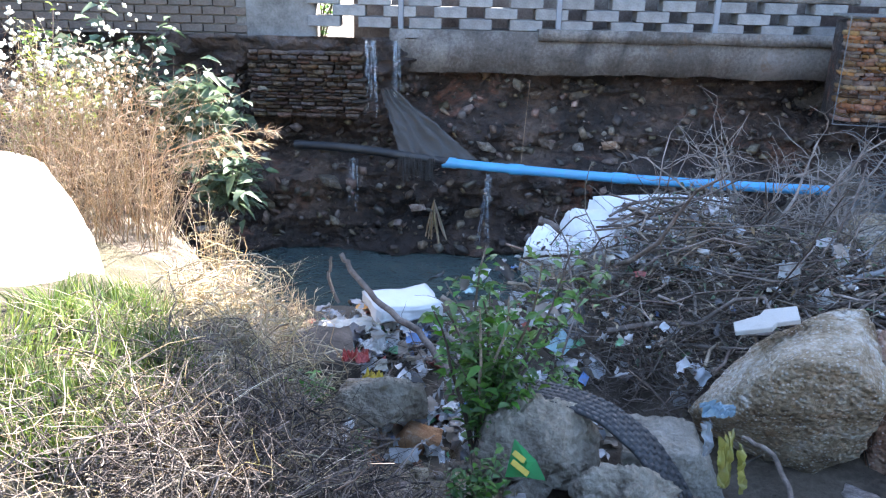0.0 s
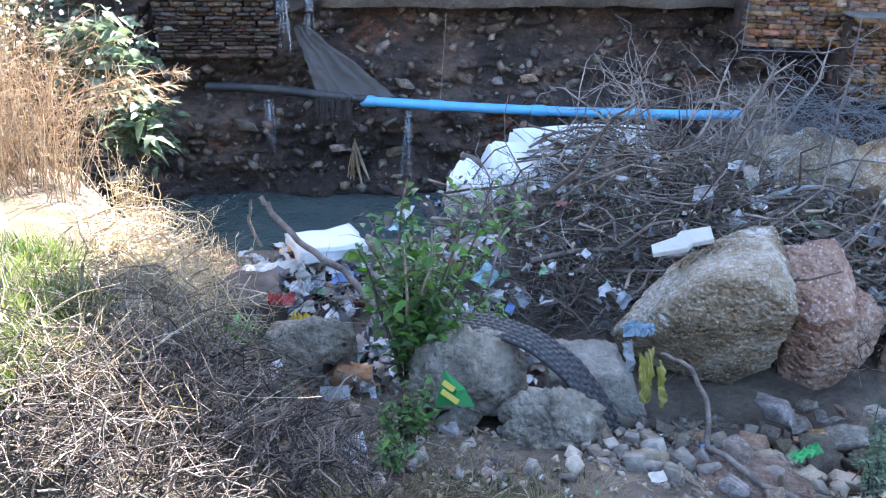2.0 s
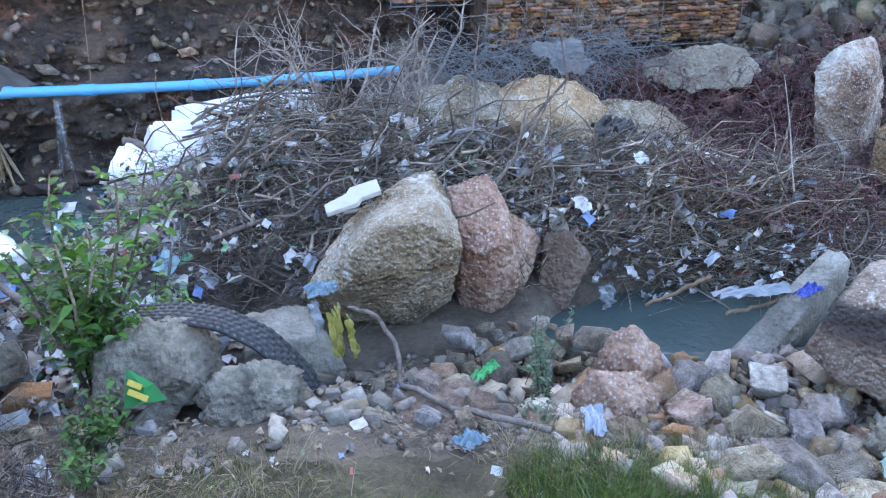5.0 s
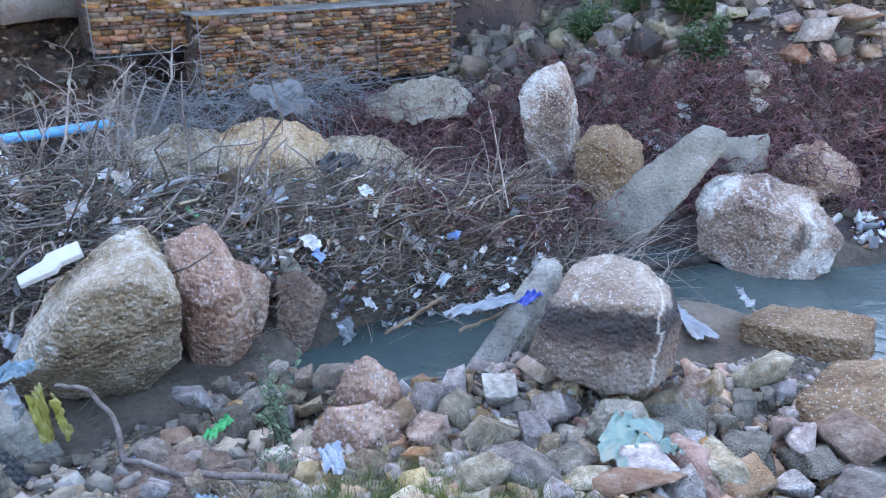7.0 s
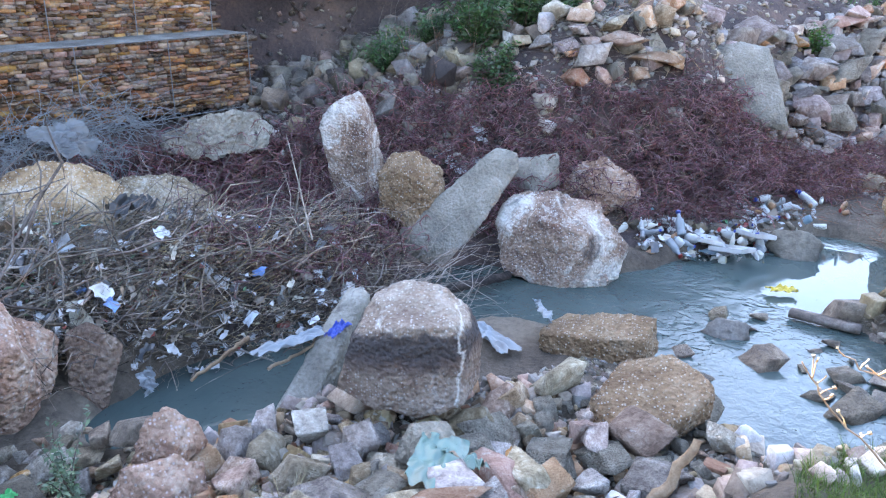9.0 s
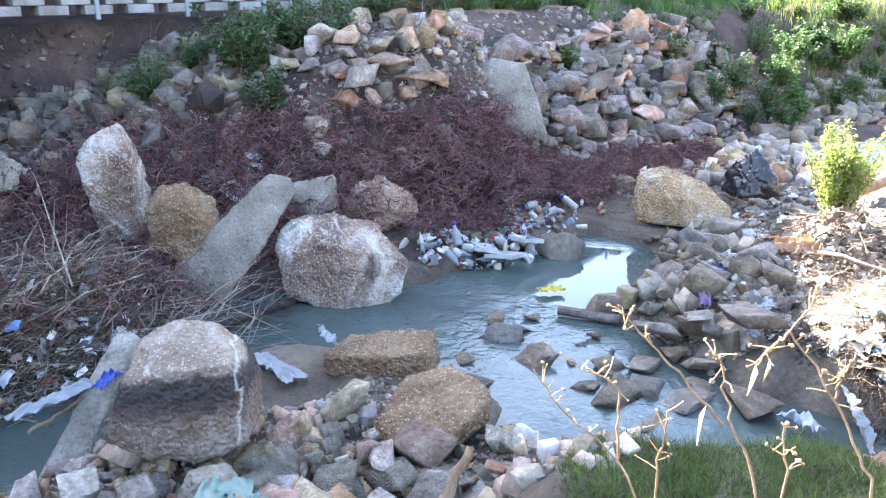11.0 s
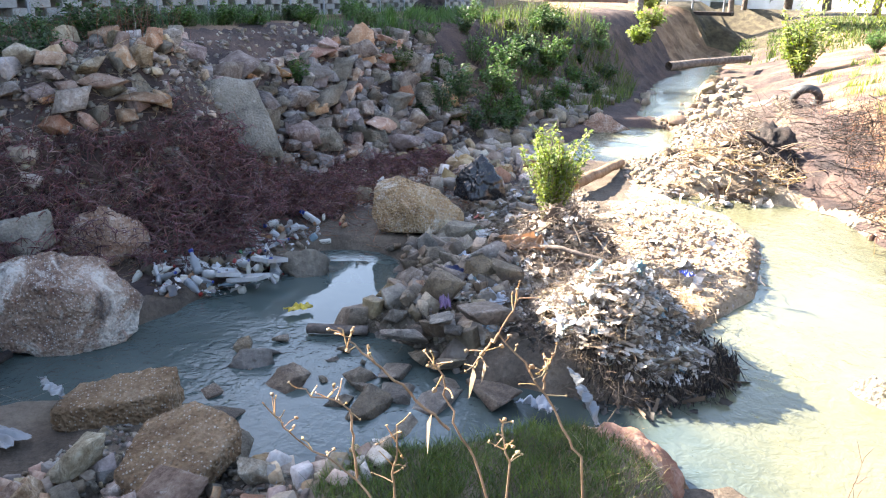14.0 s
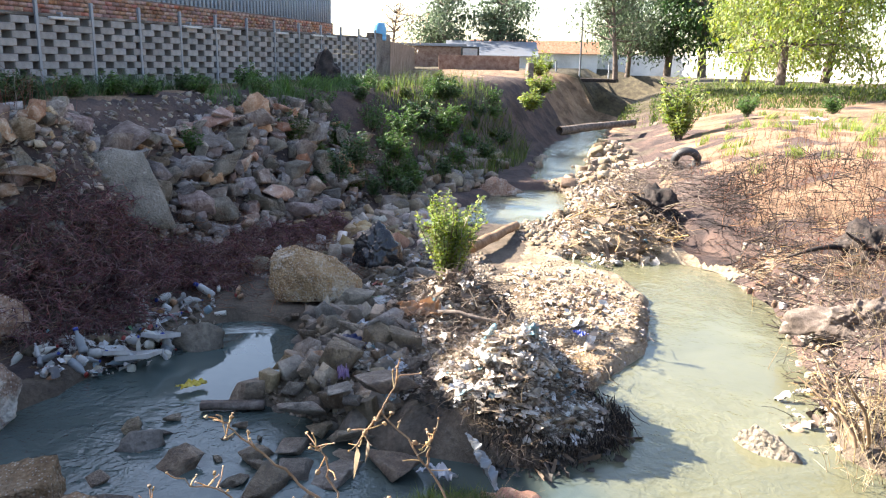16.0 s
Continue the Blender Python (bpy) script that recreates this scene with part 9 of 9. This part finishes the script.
brush("bank_twigs", 500, 12.5, -7.6, 2.6, 0.5, -22, 0.15, 0.7, 0.003, 0.012, 0.15, 89, "charred sticks along the burnt edge", "char", bend=0.4)
brush("bank_twigs", 500, 8.6, -6.6, 3.0, 0.9, -25, 0.15, 0.6, 0.002, 0.006, 0.2, 84, "pale dead stalks on the burnt bank", "twigpale")
brush("bank_twigs", 900, 10.8, -0.6, 2.6, 0.8, -28, 0.15, 0.6, 0.002, 0.006, 0.15, 85, "reddish dead bracken below the rubble", "burntweed")
brush("bank_twigs", 500, 9.0, -3.0, 1.8, 0.8, -25, 0.08, 0.4, 0.002, 0.006, 0.08, 86, "dead twigs on the silt bar")
brush("bank_twigs", 400, 7.3, -0.9, 1.0, 0.7, 0, 0.08, 0.4, 0.0015, 0.005, 0.1, 87, "dead twigs between the stones")

# ---- dry plant close to the bank where one stands ----
tw = tagged(new("dry_seed_plant"), "dry pale plant with seed heads on the near bank", "plant")
STALKS = [
    [(2.5, -1.2, 0.72), (2.55, -1.09, 1.58), (2.58, -0.98, 1.78), (2.61, -0.84, 1.96), (2.6, -0.89, 2.07)], [(2.61, -0.84, 1.96), (2.62, -0.77, 1.85)],
    [(2.66, -0.7, 0.75), (2.63, -0.45, 1.45), (2.62, -0.26, 1.61), (2.61, -0.16, 1.74)], [(2.63, -0.43, 1.47), (2.63, -0.41, 1.71), (2.62, -0.26, 1.78)],
    [(2.5, -0.95, 0.75), (2.51, -0.8, 1.57), (2.52, -0.71, 1.72), (2.53, -0.67, 1.89), (2.53, -0.65, 1.89)], [(2.52, -0.7, 1.7), (2.53, -0.56, 1.84), (2.53, -0.44, 1.95), (2.53, -0.39, 2.01)],
    [(2.52, -0.55, 0.78), (2.53, -0.54, 1.53), (2.53, -0.55, 1.71)], [(2.5, -0.87, 0.78), (2.5, -0.87, 1.61), (2.51, -0.84, 1.74)], [(2.58, -0.97, 1.79), (2.58, -0.99, 1.89)]]
pods = []
for st in STALKS:
    P_ = np.array(st)
    t_ = np.linspace(0, 1, len(P_))
    s_2 = np.linspace(0, 1, 5 * len(P_))
    Q_ = np.stack([np.interp(s_2, t_, P_[:, i]) for i in range(3)], 1)
    Q_[1:-1] += gd.normal(0, 0.004, (len(Q_) - 2, 3))
    part("stalk", tubes([(Q_, np.linspace(0.0042, 0.002, len(Q_)))], 6), M["twigpale"], tw)
    tips = []
    for j in range(9):
        i = int(gd.integers(len(Q_) // 2, len(Q_)))
        w_ = wander(Q_[i], gd.normal(0, 1, 3) + np.array([0, 0, 0.7]), gd.uniform(0.02, 0.07), 3, 0.2, 0, gd)
        tips.append((w_, np.array([0.0022, 0.0018, 0.0012])))
        pods.append(w_[-1])
    part("side_twig_spray", tubes(tips, 4), M["twigpale"], tw)["kind"] = "stuff"
pods = np.array(pods)
part("seed_cluster", scatter_mesh([stone_mesh(820 + k, 1, 0.9, 5) for k in range(3)], pods, gd.uniform(0.006, 0.017, (len(pods), 1)) * np.ones((1, 3)), 1.0, gd), M["twigpale"], tw, "pale round seed heads")["kind"] = "stuff"
lf_ = np.array([(2.53, -0.65, 1.75), (2.62, -0.77, 1.85), (2.6, -0.8, 1.88)])
for k_ in range(3):
    part("withered_leaf", leaves(lf_[k_ : k_ + 1], np.array([(0.1 * k_, 0.1, -1)]), np.array([0.11 - 0.02 * k_]), np.array([0.03 - 0.004 * k_]), gd), M["straw"], tw, "curled withered leaf")

# ---- left bank boulder, charred stump, old tyre ----
boulder("whitewashed_boulder", -2.45, 4.3, 0.82, [(-0.7, -0.3, 0.0), (0.42, -0.35, 0.0), (0.46, 0.0, 0.32), (-0.7, 0.0, 0.5), (-0.6, 0.6, 1.0), (0.2, 0.6, 0.9), (0.42, 0.5, 0.5), (-0.6, 0.9, 0.3), (0.4, 0.8, 0.2), (-0.1, -0.45, 0.15)],
        "palestone", "large smooth pale boulder in full sun", 60, 5, 6, 0.008)


def stump(x, y, z, label):
    g = np.random.default_rng(8)
    ob = tagged(new("charred_stump"), label, "stump")
    for k in range(5):
        a = g.uniform(0, 6.28)
        P = wander((x + 0.15 * math.cos(a), y + 0.15 * math.sin(a), z + 0.25), (math.cos(a), math.sin(a), g.uniform(-0.3, 0.5)), g.uniform(0.5, 1.0), 7, 0.22, 0.05, g)
        part("root", tubes([(P, np.linspace(0.08, 0.015, 7) * g.uniform(0.6, 1.1))], 7), M["char"], ob)
    V, F = boulder_mesh([(-0.4, -0.3, 0), (0.4, -0.3, 0), (0.4, 0.3, 0), (-0.4, 0.3, 0), (-0.25, -0.2, 0.55), (0.3, 0.0, 0.62), (0.0, 0.25, 0.5)], 5, 4, 12, 0.09, 4)
    part("trunk", (V + np.array([x, y, z]), F), M["char"], ob)


stump(13.1, -6.45, 0.3, "charred uprooted stump on the debris bar")
stump(9.3, -7.6, 0.45, "charred root on the burnt bank")
boulder("charred_log", 7.4, -6.0, 0.2, [(-0.7, 0, 0.0), (-0.6, 0, 0.25), (0.0, 0.05, 0.42), (0.6, 0.1, 0.6), (0.75, 0.1, 0.3), (0.4, -0.12, 0.1), (-0.2, -0.15, 0.05), (0.1, -0.12, 0.3), (0.6, 0.4, 0.3), (-0.5, 0.35, 0.1)], "bark", "weathered half-burnt log in the cut bank", 84, 5, 10, 0.05, 7.0)["category"] = "log"


def torus(R, r, n=28, k=10):
    a, b_ = np.meshgrid(np.linspace(0, 2 * np.pi, n, endpoint=False), np.linspace(0, 2 * np.pi, k, endpoint=False), indexing="ij")
    V = np.stack([(R + r * np.cos(b_)) * np.cos(a), (R + r * np.cos(b_)) * np.sin(a), 1.25 * r * np.sin(b_)], -1).reshape(-1, 3)
    i, j = np.meshgrid(np.arange(n), np.arange(k), indexing="ij")
    F = np.stack([i * k + j, ((i + 1) % n) * k + j, ((i + 1) % n) * k + (j + 1) % k, i * k + (j + 1) % k], -1).reshape(-1, 4)
    return V, F


thing("old_tyre", torus(0.26, 0.09), M["rubber"], "old car tyre half buried in the burnt bank", "tyre", pose(18.0, -9.35, 0.72, 62, 10, 70))
fb_ = boulder_mesh([(-0.5, -0.5, 0), (0.5, -0.5, 0), (0.5, 0.5, 0), (-0.5, 0.5, 0), (-0.1, 0, 1.2), (0.15, 0.05, 1.15)], 9, 4, 10, 0.06, 4)
thing("burnt_palm_stump", fb_, M["char"], "blackened shaggy palm stump by the wall", "stump", pose(20.3, -1.1, 2.05))
scrap("white_bag", 20.0, -13.9, 1.55, 0.6, 0.4, 0.4, "white", "white plastic bag lying on the burnt bank", "plastic bag", 20, 0, 0, 2)

# ---- far trees, walls and houses ----
def tree(name, x, y, z, height, width, trunk_r, n_leaf, leaf, seed, label, mat, bare=0.3, droop=0.0, clumps=26):
    g = np.random.default_rng(seed)
    ob = tagged(new(name), label, "tree")
    t = wander((x, y, z - 0.2), (g.normal(0, 0.05), g.normal(0, 0.05), 1), height * 0.75, 8, 0.06, 0, g)
    part("trunk", tubes([(t, np.linspace(trunk_r, trunk_r * 0.3, 8))], 9), M["bark"], ob)
    limbs, C = [], []
    for k in range(clumps):
        i = int(g.integers(max(1, int(8 * bare)), 8))
        a = g.uniform(0, 6.28)
        L = width / 2 * g.uniform(0.4, 1.0)
        q = wander(t[i], (math.cos(a), math.sin(a), g.uniform(0.1, 0.9) - droop), L, 6, 0.18, droop * 0.3, g)
        limbs.append((q, np.linspace(trunk_r * 0.32, trunk_r * 0.05, 6)))
        C.append(q[-1])
        C.append(q[-3])
    part("limb_system", tubes(limbs, 5), M["bark"], ob)["kind"] = "stuff"
    C = np.array(C)
    P = C[g.integers(0, len(C), n_leaf)] + g.normal(0, width * 0.075, (n_leaf, 3)) * np.array([1, 1, 0.8])
    P[:, 2] -= droop * g.uniform(0, 1.0, n_leaf) * 1.2
    D = g.normal(0, 1, (n_leaf, 3)) + np.array([0, 0, -droop * 2])
    L = leaf * g.uniform(0.6, 1.3, n_leaf)
    part("crown", leaves(P, D, L, L * 0.5, g), M[mat], ob)
    return ob


tree("willow", 32.0, -20.2, 2.3, 7.6, 7.0, 0.2, 9000, 0.18, 1, "pale green leafy tree on the lawn", "limeleaf", 0.35, 0.35, 40)
tree("willow", 34.0, -23.6, 2.4, 8.0, 7.0, 0.22, 9000, 0.18, 2, "pale green leafy tree beside its neighbour", "limeleaf", 0.35, 0.35, 40)
tree("willow", 38.0, -22.0, 2.3, 7.6, 6.0, 0.2, 6500, 0.2, 3, "light green tree behind the lawn", "limeleaf", 0.35, 0.3, 34)
tree("pine", 44.5, -23.0, 2.3, 9.5, 5.0, 0.26, 4200, 0.3, 4, "tall dark pine at the lawn's edge", "darkleaf", 0.25, 0.1, 44)
tree("pine", 47.0, -22.0, 2.3, 8.5, 4.5, 0.24, 3600, 0.3, 5, "dark pine behind the lawn", "darkleaf", 0.25, 0.1, 40)
tree("acacia", 42.5, -17.0, 2.2, 6.2, 5.5, 0.16, 3600, 0.2, 6, "slender dark tree by the far stream", "greyleaf", 0.45, 0.0, 34)
tree("acacia", 47.0, -19.5, 2.2, 5.4, 5.5, 0.16, 3600, 0.22, 7, "bushy grey-green tree beyond the stream", "greyleaf", 0.3, 0.1, 34)
tree("round_tree", 62.0, -10.6, 2.0, 6.4, 6.0, 0.2, 3800, 0.3, 8, "round grey-green tree behind the houses", "greyleaf", 0.35, 0.0, 36)
tree("round_tree", 60.0, -14.8, 2.0, 6.6, 5.4, 0.2, 3800, 0.3, 9, "round grey-green tree beside the houses", "greyleaf", 0.35, 0.0, 36)
tree("bare_tree", 46.5, -5.4, 2.0, 4.6, 3.6, 0.12, 700, 0.16, 10, "thin pale tree behind the fence", "straw", 0.3, 0.0, 40)
tree("round_tree", 66.0, -27.0, 2.0, 6.0, 6.0, 0.2, 3000, 0.34, 11, "distant dark tree beyond the lawn", "darkleaf", 0.3, 0.0, 34)
tree("round_tree", 56.0, -38.0, 2.0, 8.0, 8.0, 0.25, 4200, 0.36, 12, "broad tree behind the long white wall", "darkleaf", 0.3, 0.0, 36)
leafy("stream_bush", 24.0, -12.0, 0.5, 2.3, 2.6, 46, 60, 0.16, 30, "feathery yellow-green bush by the far stream", "limeleaf", "bush", 0.7, 0.2)
leafy("bank_bush", 24.3, -14.4, 1.3, 0.9, 1.3, 26, 40, 0.1, 31, "low green bush on the burnt bank", "leaf")
leafy("bank_bush", 23.0, -16.5, 1.5, 0.7, 1.1, 22, 40, 0.1, 32, "low green bush on the reddish bank", "leaf")
leafy("bank_bush", 27.5, -8.2, 1.2, 0.9, 2.0, 30, 50, 0.12, 33, "green weeds over the cut bank", "limeleaf")
leafy("bank_bush", 32.0, -9.8, 1.5, 1.2, 2.4, 30, 50, 0.14, 34, "tall pale weeds on the far bank", "limeleaf")
leafy("bank_bush", 37.0, -11.2, 1.6, 1.3, 3.0, 30, 50, 0.15, 35, "tall pale weeds by the far wall", "limeleaf")
leafy("bank_bush", 22.0, -4.2, 1.6, 0.8, 1.8, 30, 60, 0.1, 36, "dense green weeds on the shaded bank", "darkleaf")
leafy("bank_bush", 19.0, -3.2, 1.4, 0.7, 1.6, 30, 60, 0.1, 37, "dense green weeds below the wall", "darkleaf")


def house(name, x, y, z, w, d, h, yaw, mats, label, windows=2, flat=True):
    ob = tagged(new(name), label, "house")
    ob.matrix_world = pose(x, y, z, 0, 0, yaw)
    part("wall", box_bm(w, d, h, 0.02), mats[0], ob, smooth=False)
    if flat:
        part("roof", box_bm(w + 0.3, d + 0.3, 0.18, 0.02), mats[1], ob, "flat roof slab", False, pose(0, 0, h + 0.004))
    else:
        bm = bmesh.new()
        v = [bm.verts.new(c) for c in ((-w / 2 - 0.2, -d / 2 - 0.3, 0), (w / 2 + 0.2, -d / 2 - 0.3, 0), (w / 2 + 0.2, d / 2 + 0.3, 0), (-w / 2 - 0.2, d / 2 + 0.3, 0), (-w / 2 - 0.2, 0, 1.0), (w / 2 + 0.2, 0, 1.0))]
        for f in ((0, 1, 5, 4), (2, 3, 4, 5), (0, 4, 3), (1, 2, 5), (3, 2, 1, 0)):
            bm.faces.new([v[i] for i in f])
        part("roof", bm, mats[1], ob, "low pitched roof", False, pose(0, 0, h + 0.004))
    for k in range(windows):
        wx_ = -w / 2 + (k + 0.5) * w / windows
        win = part("window", box_bm(0.9, 0.06, 0.9, 0.01), M["lit_white"], ob, "white window frame", False, pose(wx_, -d / 2 - 0.02, h * 0.4))
        part("pane", box_bm(0.76, 0.02, 0.76, 0), M["blackbag"], win, "dark glass pane", False, pose(0, -0.034, 0.07))


house("brick_house", 56.0, -7.6, 1.9, 7, 5, 1.7, 82, (M["brick"], M["steel"]), "low red-brown brick house behind the fence", 3)
house("white_house", 58.0, -13.6, 1.9, 6, 4, 1.2, 80, (M["whitewall"], M["steel"]), "white low house beyond the far bank", 3, False)
house("long_shed", 66.0, -19.0, 1.9, 10, 4, 1.5, 75, (M["whitewall"], M["brick"]), "pale long shed in the distance", 4, False)


def boundary(name, x0, y0, x1, y1, z, h, mat, label):
    L = math.hypot(x1 - x0, y1 - y0)
    ob = thing(name, box_bm(L, 0.2, h, 0.01), M[mat], label, "wall", pose((x0 + x1) / 2, (y0 + y1) / 2, z, 0, 0, math.degrees(math.atan2(y1 - y0, x1 - x0))), kind="structure", smooth=False)
    return ob


boundary("wall_far_fence", 27.0, -3.2, 44.0, -6.2, 1.9, 1.5, "fencewood", "brown plank fence beyond the block wall")
boundary("wall_far_brown", 44.0, -7.6, 43.0, -11.8, 1.9, 1.15, "brick", "low brown wall above the cut bank")
boundary("wall_far_white", 62.0, -30.0, 44.0, -40.0, 1.8, 2.0, "whitewall", "long white wall behind the trees")
boundary("wall_far_white_low", 66.0, -22.0, 62.0, -30.0, 1.8, 1.6, "whitewall", "long white wall in the distance")
sg = tagged(new("roof_sign"), "dark framed white signboard above the wall", "sign")
sg.matrix_world = pose(44.5, -9.4, 2.9, 0, 0, 80)
part("board", box_bm(1.0, 0.06, 0.62, 0.01), M["blackbag"], sg, "dark frame", False)
part("panel", box_bm(0.8, 0.02, 0.42, 0.0), M["lit_white"], sg, "plain white panel", False, pose(0, 0.045, 0.1))
for k_ in (-0.35, 0.35):
    part("leg", box_bm(0.06, 0.06, 1.2, 0), M["steel"], sg, "", False, pose(k_, 0, -1.18))
lp = tagged(new("street_lamp"), "thin grey street lamp beyond the far bank", "street lamp")
part("pole", tubes([(np.array([[46.0, -16.2, 1.9], [46.0, -16.2, 5.2], [45.7, -16.0, 5.5], [45.1, -15.8, 5.6]]), np.array([0.06, 0.05, 0.04, 0.04]))], 8), M["steel"], lp)
part("head", box_bm(0.5, 0.16, 0.1, 0.02), M["steel"], lp, "grey lamp head", False, pose(44.9, -15.75, 5.55))
thing("leaning_post", box_bm(0.3, 0.26, 0.9, 0.03), M["bark"], "dark leaning gatepost on the far bank", "post", pose(33.0, -9.6, 1.9, 8, 14, 10), smooth=False)
bd_ = tagged(new("footbridge"), "low dark footbridge over the far stream", "bridge")
part("deck", box_bm(4.0, 1.0, 0.2, 0.02), M["char"], bd_, "", False, pose(45.0, -16.0, 1.75, 0, 0, 60))
for k_ in (-1.5, 1.5):
    part("rail_post", box_bm(0.08, 0.08, 0.9, 0), M["steel"], bd_, "", False, pose(45.0 + 0.5 * k_, -16.0 + 0.87 * k_, 1.95))
br_ = tagged(new("wall_lamp_bar"), "white bar lamp on the top of the block wall", "lamp", "bar lamps on the block wall")
part("bar", box_bm(0.6, 0.06, 0.05, 0.01), M["lit_white"], br_, "white casing", False)
part("bracket", box_bm(0.04, 0.1, 0.12, 0.005), M["steel"], br_, "", False, pose(0, 0.08, 0))
br_.matrix_world = pose(*(WALL_A + WALL_D * 11.9 + WALL_N * 0.14), 3.38, 0, 0, math.degrees(yawW))
for uu_ in (15.2, 16.2, 18.6, 20.4, 21.2, 23.2):
    copy_thing(br_, pose(*(WALL_A + WALL_D * uu_ + WALL_N * 0.14), 3.38, 0, 0, math.degrees(yawW)))
bar_ = tagged(new("blue_drum"), "small blue drum at the end of the wall", "drum")
part("body", bottle_mesh(0.2, 0.55, 0.16), M["pipe"], bar_, "", at=pose(26.3, -2.9, 3.4))
boundary("wall_end", 25.2, -2.5, 27.0, -3.2, 1.9, 1.7, "concrete", "grey wall end beside the factory")
